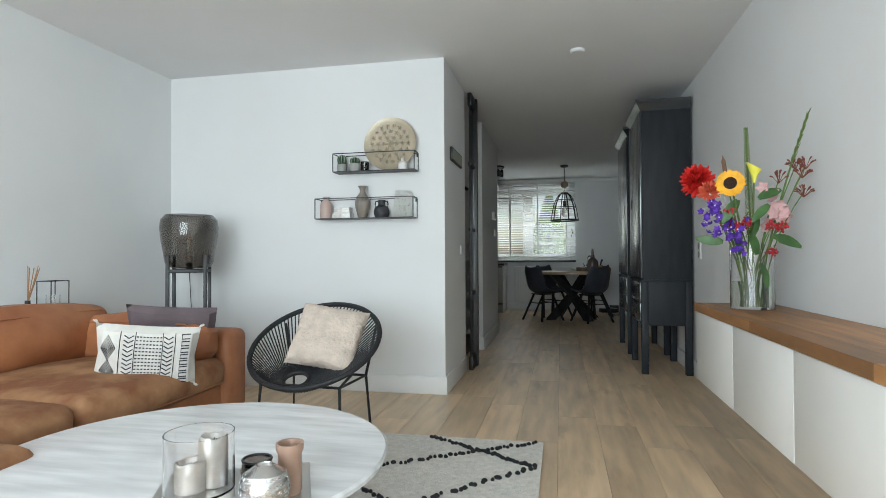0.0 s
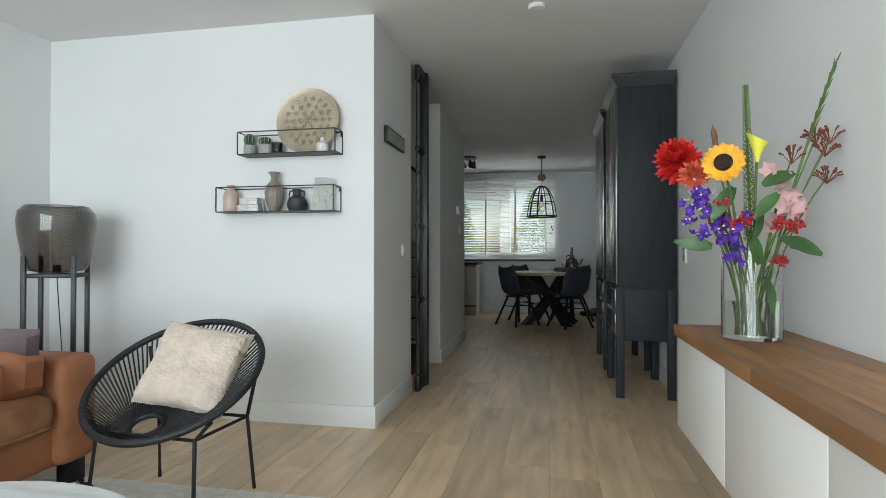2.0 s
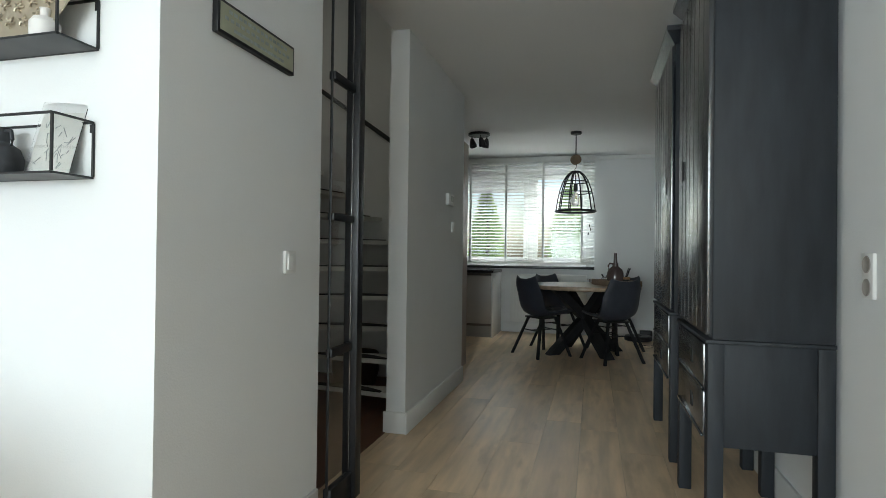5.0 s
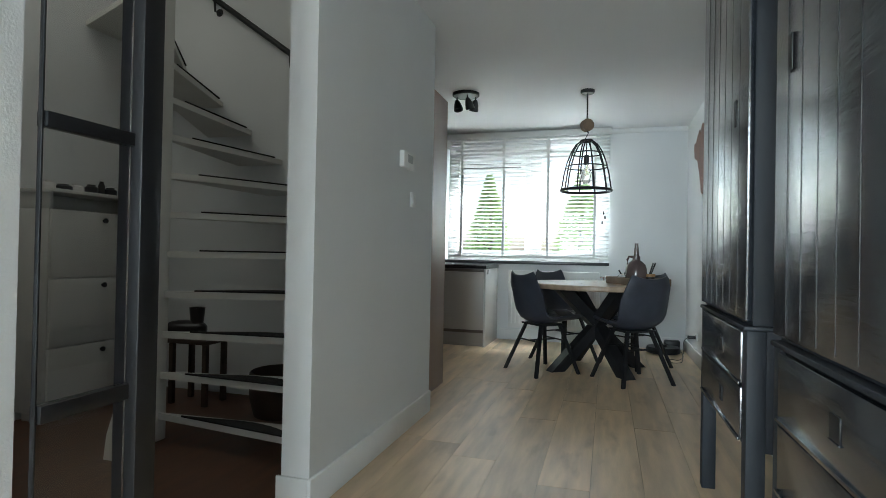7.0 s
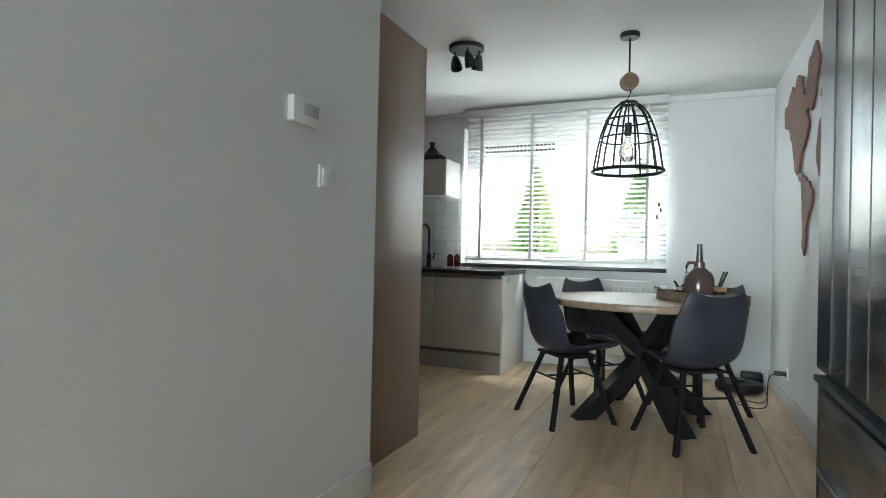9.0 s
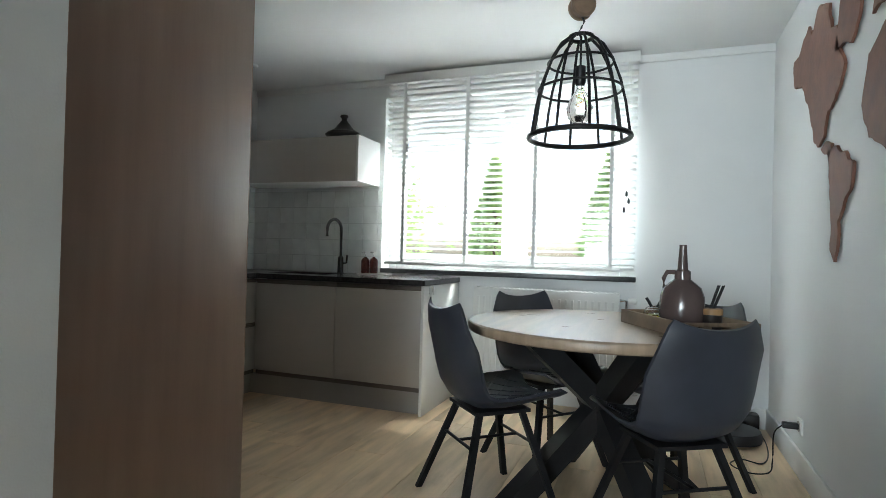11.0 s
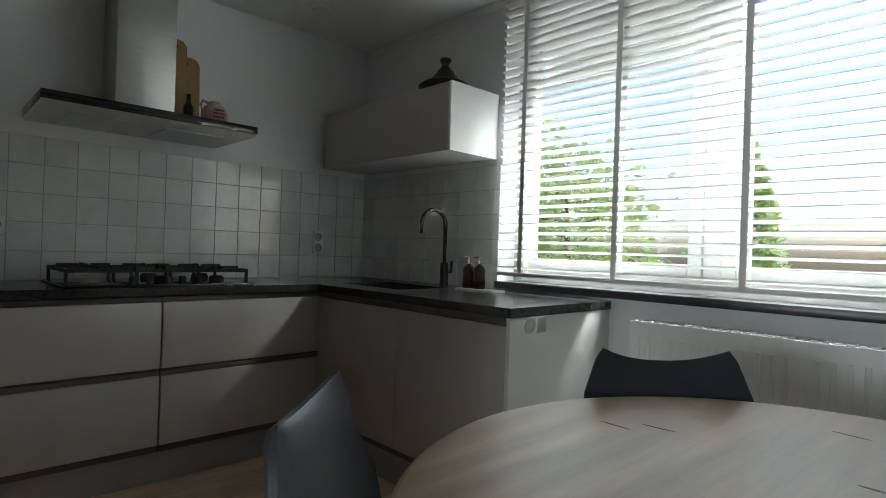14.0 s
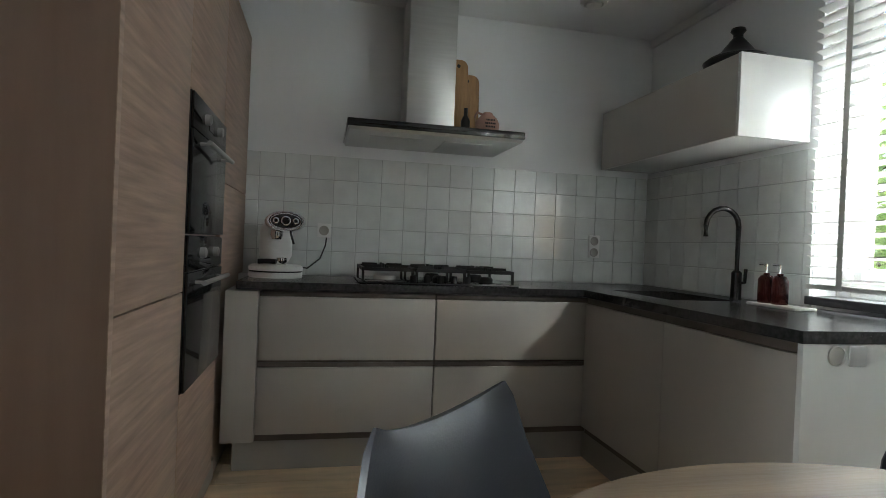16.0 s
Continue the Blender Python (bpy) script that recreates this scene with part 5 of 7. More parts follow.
for x in (-0.065, 0.01):
    b_ = thing("soap_bottle", pose(-1.46 + x, 10.475, CT + 0.012), "dark red glass soap pump bottle", "bottle", "soap bottles")
    part("bottle", lathe(bmesh.new(), [(0.0, 0), (0.031, 0), (0.033, 0.006), (0.033, 0.10), (0.022, 0.118), (0.012, 0.122), (0.012, 0.13)], 24, caps=False), AMBER, b_)
    part("pump", tube(bmesh.new(), [(0, 0, 0.13), (0, 0, 0.165), (-0.03, -0.01, 0.168)], 0.006, 8), CHROME, b_)
CLAY = material("dark_glazed_clay", (0.02, 0.017, 0.017), 0.3, vary=0.3, scale=10)
tg = thing("tagine", pose(-1.745, 10.46, 1.9865), "dark glazed tagine pot on the wall cabinet", "pot")
part("dish", lathe(bmesh.new(), [(0.0, 0), (0.10, 0), (0.145, 0.03), (0.15, 0.042), (0.0, 0.042)], 36, caps=False), CLAY, tg)
part("lid", lathe(bmesh.new(), [(0.14, 0.042), (0.135, 0.055), (0.08, 0.085), (0.045, 0.13), (0.022, 0.16), (0.022, 0.175), (0.034, 0.19), (0.030, 0.202), (0.0, 0.205)], 36, caps=False), CLAY, tg)
BEECH = material("cutting_board_wood", (0.36, 0.205, 0.09), 0.55, vary=0.2, scale=6, stretch=(8, 8, 1))
HZ = 1.642 + 0.0785
for dy, w, h, dx in ((9.335, 0.115, 0.505, 0.035), (9.395, 0.15, 0.425, 0.012)):
    cb = thing("cutting_board", pose(XT + dx + 0.05, dy, HZ, 0, -4, 0), "wooden cutting board leaning on the wall above the hood", "cutting board", "cutting boards on the hood")
    bm = bmesh.new()
    k = 0.045
    ring = [(-w / 2, 0.0), (w / 2, 0.0)]
    ring += [(w / 2 - k + k * math.cos(radians(a)), h - k + k * math.sin(radians(a))) for a in range(0, 91, 18)]
    ring += [(-w / 2 + k + k * math.cos(radians(a)), h - k + k * math.sin(radians(a))) for a in range(90, 181, 18)]
    face = bm.faces.new([bm.verts.new((-0.009, y, z)) for y, z in ring])
    for g in bmesh.ops.extrude_face_region(bm, geom=[face])["geom"]:
        if isinstance(g, bmesh.types.BMVert):
            g.co.x += 0.018
    part("board", bm, BEECH, cb)
    part("hanging_hole", lathe(bmesh.new(), [(0.0, 0.0), (0.011, 0.0), (0.011, 0.0008), (0.0, 0.0008)], 20, caps=False), STEEL_BLACK, cb).matrix_local = pose(0.0092, 0, h - 0.04, 0, 90, 0)
bo = thing("bottle", pose(XT + 0.30, 9.33, HZ), "small dark glass oil bottle on the hood", "bottle")
part("bottle", lathe(bmesh.new(), [(0.0, 0), (0.025, 0), (0.026, 0.01), (0.026, 0.085), (0.011, 0.115), (0.011, 0.155), (0.0, 0.156)], 20, caps=False), CLAY, bo)
PINKCLAY = material("pink_stoneware", (0.40, 0.235, 0.185), 0.6, vary=0.12, scale=12)
mu = thing("stoneware_jug", pose(XT + 0.36, 9.44, HZ), "pink stoneware jug with dark lettering on the hood", "jug")
part("body", lathe(bmesh.new(), [(0.0, 0), (0.05, 0), (0.064, 0.03), (0.066, 0.065), (0.052, 0.095), (0.03, 0.115), (0.026, 0.125), (0.0, 0.12)], 28, caps=False), PINKCLAY, mu)
part("handle", tube(bmesh.new(), [(0.0, -0.03, 0.115), (0.0, -0.06, 0.125), (0.0, -0.072, 0.10), (0.0, -0.062, 0.07)], 0.007, 8), PINKCLAY, mu)
for z, w in ((0.07, 0.05), (0.052, 0.06), (0.034, 0.055)):
    part("lettering", boxes(*[(0.0655 if z > 0.04 else 0.0648, -w / 2 + i * w / 6, z, 0.0672, -w / 2 + i * w / 6 + w / 9, z + 0.009) for i in range(6)]), STEEL_BLACK, mu)

# ---- on the dining table ----
WEATHERED = material("weathered_tray_wood", (0.22, 0.155, 0.105), 0.65, vary=0.25, scale=6, bump=0.15, bump_scale=30, stretch=(8, 1, 1))
tr = thing("tray", pose(0.75, 9.14, TZ, 0, 0, 27), "weathered wooden serving tray with low rims", "tray")
part("bottom", box(bmesh.new(), -0.155, -0.255, 0.0, 0.155, 0.255, 0.012, bev=0.002), WEATHERED, tr)
for r in ((-0.165, -0.265, -0.150, 0.265), (0.150, -0.265, 0.165, 0.265)):
    part("rim", box(bmesh.new(), r[0], r[1], 0.0005, r[2], r[3], 0.062, bev=0.003), WEATHERED, tr)
for y in (-0.2575, 0.2575):
    part("end_rail", box(bmesh.new(), -0.1495, y - 0.0075, 0.046, 0.1495, y + 0.0075, 0.062, bev=0.003), WEATHERED, tr)
    part("end_rail", box(bmesh.new(), -0.1495, y - 0.0075, 0.0005, 0.1495, y + 0.0075, 0.02, bev=0.003), WEATHERED, tr)
    for x in (-0.06, 0.06):
        part("end_post", boxes((x - 0.02, y - 0.007, 0.0202, x + 0.02, y + 0.007, 0.0458)), WEATHERED, tr)
JUGC = material("mauve_glazed_stoneware", (0.105, 0.075, 0.07), 0.16, vary=0.18, scale=5, spec=0.6)
jg = thing("stoneware_jug", pose(0.742, 9.17, TZ + 0.0125) @ Matrix.Diagonal((0.84, 0.84, 1, 1)), "mauve-brown glazed stoneware jug with slim neck", "jug")
part("body", lathe(bmesh.new(), [(0.0, 0), (0.095, 0), (0.108, 0.012), (0.112, 0.07), (0.108, 0.13), (0.092, 0.168), (0.06, 0.192), (0.04, 0.205), (0.039, 0.24), (0.026, 0.248), (0.022, 0.30), (0.018, 0.345), (0.019, 0.355), (0.013, 0.354), (0.012, 0.30)], 48, caps=False), JUGC, jg)
part("handle", tube(bmesh.new(), [(-0.035, 0.0, 0.235), (-0.075, 0.0, 0.235), (-0.092, 0.0, 0.205), (-0.088, 0.0, 0.165)], 0.011, 10), JUGC, jg)
OIL = glass("olive_oil", (0.75, 0.72, 0.05), 0.0, 1.4)
CLEAR = glass("clear_glass")
oc = thing("oil_cruet", pose(0.63, 9.24, TZ + 0.0125), "round glass oil cruet with two black pourers", "cruet")
part("glass", lathe(bmesh.new(), [(0.0, 0.0), (0.03, 0.002), (0.046, 0.022), (0.048, 0.04), (0.04, 0.065), (0.022, 0.078), (0.02, 0.078), (0.038, 0.063), (0.0455, 0.04), (0.043, 0.022), (0.028, 0.005), (0.0, 0.004)], 28, caps=False), CLEAR, oc)
part("oil", lathe(bmesh.new(), [(0.0, 0.005), (0.027, 0.006), (0.042, 0.022), (0.0445, 0.038), (0.0, 0.038)], 28, caps=False), OIL, oc)
for s in (-1, 1):
    part("pourer", tube(bmesh.new(), [(s * 0.012, 0, 0.07), (s * 0.024, 0, 0.095), (s * 0.036, 0, 0.112)], 0.007, 8), STEEL_BLACK, oc)
rd = thing("reed_diffuser", pose(0.858, 9.15, TZ + 0.0125), "reed diffuser with beige cap and black sticks", "diffuser")
part("pot", lathe(bmesh.new(), [(0.0, 0), (0.04, 0), (0.042, 0.01), (0.042, 0.06), (0.0, 0.06)], 28, caps=False), CLAY, rd)
part("cap", lathe(bmesh.new(), [(0.0, 0.0605), (0.044, 0.0605), (0.044, 0.085), (0.0, 0.086)], 28, caps=False), BEECH, rd)
for k in range(6):
    part("stick", tube(bmesh.new(), [(0.004 * k - 0.01, 0, 0.08), (0.02 + 0.006 * k, 0.015 * (k % 3 - 1), 0.185)], 0.0022, 5), STEEL_BLACK, rd)

# robot vacuum in the corner with its cable
rv = thing("robot_vacuum", pose(1.08, 10.30, 0), "flat black round robot vacuum on the floor", "vacuum cleaner")
part("body", lathe(bmesh.new(), [(0.0, 0.012), (0.15, 0.012), (0.172, 0.02), (0.175, 0.05), (0.165, 0.078), (0.0, 0.084)], 48, caps=False), STEEL_BLACK, rv)
part("turret", lathe(bmesh.new(), [(0.045, 0.084), (0.045, 0.098), (0.0, 0.1)], 28, caps=False), CLAY, rv)
for s in (-1, 1):
    part("wheel", box(bmesh.new(), s * 0.10 - 0.012, -0.03, 0.0, s * 0.10 + 0.012, 0.03, 0.02, bev=0.004), IRON, rv)
dk = thing("charging_dock", pose(1.2, YW - 0.02, 0), "black charging dock of the robot vacuum", "dock")
part("case", box(bmesh.new(), -0.08, -0.09, 0.0, 0.08, 0.0, 0.11, bev=0.01), STEEL_BLACK, dk)
cord = thing("power_cable", pose(0, 0, 0), "loose black power cable on the floor", "cable")
pts = [(1.292, 9.82, 0.255), (1.262, 9.82, 0.252), (1.225, 9.83, 0.20), (1.225, 9.85, 0.06), (1.20, 9.80, 0.005), (1.10, 9.76, 0.005), (1.03, 9.86, 0.005), (1.10, 9.96, 0.005), (1.19, 9.93, 0.005), (1.25, 10.1, 0.005), (1.28, 10.40, 0.005), (1.25, 10.55, 0.01)]
fine_pts = []
for i in range(len(pts) - 1):
    p0, p1, p2, p3 = [Vector(pts[max(0, min(len(pts) - 1, i + o))]) for o in (-1, 0, 1, 2)]
    for s in range(5):
        u = s / 5
        fine_pts.append(0.5 * ((2 * p1) + (p2 - p0) * u + (2 * p0 - 5 * p1 + 4 * p2 - p3) * u * u + (3 * p1 - p0 - 3 * p2 + p3) * u ** 3))
part("wire", tube(bmesh.new(), fine_pts, 0.0035, 6), STEEL_BLACK, cord)
part("plug", box(bmesh.new(), 1.258, 9.802, 0.24, 1.331, 9.838, 0.27, bev=0.006), STEEL_BLACK, cord)

# ---- wire wall shelves and what stands on them ----
def wire_shelf(x0, x1, z0, z1):
    t = thing("wire_shelf", pose((x0 + x1) / 2, YL, z0), "black steel wire box shelf on the white wall", "shelf", "wire wall shelves")
    w, h, d = (x1 - x0) / 2, z1 - z0, 0.125
    for y in (-d, -0.004):
        for z in (0.0, h):
            part("bar", box(bmesh.new(), -w, y - 0.003, z - 0.003, w, y + 0.003, z + 0.003), STEEL_BLACK, t)
        for x in (-w, w):
            part("upright", box(bmesh.new(), x - 0.003, y - 0.0028, 0.0031, x + 0.003, y + 0.0028, h - 0.0031), STEEL_BLACK, t)
    for x in (-w, w):
        for z in (0.0, h):
            part("side_bar", box(bmesh.new(), x - 0.0028, -d + 0.0031, z - 0.0028, x + 0.0028, -0.0072, z + 0.0028), STEEL_BLACK, t)
        part("hook", box(bmesh.new(), x - 0.008 * (1 if x > 0 else -1) - 0.006, -0.003, h - 0.028, x - 0.008 * (1 if x > 0 else -1) + 0.006, 0.0, h - 0.004), STEEL_BLACK, t)
    part("tray_plate", box(bmesh.new(), -w + 0.004, -d + 0.004, -0.0025, w - 0.004, -0.008, 0.0015), STEEL_BLACK, t)
    return t


S1, S2 = 1.666, 1.314
wire_shelf(-1.45, -0.815, S1, S1 + 0.137)
wire_shelf(-1.595, -0.825, S2, S2 + 0.152)
GOLD = material("embossed_champagne_gold", (0.47, 0.41, 0.31), 0.42, metal=0.7, vary=0.15, scale=9, bump=0.1, bump_scale=60)
pt_ = thing("decorative_plate", pose(-1.02, YL - 0.072, S1 + 0.0025, -7, 0, 0), "round embossed champagne-gold decorative plate on the shelf", "plate")
PR = 0.205
part("disc", lathe(bmesh.new(), [(0.0, 0.0), (0.17, 0.0), (PR - 0.005, 0.007), (PR, 0.010), (PR, 0.013), (PR - 0.006, 0.011), (0.17, 0.005), (0.0, 0.005)], 64, caps=False), GOLD, pt_).matrix_local = pose(0, 0, PR, 90, 0, 0)
bm = bmesh.new()
for ring, cnt, r in ((0.05, 6, 0.018), (0.095, 12, 0.018), (0.14, 18, 0.017)):
    for i in range(cnt):
        a = 2 * math.pi * i / cnt
        cx, cz = ring * math.cos(a), PR + ring * math.sin(a)
        for k in range(5):
            b = a + 2 * math.pi * k / 5
            tube(bm, [(cx, -0.007, cz), (cx + r * 0.6 * math.cos(b), -0.0085, cz + r * 0.6 * math.sin(b)), (cx + r * math.cos(b + 0.4), -0.0065, cz + r * math.sin(b + 0.4))], 0.0028, 4)
for k in range(8):
    b = 2 * math.pi * k / 8
    tube(bm, [(0, -0.0075, PR), (0.022 * math.cos(b), -0.009, PR + 0.022 * math.sin(b)), (0.03 * math.cos(b + 0.3), -0.007, PR + 0.03 * math.sin(b + 0.3))], 0.003, 4)
part("relief", bm, GOLD, pt_)
CONCRETE = material("grey_concrete_pot", (0.36, 0.36, 0.34), 0.85, vary=0.1, scale=20)
CACTUS = material("cactus_green", (0.05, 0.10, 0.055), 0.7, vary=0.25, scale=20)
SPINE = material("cactus_stripe", (0.42, 0.47, 0.40), 0.8)
for x, hr, hh, pw in ((-1.40, 0.032, 0.085, 0.038), (-1.295, 0.036, 0.062, 0.044)):
    c_ = thing("potted_cactus", pose(x, YL - 0.065, S1 + 0.0016), "green cactus in a grey concrete pot", "plant", "cacti on the shelf")
    part("pot", lathe(bmesh.new(), [(0.0, 0), (pw * 0.95, 0), (pw, 0.004), (pw, 0.062), (pw - 0.006, 0.062), (pw - 0.007, 0.05), (0.0, 0.05)], 28, caps=False), CONCRETE, c_)
    bm = bmesh.new()
    n = 40
    prof = [(0.5, 0.0), (0.85, 0.2), (1.0, 0.5), (0.85, 0.8), (0.5, 0.95), (0.12, 1.0)]
    rings = [[bm.verts.new((hr * r * (1 + 0.16 * math.cos(10 * 2 * math.pi * i / n)) * math.cos(2 * math.pi * i / n), hr * r * (1 + 0.16 * math.cos(10 * 2 * math.pi * i / n)) * math.sin(2 * math.pi * i / n), 0.05 + hh * z)) for i in range(n)] for r, z in prof]
    for a, b in zip(rings, rings[1:]):
        for i in range(n):
            bm.faces.new((a[i], a[(i + 1) % n], b[(i + 1) % n], b[i]))
    bm.faces.new(rings[-1])
    part("stem", bm, CACTUS, c_)
    bm = bmesh.new()
    for k in range(10):
        a = 2 * math.pi * k / 10
        tube(bm, [(hr * r * 1.17 * math.cos(a), hr * r * 1.17 * math.sin(a), 0.05 + hh * z) for r, z in prof[1:5]], 0.0022, 4)
    part("spines", bm, SPINE, c_)
SMOKEPOT = glass("smoked_candle_glass", (0.25, 0.22, 0.2), 0.05)
cg = thing("candle_glass", pose(-1.215, YL - 0.065, S1 + 0.0016), "dark smoked glass candle holder", "candle holder")
part("glass", lathe(bmesh.new(), [(0.0, 0), (0.03, 0), (0.032, 0.075), (0.029, 0.075), (0.027, 0.006), (0.0, 0.006)], 28, caps=False), SMOKEPOT, cg)
WHITECER = material("white_ceramic", (0.70, 0.68, 0.66), 0.4, vary=0.03)
wb = thing("ceramic_bottle", pose(-0.915, YL - 0.075, S1 + 0.0016), "small white ceramic bottle", "bottle")
part("body", lathe(bmesh.new(), [(0.0, 0), (0.033, 0), (0.036, 0.006), (0.036, 0.05), (0.028, 0.062), (0.012, 0.068), (0.012, 0.088), (0.014, 0.09), (0.0, 0.088)], 28, caps=False), WHITECER, wb)
ROSE = material("rose_ceramic", (0.56, 0.42, 0.37), 0.35, vary=0.08, scale=14)
rb = thing("vase", pose(-1.53, YL - 0.065, S2 + 0.0016), "pale pink ceramic bottle vase", "vase", "vases on the shelf")
part("body", lathe(bmesh.new(), [(0.0, 0), (0.042, 0), (0.046, 0.008), (0.047, 0.10), (0.04, 0.125), (0.024, 0.14), (0.022, 0.16), (0.027, 0.168), (0.02, 0.168), (0.018, 0.15)], 32, caps=False), ROSE, rb)
BOXEDGE = material("silver_box_edge", (0.55, 0.53, 0.50), 0.3, metal=0.9, vary=0.12)
PEARL = material("mother_of_pearl", (0.68, 0.67, 0.65), 0.22, vary=0.2, scale=30)
for dz, w, dx in ((0.0, 0.07, -1.395), (0.0435, 0.058, -1.39)):
    bx = thing("trinket_box", pose(dx, YL - 0.065, S2 + 0.0016 + dz), "small pearl trinket box with silver edges", "box", "trinket boxes")
    part("body", box(bmesh.new(), -w, -0.035, 0, w, 0.035, 0.041, bev=0.002), PEARL, bx)
    bm = bmesh.new()
    for z in (0.002, 0.024, 0.040):
        box(bm, -w - 0.0015, -0.0365, z - 0.002, w + 0.0015, 0.0365, z + 0.002)
    for sx in (-1, 1):
        for sy in (-1, 1):
            box(bm, sx * w - 0.003, sy * 0.035 - 0.003, 0.0, sx * w + 0.003, sy * 0.035 + 0.003, 0.042)
    part("edging", bm, BOXEDGE, bx)
    part("clasp", box(bmesh.new(), -0.008, -0.040, 0.016, 0.008, -0.0355, 0.032, bev=0.002), BOXEDGE, bx)
TAUPE = material("taupe_ribbed_ceramic", (0.24, 0.21, 0.18), 0.3, vary=0.1, scale=10)
tv = thing("vase", pose(-1.235, YL - 0.065, S2 + 0.0016), "taupe ribbed ceramic vase with flared neck", "vase", "vases on the shelf")
bm = bmesh.new()
n = 60
prof = [(0.028, 0.0), (0.036, 0.02), (0.052, 0.08), (0.056, 0.12), (0.046, 0.16), (0.024, 0.19), (0.02, 0.205), (0.024, 0.225), (0.038, 0.243), (0.034, 0.243), (0.017, 0.215)]
rings = [[bm.verts.new((r * (1 + (0.06 if 0 < z < 0.17 else 0) * abs(math.cos(7 * 2 * math.pi * i / n))) * math.cos(2 * math.pi * i / n), r * (1 + (0.06 if 0 < z < 0.17 else 0) * abs(math.cos(7 * 2 * math.pi * i / n))) * math.sin(2 * math.pi * i / n), z)) for i in range(n)] for r, z in prof]
for a, b in zip(rings, rings[1:]):
    for i in range(n):
        bm.faces.new((a[i], a[(i + 1) % n], b[(i + 1) % n], b[i]))
bm.faces.new(rings[0])
part("body", bm, TAUPE, tv)
SLATEC = material("anthracite_ceramic", (0.04, 0.042, 0.048), 0.6, vary=0.15, scale=16)
sj = thing("vase", pose(-1.085, YL - 0.065, S2 + 0.0016), "anthracite round vase with two loop handles", "vase", "vases on the shelf")
part("body", lathe(bmesh.new(), [(0.0, 0), (0.045, 0), (0.058, 0.025), (0.06, 0.05), (0.05, 0.078), (0.026, 0.095), (0.026, 0.13), (0.029, 0.134), (0.02, 0.133), (0.02, 0.1)], 32, caps=False), SLATEC, sj)
for s in (-1, 1):
    part("handle", tube(bmesh.new(), [(s * 0.026, 0, 0.125), (s * 0.046, 0, 0.124), (s * 0.05, 0, 0.10), (s * 0.048, 0, 0.082)], 0.005, 8), SLATEC, sj)
PAPER = material("white_print_paper", (0.72, 0.72, 0.68), 0.7, vary=0.05, scale=20)
INKG = material("grey_green_print", (0.3, 0.34, 0.33), 0.8, vary=0.3, scale=30)
pf = thing("picture_frame", pose(-0.935, YL - 0.045, S2 + 0.0016, -13, 4, 3), "glass picture with grey-green print leaning on the shelf", "picture")
part("backing", box(bmesh.new(), -0.068, -0.002, 0.002, 0.068, 0.002, 0.188, bev=0.001), PAPER, pf)
bm = bmesh.new()
for k in range(26):
    x, z = random.uniform(-0.05, 0.05), random.uniform(0.02, 0.15)
    tube(bm, [(x, -0.003, z), (x + random.uniform(-0.02, 0.02), -0.003, z + random.uniform(0.0, 0.03))], 0.0012, 4)
part("print", bm, INKG, pf)
p = part("pane", box(bmesh.new(), -0.075, -0.0065, -0.0, 0.075, -0.0045, 0.215, bev=0.0006, seg=1), CLEAR, pf)
sg = thing("wall_sign", pose(XC, 4.225, 1.78, 0, 0, 90), "dark framed sign with pale lettered panel on the passage wall", "sign")
part("frame", box(bmesh.new(), -0.22, -0.022, 0.0, 0.22, -0.001, 0.105, bev=0.002), STEEL_BLACK, sg)
part("panel", boxes((-0.21, -0.0235, 0.010, 0.21, -0.0222, 0.095)), material("sage_sign_panel", (0.34, 0.35, 0.26), 0.8, vary=0.1, scale=12), sg)
for z, w in ((0.072, 0.17), (0.048, 0.19), (0.022, 0.145)):
    part("lettering", boxes(*[(-w + i * 2 * w / 14, -0.0243, z, -w + i * 2 * w / 14 + 0.018, -0.0236, z + 0.011) for i in range(14)]), INKG, sg)

# ---- on the coffee table ----
SILVER = material("hammered_silver", (0.62, 0.62, 0.62), 0.22, metal=1.0, vary=0.12, scale=25, bump=0.3, bump_scale=60)
ts = thing("silver_tray", pose(-0.606, 1.043, CTZ, 0, 0, 26), "flat silver tray on the coffee table", "tray")
part("plate", box(bmesh.new(), -0.195, -0.175, 0.0, 0.195, 0.18, 0.010, bev=0.003), METAL, ts)
hv = thing("hurricane_vase", pose(-0.625, 0.935, CTZ + 0.0105), "clear glass hurricane vase holding two silver-white candles", "candle holder")
part("glass", lathe(bmesh.new(), [(0.0, 0.05), (0.078, 0.05), (0.08, 0.052), (0.08, 0.188), (0.0775, 0.188), (0.0775, 0.056), (0.0, 0.056)], 48, caps=False), CLEAR, hv)
part("foot", lathe(bmesh.new(), [(0.0, 0), (0.08, 0), (0.08, 0.0495), (0.0, 0.0495)], 48, caps=False), WHITECER, hv)
WAX = material("pearl_candle_wax", (0.46, 0.44, 0.41), 0.33, metal=0.35, vary=0.2, scale=20, bump=0.2, bump_scale=40)
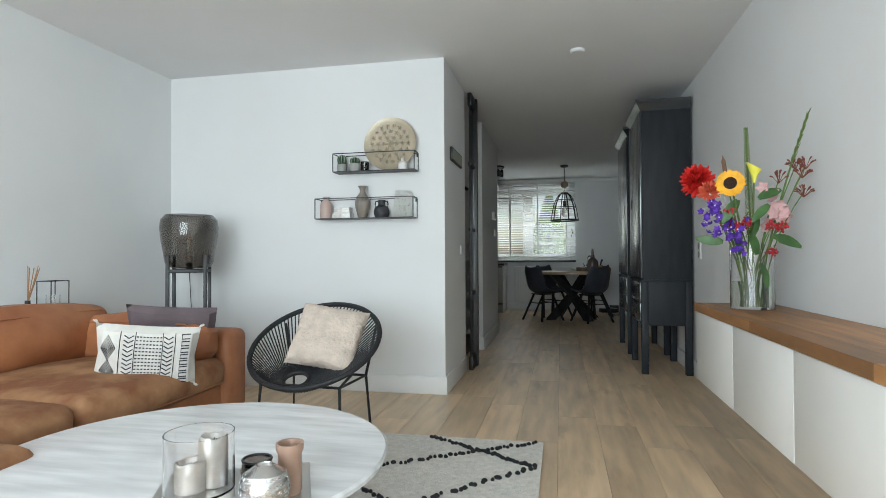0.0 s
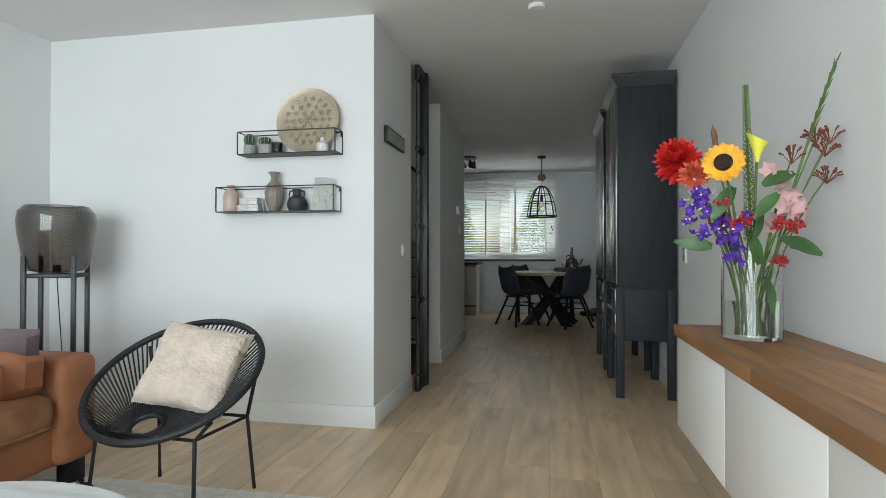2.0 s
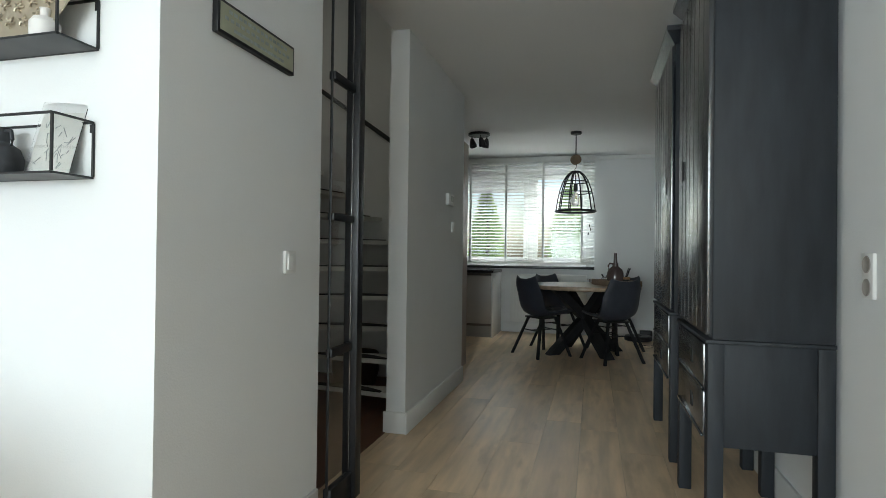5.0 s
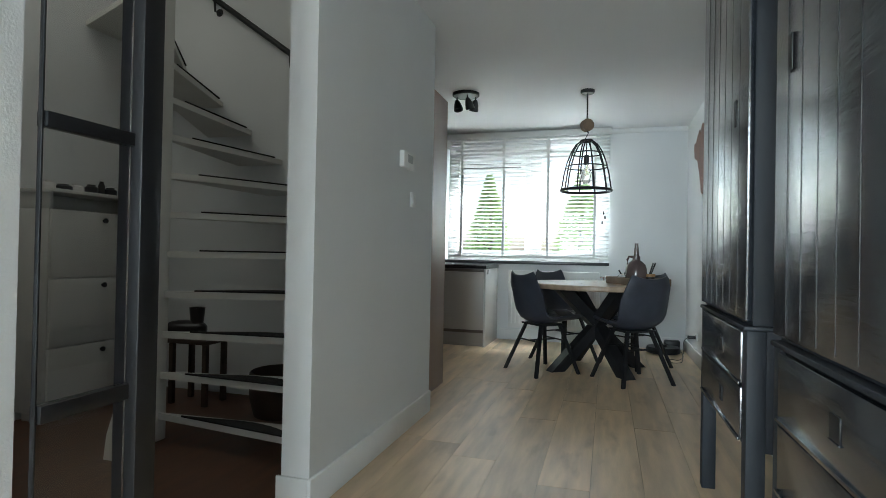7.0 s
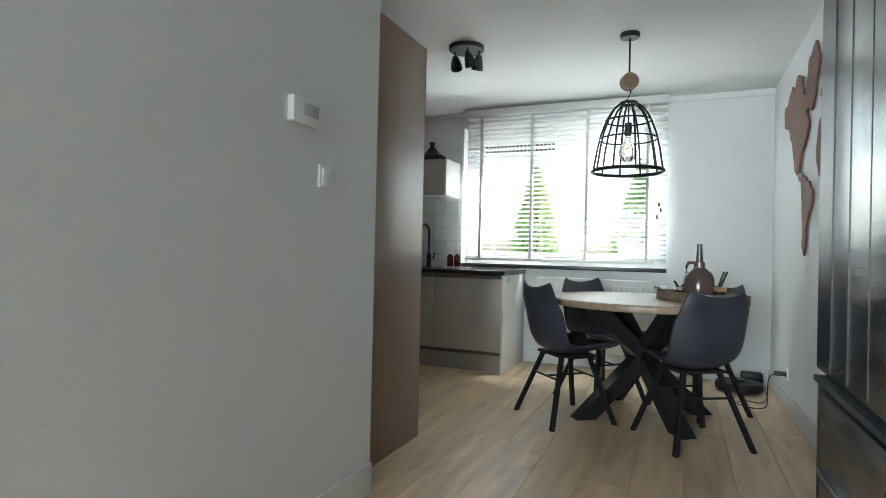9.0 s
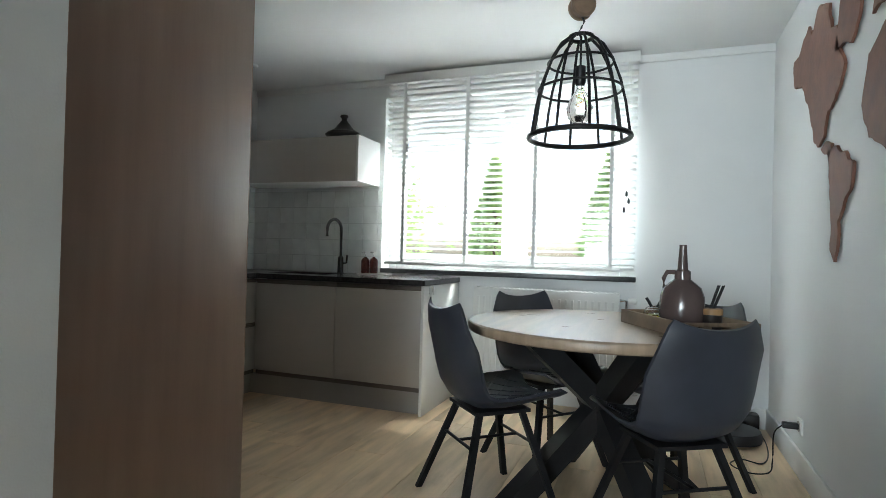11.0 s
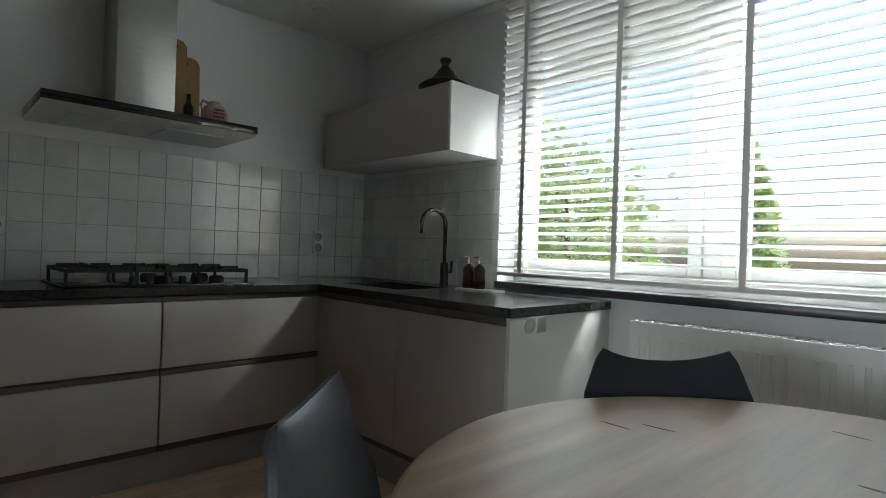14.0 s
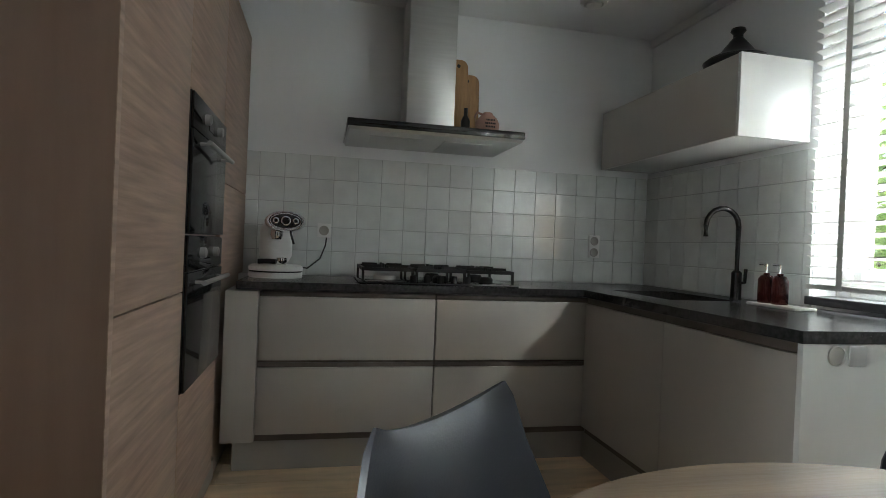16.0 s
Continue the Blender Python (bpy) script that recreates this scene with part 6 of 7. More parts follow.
for x, y, r, h in ((-0.012, -0.016, 0.036, 0.07), (0.02, 0.026, 0.034, 0.118)):
    c_ = thing("candle", pose(-0.625 + x, 0.935 + y, CTZ + 0.0668), "used pearl-white pillar candle with melted rim", "candle", "candles in the vase")
    bm = bmesh.new()
    n = 28
    prof = [(1.0, 0), (1.0, h * 0.4), (1.0, h - 0.004), (0.93, h), (0.82, h - 0.002), (0.75, h - 0.014), (0.2, h - 0.018)]
    rings = [[bm.verts.new((r * q * (1 + 0.05 * noise.noise(Vector((3 * math.cos(2 * math.pi * i / n), 3 * math.sin(2 * math.pi * i / n), z * 20 + h * 99)))) * math.cos(2 * math.pi * i / n), r * q * math.sin(2 * math.pi * i / n), z + (0.006 * noise.noise(Vector((2 * math.cos(2 * math.pi * i / n), 2 * math.sin(2 * math.pi * i / n), h * 50))) if z > h * 0.5 else 0))) for i in range(n)] for q, z in prof]
    for a, b in zip(rings, rings[1:]):
        for i in range(n):
            bm.faces.new((a[i], a[(i + 1) % n], b[(i + 1) % n], b[i]))
    bm.faces.new(rings[0])
    bm.faces.new(rings[-1])
    part("wax", bm, WAX, c_)
    part("wick", tube(bmesh.new(), [(0, 0, h - 0.02), (0.002, 0, h - 0.006)], 0.0012, 5), STEEL_BLACK, c_)
sp = thing("tea_light_holder", pose(-0.475, 0.972, CTZ + 0.0105), "hammered silver ball tea light holder", "candle holder")
part("ball", lathe(bmesh.new(), [(0.0, 0), (0.025, 0.0), (0.045, 0.014), (0.058, 0.042), (0.058, 0.062), (0.047, 0.09), (0.024, 0.106), (0.02, 0.108), (0.018, 0.104), (0.0, 0.09)], 40, caps=False), SILVER, sp)
bm = bmesh.new()
for j, (r, z) in enumerate(((0.0565, 0.036), (0.0592, 0.052), (0.0565, 0.068), (0.0505, 0.083))):
    for i in range(22):
        a = 2 * math.pi * (i + 0.5 * (j % 2)) / 22
        tube(bm, [(r * math.cos(a) + 0.005 * math.cos(b_a) * -math.sin(a), r * math.sin(a) + 0.005 * math.cos(b_a) * math.cos(a), z + 0.005 * math.sin(b_a)) for b_a in (0, 1.57, 3.14, 4.71)], 0.001, 4, closed=True)
part("embossing", bm, SILVER, sp)
COPPER = material("frosted_copper_glass", (0.36, 0.23, 0.17), 0.35, vary=0.12, scale=14)
cp = thing("candle_jar", pose(-0.462, 1.075, CTZ + 0.0105), "frosted brown glass jar with flared rim", "candle holder")
part("jar", lathe(bmesh.new(), [(0.0, 0), (0.028, 0), (0.031, 0.01), (0.03, 0.10), (0.035, 0.112), (0.036, 0.128), (0.031, 0.128), (0.027, 0.1), (0.026, 0.02), (0.0, 0.02)], 36, caps=False), COPPER, cp)
dj = thing("candle_jar", pose(-0.555, 1.075, CTZ + 0.0105), "dark patterned glass candle jar", "candle holder")
part("jar", lathe(bmesh.new(), [(0.0, 0), (0.036, 0), (0.04, 0.02), (0.038, 0.078), (0.034, 0.078), (0.034, 0.02), (0.0, 0.02)], 36, caps=False), SMOKEPOT, dj)
part("rim", tube(bmesh.new(), [(0.0365 * math.cos(2 * math.pi * i / 32), 0.0365 * math.sin(2 * math.pi * i / 32), 0.079) for i in range(32)], 0.0035, 6, closed=True), STEEL_BLACK, dj)
part("studs", boxes(*[(0.0392 * math.cos(a) - 0.003, 0.0392 * math.sin(a) - 0.003, 0.05, 0.0392 * math.cos(a) + 0.003, 0.0392 * math.sin(a) + 0.003, 0.056) for a in np.linspace(0, 6.0, 16)]), SILVER, dj)

# ---- side table behind the sofa ----
st = thing("side_table", pose(-2.775, 2.43, 0), "small white side table between sofa back and wall", "table")
part("top", box(bmesh.new(), -0.145, -0.3, 0.70, 0.1, 0.3, 0.725, bev=0.004), TRIM, st)
for x in (-0.12, 0.075):
    for y in (-0.27, 0.27):
        part("leg", box(bmesh.new(), x - 0.015, y - 0.015, 0, x + 0.015, y + 0.015, 0.6995, bev=0.002), TRIM, st)
rdf = thing("reed_diffuser", pose(-2.71, 2.33, 0.7255), "black glass reed diffuser with wooden sticks", "diffuser")
part("bottle", lathe(bmesh.new(), [(0.0, 0), (0.032, 0), (0.034, 0.006), (0.03, 0.03), (0.014, 0.042), (0.014, 0.06), (0.0, 0.06)], 24, caps=False), CLAY, rdf)
REED = material("reed", (0.38, 0.21, 0.11), 0.8, vary=0.15, scale=20)
for k in range(8):
    a = k * 0.8
    part("reed", tube(bmesh.new(), [(0, 0, 0.04), (0.028 * math.cos(a) + 0.01, 0.028 * math.sin(a) + 0.028, 0.235 + 0.01 * (k % 3))], 0.0025, 5), REED, rdf)
lan = thing("wire_lantern", pose(-2.72, 2.50, 0.7255), "black wire cube candle holder with a clear glass", "candle holder")
for x in (-0.05, 0.05):
    for y in (-0.06, 0.06):
        part("post", boxes((x - 0.002, y - 0.002, 0, x + 0.002, y + 0.002, 0.165)), STEEL_BLACK, lan)
for z in (0.002, 0.163):
    for s in (-1, 1):
        part("edge", boxes((-0.048, s * 0.06 - 0.002, z - 0.002, 0.048, s * 0.06 + 0.002, z + 0.002)), STEEL_BLACK, lan)
        part("edge", boxes((s * 0.05 - 0.002, -0.058, z - 0.002, s * 0.05 + 0.002, 0.058, z + 0.002)), STEEL_BLACK, lan)
part("glass", lathe(bmesh.new(), [(0.0, 0.005), (0.022, 0.006), (0.036, 0.03), (0.036, 0.08), (0.033, 0.08), (0.033, 0.032), (0.02, 0.012), (0.0, 0.01)], 28, caps=False), CLEAR, lan)

# ---- bouquet on the sideboard ----
SBT = 0.757
VX, VY = 1.142, 2.715
vs_ = thing("glass_vase", pose(VX, VY, SBT + 0.001), "clear glass cylinder vase half full of water", "vase")
part("glass", lathe(bmesh.new(), [(0.0, 0), (0.096, 0), (0.098, 0.004), (0.098, 0.31), (0.0935, 0.31), (0.0935, 0.012), (0.0, 0.012)], 48, caps=False), CLEAR, vs_)
WATER = glass("vase_water", (0.86, 0.92, 0.84), 0.0, 1.33)
part("water", lathe(bmesh.new(), [(0.0, 0.0125), (0.0932, 0.0125), (0.0932, 0.135), (0.0, 0.135)], 48, caps=False), WATER, vs_)
bq = thing("flower_bouquet", pose(VX, VY, SBT + 0.016), "mixed bouquet with sunflower, red dahlia, gladiolus and purple delphinium", "flowers")
STEM = material("flower_stem", (0.12, 0.20, 0.055), 0.5, vary=0.25, scale=20)
LEAFB = material("bouquet_leaf", (0.055, 0.13, 0.035), 0.45, vary=0.3, scale=14)
YELLOW = material("sunflower_petal", (0.85, 0.42, 0.02), 0.6, vary=0.15, scale=30)
BROWN = material("sunflower_disc", (0.035, 0.015, 0.008), 0.9, vary=0.5, scale=80, bump=1.0, bump_scale=120)
RED = material("red_dahlia", (0.62, 0.02, 0.015), 0.55, vary=0.25, scale=25)
CORAL = material("coral_flower", (0.68, 0.12, 0.06), 0.6, vary=0.25, scale=25)
PURPLE = material("delphinium_violet", (0.10, 0.03, 0.36), 0.6, vary=0.35, scale=30)
PINK = material("pale_pink_gladiolus", (0.72, 0.46, 0.46), 0.6, vary=0.12, scale=20)
CALLA = material("yellow_calla", (0.72, 0.68, 0.08), 0.45, vary=0.12, scale=10)
BERRY = material("crimson_seed_head", (0.42, 0.012, 0.02), 0.55, vary=0.3, scale=40)
SPIKE = material("green_foxtail", (0.17, 0.25, 0.06), 0.7, vary=0.3, scale=60)
RUST = material("rust_brown_bud", (0.20, 0.05, 0.03), 0.6, vary=0.3, scale=30)
TAN = material("cattail_brown", (0.17, 0.09, 0.055), 0.9, vary=0.2, scale=40)
frg = random.Random(21)


def L(x, y, z):
    return Vector((x - VX, y - VY, z - SBT - 0.016))


def petal(bm, m, ln, w, curl=0.2, n=4):
    rows = []
    for i in range(n + 1):
        f = i / n
        ww = w * math.sin(math.pi * min(0.97, 0.12 + 0.8 * f)) * 0.5
        z = curl * ln * f * f
        rows.append([bm.verts.new(m @ Vector((-ww, ln * f, z + 0.1 * w))), bm.verts.new(m @ Vector((0, ln * f, z))), bm.verts.new(m @ Vector((ww, ln * f, z + 0.1 * w)))])
    for a, b in zip(rows, rows[1:]):
        for j in range(2):
            bm.faces.new((a[j], a[j + 1], b[j + 1], b[j]))


def facing(p, d):
    """A frame at p whose z axis looks along d."""
    return Matrix.Translation(p) @ Vector(d).to_track_quat("Z", "Y").to_matrix().to_4x4()


def stem(p, bend=0.03, r=0.0042):
    foot = Vector((frg.uniform(-0.05, 0.05), frg.uniform(-0.05, 0.05), 0.003))
    neck = Vector((p.x, p.y, 0))
    neck = neck * min(1.0, 0.07 / max(0.01, neck.length)) + Vector((0, 0, 0.29))
    pts = []
    for i in range(9):
        u = i / 8
        pts.append((1 - u) ** 2 * foot + 2 * u * (1 - u) * neck + u * u * p)
    part("stem", tube(bmesh.new(), pts, r, 7), STEM, bq)
    return pts


def leaf(p, d, ln, w, mat=None):
    bm = bmesh.new()
    petal(bm, facing(p, d) @ pose(0, 0, 0, 20, 0, frg.uniform(0, 360)), ln, w, -0.35, 6)
    part("leaf", bm, mat or LEAFB, bq)


toC = Vector((-0.33, -0.93, 0.12))
# sunflower
P = L(0.962, 2.40, 1.335)
stem(P)
M = facing(P, toC)
bm = bmesh.new()
for ring, cnt, ln in ((0, 18, 0.041), (1, 18, 0.037)):
    for i in range(cnt):
        petal(bm, M @ pose(0, 0, 0.002 * ring, 0, 0, 360 * (i + 0.5 * ring) / cnt) @ pose(0, 0.021, 0, frg.uniform(-14, 10), 0, frg.uniform(-6, 6)), ln, 0.021, 0.12)
part("petals", bm, YELLOW, bq, "golden yellow sunflower petals")
bm = bmesh.new()
lathe(bm, [(0.026, 0.0), (0.027, 0.007), (0.019, 0.012), (0.0, 0.010)], 28, caps=False)
bmesh.ops.transform(bm, matrix=M, verts=bm.verts)
part("seed_disc", bm, BROWN, bq)


def ball_flower(P, r, n, mat, label):
    stem(P)
    bm = bmesh.new()
    for i in range(n):
        ph = math.acos(1 - 1.75 * (i + 0.5) / n)
        th_ = i * 2.39996
        M = facing(P, toC + Vector((0, 0, 0.3))) @ pose(0, 0, 0, 0, 0, math.degrees(th_)) @ pose(0, 0, 0, 90 - math.degrees(ph), 0, 0)
        petal(bm, M @ pose(0, r * 0.25, 0, frg.uniform(-22, 22), 0, frg.uniform(-18, 18)), r * frg.uniform(0.72, 0.95), r * 0.30, 0.3, 3)
    part("flower_head", bm, mat, bq, label)


ball_flower(L(0.872, 2.60, 1.375), 0.07, 190, RED, "large shaggy red dahlia head")
ball_flower(L(0.905, 2.52, 1.315), 0.044, 95, CORAL, "coral shaggy flower head")
ball_flower(L(1.0, 2.58, 1.17), 0.035, 60, BERRY, "dark red flower head")


def spike(P0, P1, r, n, mat, size, label):
    bm = bmesh.new()
    for i in range(n):
        f = (i + 0.5) / n
        c = P0.lerp(P1, f)
        a = i * 2.4
        rr = r * (1 - 0.6 * f)
        q = c + Vector((rr * math.cos(a), rr * math.sin(a), 0))
        M = facing(q, (math.cos(a), math.sin(a), 0.5))
        petal(bm, M @ pose(0, 0, 0, 60, 0, 0), size * (1.2 - 0.5 * f), size * 0.8, 0.3, 2)
        petal(bm, M @ pose(0, 0, 0, 30, 0, 140), size * (1.1 - 0.5 * f), size * 0.8, 0.3, 2)
    part("flower_spike", bm, mat, bq, label)


P0, P1 = L(1.09, 2.56, 1.10), L(1.066, 2.53, 1.605)
stem(P1)
spike(P0, P1, 0.014, 420, SPIKE, 0.008, "tall green foxtail spike")
P0, P1 = L(1.20, 2.50, 1.28), L(1.277, 2.41, 1.628)
stem(P1)
bm = bmesh.new()
for i in range(12):
    c = P0.lerp(P1, 0.35 + 0.62 * i / 11)
    petal(bm, facing(c, (0.2, -0.3, 1)) @ pose(0, 0, 0, 75, 0, 180 * (i % 2) + 20), 0.06 - 0.002 * i, 0.017, 0.1, 4)
part("bud_sheaths", bm, SPIKE, bq, "green gladiolus buds")


def cluster(P, n, spread, mat, size, label, stemmed=True):
    if stemmed:
        stem(P, r=0.003)
    bm = bmesh.new()
    for i in range(n):
        q = P + Vector([frg.gauss(0, s) for s in spread])
        M = facing(q, toC + Vector([frg.uniform(-0.7, 0.7) for _ in range(3)]))
        k0 = frg.uniform(0, 72)
        for k in range(5):
            petal(bm, M @ pose(0, 0, 0, 0, 0, k0 + 72 * k) @ pose(0, 0, 0, 18, 0, 0), size, size * 0.75, 0.25, 2)
    part("blossoms", bm, mat, bq, label)


cluster(L(1.18, 2.55, 1.275), 9, (0.022, 0.03, 0.05), PINK, 0.034, "pale pink gladiolus blossoms")
cluster(L(1.21, 2.55, 1.21), 5, (0.025, 0.02, 0.02), PINK, 0.034, "pale pink gladiolus blossoms", False)
cluster(L(0.92, 2.52, 1.21), 26, (0.022, 0.03, 0.05), PURPLE, 0.019, "violet delphinium blossoms")
cluster(L(0.99, 2.54, 1.14), 22, (0.03, 0.03, 0.03), PURPLE, 0.019, "violet delphinium blossoms", False)
cluster(L(1.04, 2.55, 1.06), 12, (0.015, 0.02, 0.03), PURPLE, 0.017, "violet delphinium blossoms", False)


def berries(P, n, r, mat, label):
    stem(P, r=0.0028)
    bm = bmesh.new()
    for i in range(n):
        d = Vector((frg.gauss(0, 1), frg.gauss(0, 1), frg.gauss(0, 0.55)))
        q = P + d.normalized() * r * frg.uniform(0.5, 1) * Vector((1, 1, 0.6)).length / 1.5
        bmesh.ops.create_icosphere(bm, subdivisions=1, radius=0.0055, matrix=Matrix.Translation(q))
    part("seed_head", bm, mat, bq, label)


for x, y, z in ((1.20, 2.50, 1.145), (1.155, 2.48, 1.15), (1.19, 2.60, 1.035), (1.035, 2.52, 1.15), (1.06, 2.50, 1.17), (0.985, 2.5, 1.22)):
    berries(L(x, y, z), 46, 0.026, BERRY, "crimson seed head")
for x, y, z in ((1.285, 2.5, 1.38), (1.3, 2.5, 1.42), (1.26, 2.5, 1.42), (1.29, 2.5, 1.295), (1.19, 2.5, 1.36)):
    P = L(x, y, z)
    pts = stem(P, r=0.0025)
    bm = bmesh.new()
    for k in range(14):
        d = Vector((frg.gauss(0, 1), frg.gauss(0, 1), frg.uniform(0.2, 1.6))).normalized()
        tube(bm, [P - Vector((0, 0, 0.02)), P + d * 0.03], 0.0013, 4)
        tube(bm, [P + d * 0.028, P + d * 0.043], 0.0035, 6, taper=[0.7, 1.0])
    part("bud_spike", bm, RUST, bq, "rust-brown kangaroo paw buds")
FILLER = material("white_filler_flower", (0.66, 0.66, 0.58), 0.7, vary=0.1, scale=30)
cluster(L(0.93, 2.50, 1.24), 34, (0.03, 0.03, 0.045), FILLER, 0.005, "tiny white filler blossoms")
cluster(L(0.99, 2.52, 1.15), 26, (0.04, 0.03, 0.03), FILLER, 0.005, "tiny white filler blossoms", False)
# calla lily and cattail
P = L(1.058, 2.40, 1.385)
stem(P)
bm = bmesh.new()
n = 20
rows = []
for j in range(6):
    f = j / 5
    rows.append([bm.verts.new(P + Vector((0, 0, -0.05)) + Vector(((0.006 + 0.026 * f ** 1.5) * math.cos(2 * math.pi * i / n), (0.006 + 0.022 * f ** 1.5) * math.sin(2 * math.pi * i / n), 0.075 * f + 0.02 * f * f * math.cos(2 * math.pi * i / n - 2.6)))) for i in range(n)])
for a, b in zip(rows, rows[1:]):
    for i in range(n):
        bm.faces.new((a[i], a[(i + 1) % n], b[(i + 1) % n], b[i]))
part("calla", bm, CALLA, bq, "yellow calla lily")
P = L(0.957, 2.483, 1.448)
stem(P - Vector((0, 0, 0.06)), r=0.003)
part("cattail", tube(bmesh.new(), [P + Vector((0.01, 0, -0.07)), P + Vector((0.008, 0, -0.06)), P + Vector((0, 0, 0)), P + Vector((-0.002, 0, 0.012)), P + Vector((-0.003, 0, 0.025))], 0.009, 10, taper=[0.4, 1, 1, 0.4, 0.15]), TAN, bq)
for x, y, z, ln in ((1.10, 2.48, 1.27, 0.12), (1.02, 2.50, 1.27, 0.12), (1.13, 2.44, 1.24, 0.10), (0.96, 2.52, 1.08, 0.11), (1.08, 2.52, 1.10, 0.12), (1.17, 2.52, 1.10, 0.13), (1.12, 2.58, 1.02, 0.12), (1.22, 2.6, 1.08, 0.10), (1.05, 2.6, 1.02, 0.11), (1.14, 2.6, 0.98, 0.12)):
    leaf(L(x, y, z), (frg.uniform(-1, 1), -1, frg.uniform(-0.2, 0.8)), ln, ln * 0.42)

# ---- hall: winding stairs ----
NX_, NY_ = -1.82, 6.315
stairs = thing("staircase", pose(NX_, NY_, 0), "white open winding staircase with black stair mats", "staircase")
STAIRW = material("white_painted_stair", (0.68, 0.67, 0.63), 0.45, vary=0.05, scale=4)
MAT = material("black_stair_mat", (0.015, 0.014, 0.014), 0.95, vary=0.3, scale=60, bump=0.6, bump_scale=200)
part("newel_post", box(bmesh.new(), -0.05, -0.05, 0, 0.05, 0.05, 3.55, bev=0.006), STAIRW, stairs)
bm = bmesh.new()
vs = [bm.verts.new((0.055, -y, z)) for y, z in ((0.045, 0), (0.30, 0), (0.285, 0.12), (0.23, 0.27), (0.16, 0.38), (0.10, 0.46), (0.07, 0.50), (0.052, 0.56))]
f = bm.faces.new(vs)
for g in bmesh.ops.extrude_face_region(bm, geom=[f])["geom"]:
    if isinstance(g, bmesh.types.BMVert):
        g.co.x -= 0.05
part("string_foot", bm, STAIRW, stairs)


def reach(a):
    """How far a tread can go at that angle before it meets a wall."""
    dx, dy = math.cos(a), math.sin(a)
    r = 1.6
    if dx > 1e-3:
        r = min(r, (-0.755 - NX_) / dx)
    if dy > 1e-3:
        r = min(r, (YK - 0.115 - NY_) / dy)
    return r


TURN = (-8, -3, 5, 13, 28, 47, 63, 81, 96, 110, 124, 138, 152)   # where each tread's nosing points
for i in range(12):
    z = 0.155 + 0.2135 * i
    a0, a1 = radians(TURN[i]), radians(TURN[i + 1] + 6)
    bm = bmesh.new()
    ring = [Vector((0.051 * math.cos(a0), 0.051 * math.sin(a0), 0))]
    angs = [a0 + (a1 - a0) * k / 5 for k in range(6)]
    outer = [Vector((reach(a) * math.cos(a), reach(a) * math.sin(a), 0)) for a in angs]
    inner = [Vector((0.051 * math.cos(a), 0.051 * math.sin(a), 0)) for a in (angs[-1], angs[0])]
    lo = [bm.verts.new(p + Vector((0, 0, z - 0.034))) for p in outer + inner]
    f = bm.faces.new(lo)
    for g in bmesh.ops.extrude_face_region(bm, geom=[f])["geom"]:
        if isinstance(g, bmesh.types.BMVert):
            g.co.z = z
    td = part("tread", bm, STAIRW, stairs)
    bm = bmesh.new()
    pts = []
    for k in range(13):
        u = k / 12
        a = a0 + radians(1.0) + (a1 - a0) * 0.62 * math.sin(math.pi * u)
        r = 0.22 + (min(reach(a0), 1.0) - 0.30) * u
        pts.append(Vector((r * math.cos(a), r * math.sin(a), z + 0.0005)))
    front = [Vector(((0.22 + (min(reach(a0), 1.0) - 0.30) * u) * math.cos(a0 - 0.01), (0.22 + (min(reach(a0), 1.0) - 0.30) * u) * math.sin(a0 - 0.01), z + 0.0005)) for u in (1.0, 0.0)]
    f = bm.faces.new([bm.verts.new(p) for p in pts + front])
    for g in bmesh.ops.extrude_face_region(bm, geom=[f])["geom"]:
        if isinstance(g, bmesh.types.BMVert):
            g.co.z += 0.008
    part("stair_mat", bm, MAT, td, "black half-round stair mat")
hr = thing("handrail", pose(-1.62, YK - 0.1, 2.38), "black round handrail rising along the stair wall", "handrail")
part("rail", tube(bmesh.new(), [(0.62, -0.06, -0.44), (0.0, -0.06, 0.0), (-0.95, -0.06, 0.68)], 0.02, 12), STEEL_BLACK, hr)
for x in (0.02, 0.5, -0.6):
    part("bracket", tube(bmesh.new(), [(x, -0.002, -0.72 * x - 0.08), (x, -0.05, -0.72 * x - 0.09), (x, -0.06, -0.72 * x - 0.02)], 0.008, 8), STEEL_BLACK, hr)
    part("wall_flange", lathe(bmesh.new(), [(0.0, 0), (0.028, 0), (0.026, 0.005), (0.0, 0.006)], 20, caps=False), STEEL_BLACK, hr).matrix_local = pose(x, -0.001, -0.72 * x - 0.08, 90, 0, 0)
SCW = 0.345
sc_ = thing("shoe_cabinet", pose(XH + 0.003, 6.655, 0.005, 0, 0, 0), "white shoe cabinet with three tilting doors in the hall", "cabinet")
part("body", box(bmesh.new(), 0.0, -SCW, 0.05, 0.225, SCW, 1.235, bev=0.003), STAIRW, sc_)
part("back", box(bmesh.new(), 0.0, -SCW, 1.2355, 0.012, SCW, 1.329, bev=0.001), STAIRW, sc_)
for y in (-SCW, SCW - 0.018):
    part("side", box(bmesh.new(), 0.0125, y, 1.2355, 0.235, y + 0.018, 1.329, bev=0.002), STAIRW, sc_)
part("top", box(bmesh.new(), 0.0, -SCW - 0.012, 1.3295, 0.262, SCW + 0.012, 1.352, bev=0.004), STAIRW, sc_)
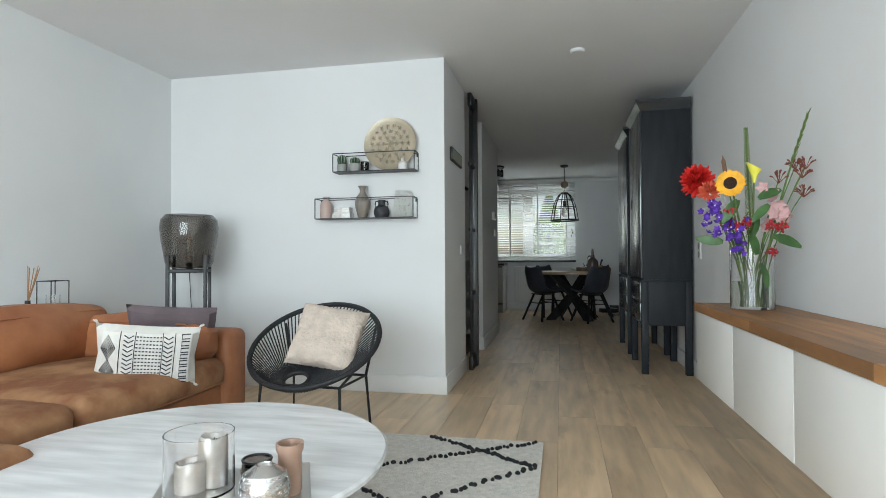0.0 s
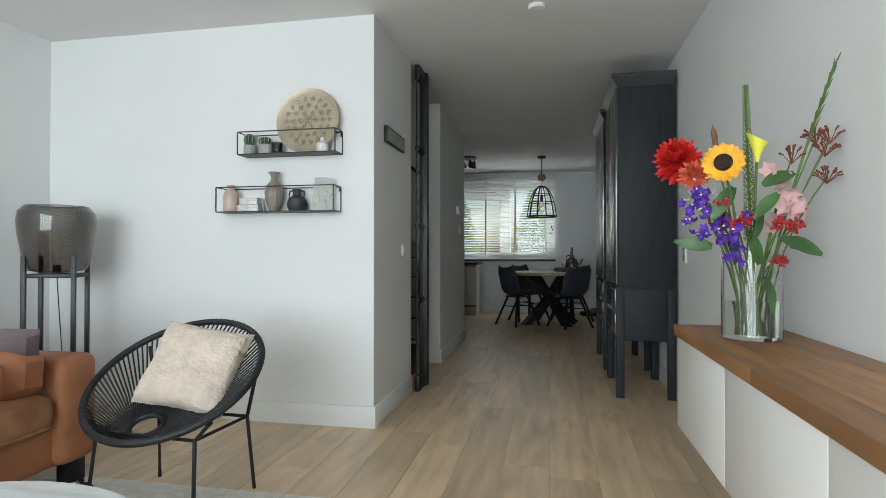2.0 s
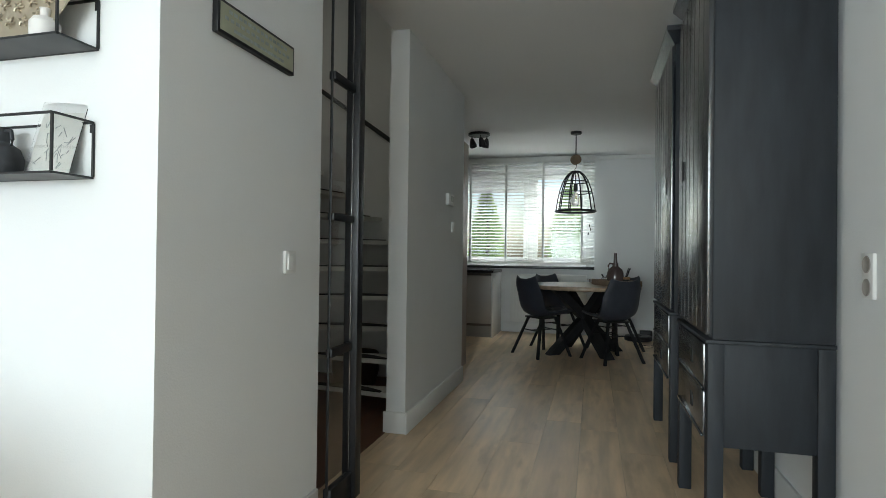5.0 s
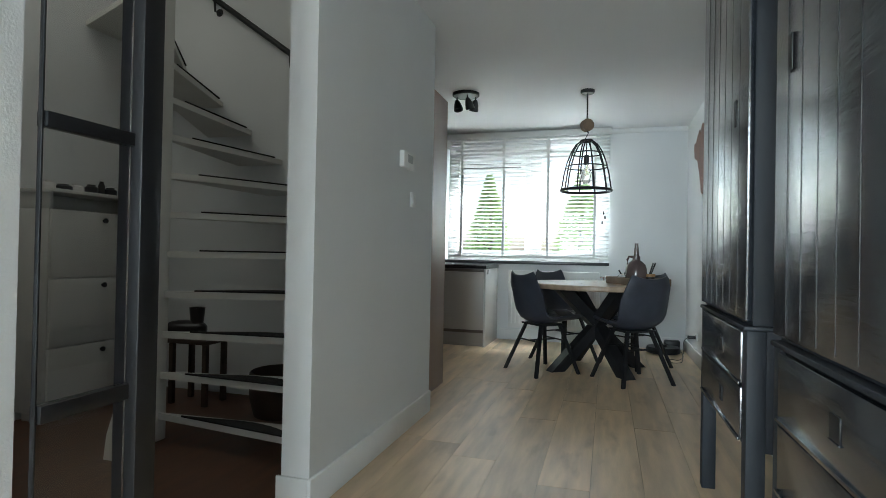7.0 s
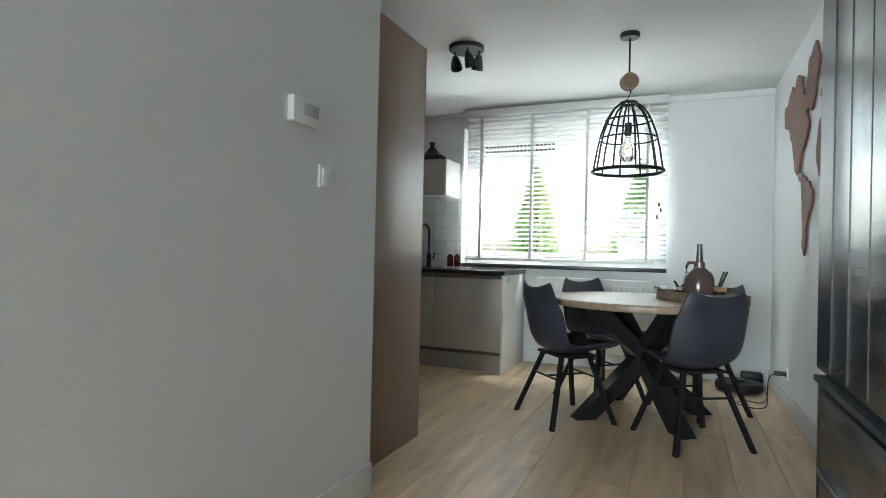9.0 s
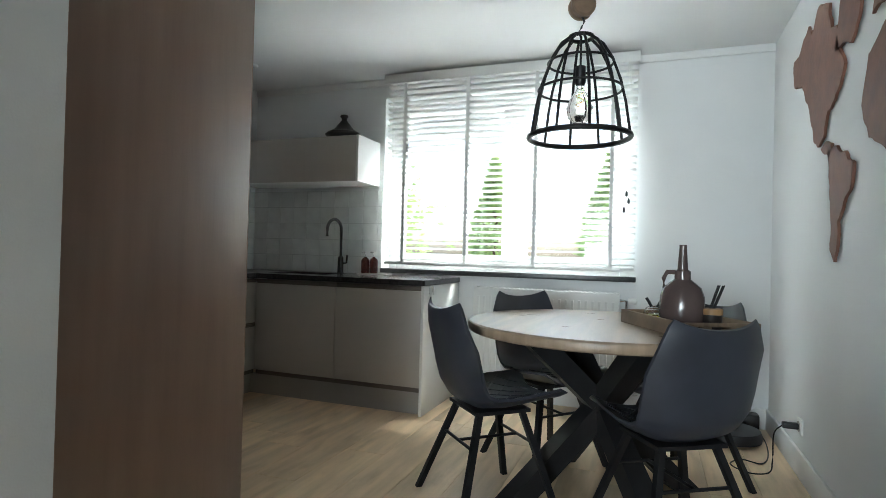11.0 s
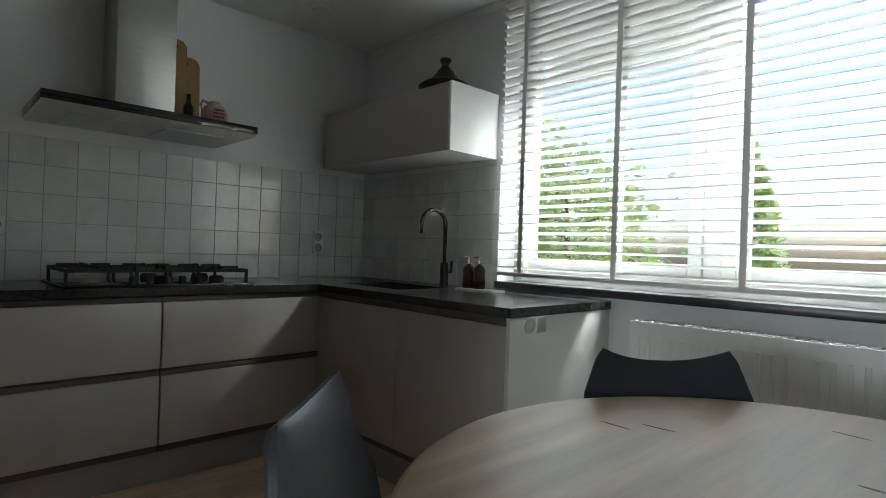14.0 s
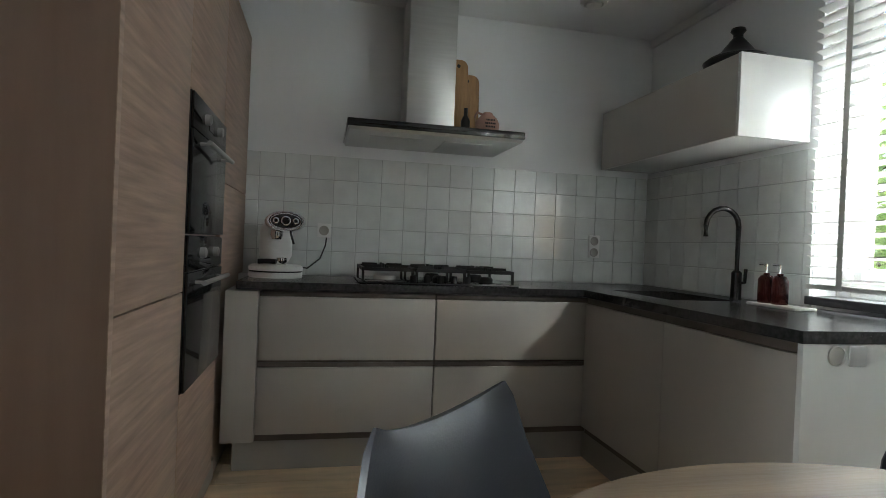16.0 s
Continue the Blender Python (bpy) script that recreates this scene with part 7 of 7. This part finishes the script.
for k, z in enumerate((0.055, 0.435, 0.836)):
    h = (0.372, 0.393, 0.393)[k]
    d_ = part("door", box(bmesh.new(), 0.2255, -SCW + 0.004, z, 0.245, SCW - 0.004, z + h, bev=0.004), STAIRW, sc_)
    part("knob", lathe(bmesh.new(), [(0.008, 0), (0.008, 0.01), (0.016, 0.014), (0.016, 0.022), (0.0, 0.026)], 16, caps=False), STEEL_BLACK, d_).matrix_local = pose(0.245, 0.0, z + h - 0.045, 0, 90, 0)
part("plinth", box(bmesh.new(), 0.03, -SCW + 0.02, 0.0, 0.20, SCW - 0.02, 0.0495, bev=0.003), STAIRW, sc_)
for y, h, r, mt in ((-0.28, 0.05, 0.035, WHITECER), (-0.19, 0.04, 0.05, CLAY), (-0.10, 0.05, 0.04, WHITECER), (0.0, 0.06, 0.038, CLAY), (0.075, 0.09, 0.02, CLAY), (0.14, 0.055, 0.04, STEEL_BLACK)):
    o_ = thing("small_jar", pose(XH + 0.14, 6.655 + y, 1.3575), "small jar standing on the shoe cabinet", "jar", "jars on the shoe cabinet")
    part("jar", lathe(bmesh.new(), [(0.0, 0), (r * 0.8, 0), (r, h * 0.2), (r, h * 0.7), (r * 0.6, h * 0.9), (r * 0.65, h), (0.0, h)], 20, caps=False), mt, o_)
DARKWOOD = material("dark_stool_wood", (0.06, 0.04, 0.03), 0.6, vary=0.25, scale=8)
sl = thing("stool", pose(-2.12, 7.02, 0.005), "small dark wooden stool under the stairs", "stool")
part("seat", box(bmesh.new(), -0.16, -0.12, 0.40, 0.16, 0.12, 0.43, bev=0.006), DARKWOOD, sl)
for x in (-0.13, 0.13):
    for y in (-0.09, 0.09):
        part("leg", box(bmesh.new(), x - 0.016, y - 0.016, 0, x + 0.016, y + 0.016, 0.3995, bev=0.003), DARKWOOD, sl)
bk = thing("storage_basket", pose(-1.45, 6.98, 0.005), "round dark woven basket under the stairs", "basket")
part("body", lathe(bmesh.new(), [(0.0, 0.0), (0.17, 0.0), (0.2, 0.12), (0.2, 0.26), (0.19, 0.27), (0.185, 0.12), (0.16, 0.02), (0.0, 0.02)], 36, caps=False), DARKWOOD, bk)
bt = thing("ankle_boots", pose(-2.12, 7.00, 0.436, 0, 0, -70), "black heeled ankle boot on the stool", "shoe")
part("shaft", lathe(bmesh.new(), [(0.035, 0.05), (0.04, 0.09), (0.05, 0.2), (0.044, 0.2), (0.036, 0.09)], 20, caps=False), CLAY, bt)
part("foot", soft_block(-0.045, -0.19, 0.02, 0.045, 0.05, 0.10, 0.008, 2.0), CLAY, bt)
part("heel", box(bmesh.new(), -0.03, 0.0, 0.0, 0.03, 0.045, 0.03, bev=0.004), CLAY, bt)

# ---- pieces of floor and wall ----
def plank_mesh(x0, x1, y0, y1):
    bm = bmesh.new()
    box(bm, x0, y0, -0.012, x1, y1, 0.0)
    es = [e for e in bm.edges if all(v.co.z > -0.001 for v in e.verts)]
    bmesh.ops.bevel(bm, geom=es, offset=0.0016, segments=1, affect="EDGES")
    me = bpy.data.meshes.new("plank")
    bm.to_mesh(me)
    bm.free()
    me.materials.append(OAK)
    return me


PW, PL = 0.228, 1.52
rng = random.Random(4)
full = plank_mesh(-PW / 2 + 0.0004, PW / 2 - 0.0004, -PL / 2 + 0.0004, PL / 2 - 0.0004)
x = XR
while x > XL - 0.02:
    y = YS - rng.random() * PL
    while y < YW:
        ob = new("plank", full)
        ob.location = (x - PW / 2, y + PL / 2, 0)
        ob.parent = sub
        y += PL
    x -= PW


def tile_wall(m, cols, rows, size, name):
    back = tagged(link("tiled_splashback_" + name, boxes((0, -0.001, 0, cols * size, 0.004, rows * size)), GROUT), "glazed white square wall tiles", kind="structure")
    back.matrix_world = m
    g = 0.0015
    meshes = []
    for k in range(6):
        bm = bmesh.new()
        box(bm, -size / 2 + g, -0.0025, -size / 2 + g, size / 2 - g, 0.0025, size / 2 - g)
        es = [e for e in bm.edges if all(v.co.y < 0 for v in e.verts)]
        bmesh.ops.bevel(bm, geom=es, offset=0.0018, segments=1, affect="EDGES")
        me = bpy.data.meshes.new("tile")
        bm.to_mesh(me)
        bm.free()
        me.materials.append(TILE)
        meshes.append(me)
    for i in range(math.ceil(cols)):
        w = min(1.0, cols - i)              # the last one is cut to fit
        for j in range(rows):
            ob = new("tile", meshes[(i * 7 + j * 3) % 6])
            ob.parent = back
            ob.matrix_local = pose((i + w / 2) * size, -0.0035, (j + 0.5) * size, rng.uniform(-0.9, 0.9), 0, rng.uniform(-0.9, 0.9)) @ Matrix.Diagonal((w, 1, 1, 1))
    return back



tile_wall(pose(XT + 0.005, 8.0765, CT + 0.002, 0, 0, 90), 18.6, 5, 0.1383, "hob_side")
tile_wall(pose(XT + 0.011, YW - 0.005, CT + 0.002), 9.3, 5, 0.1383, "sink_side")
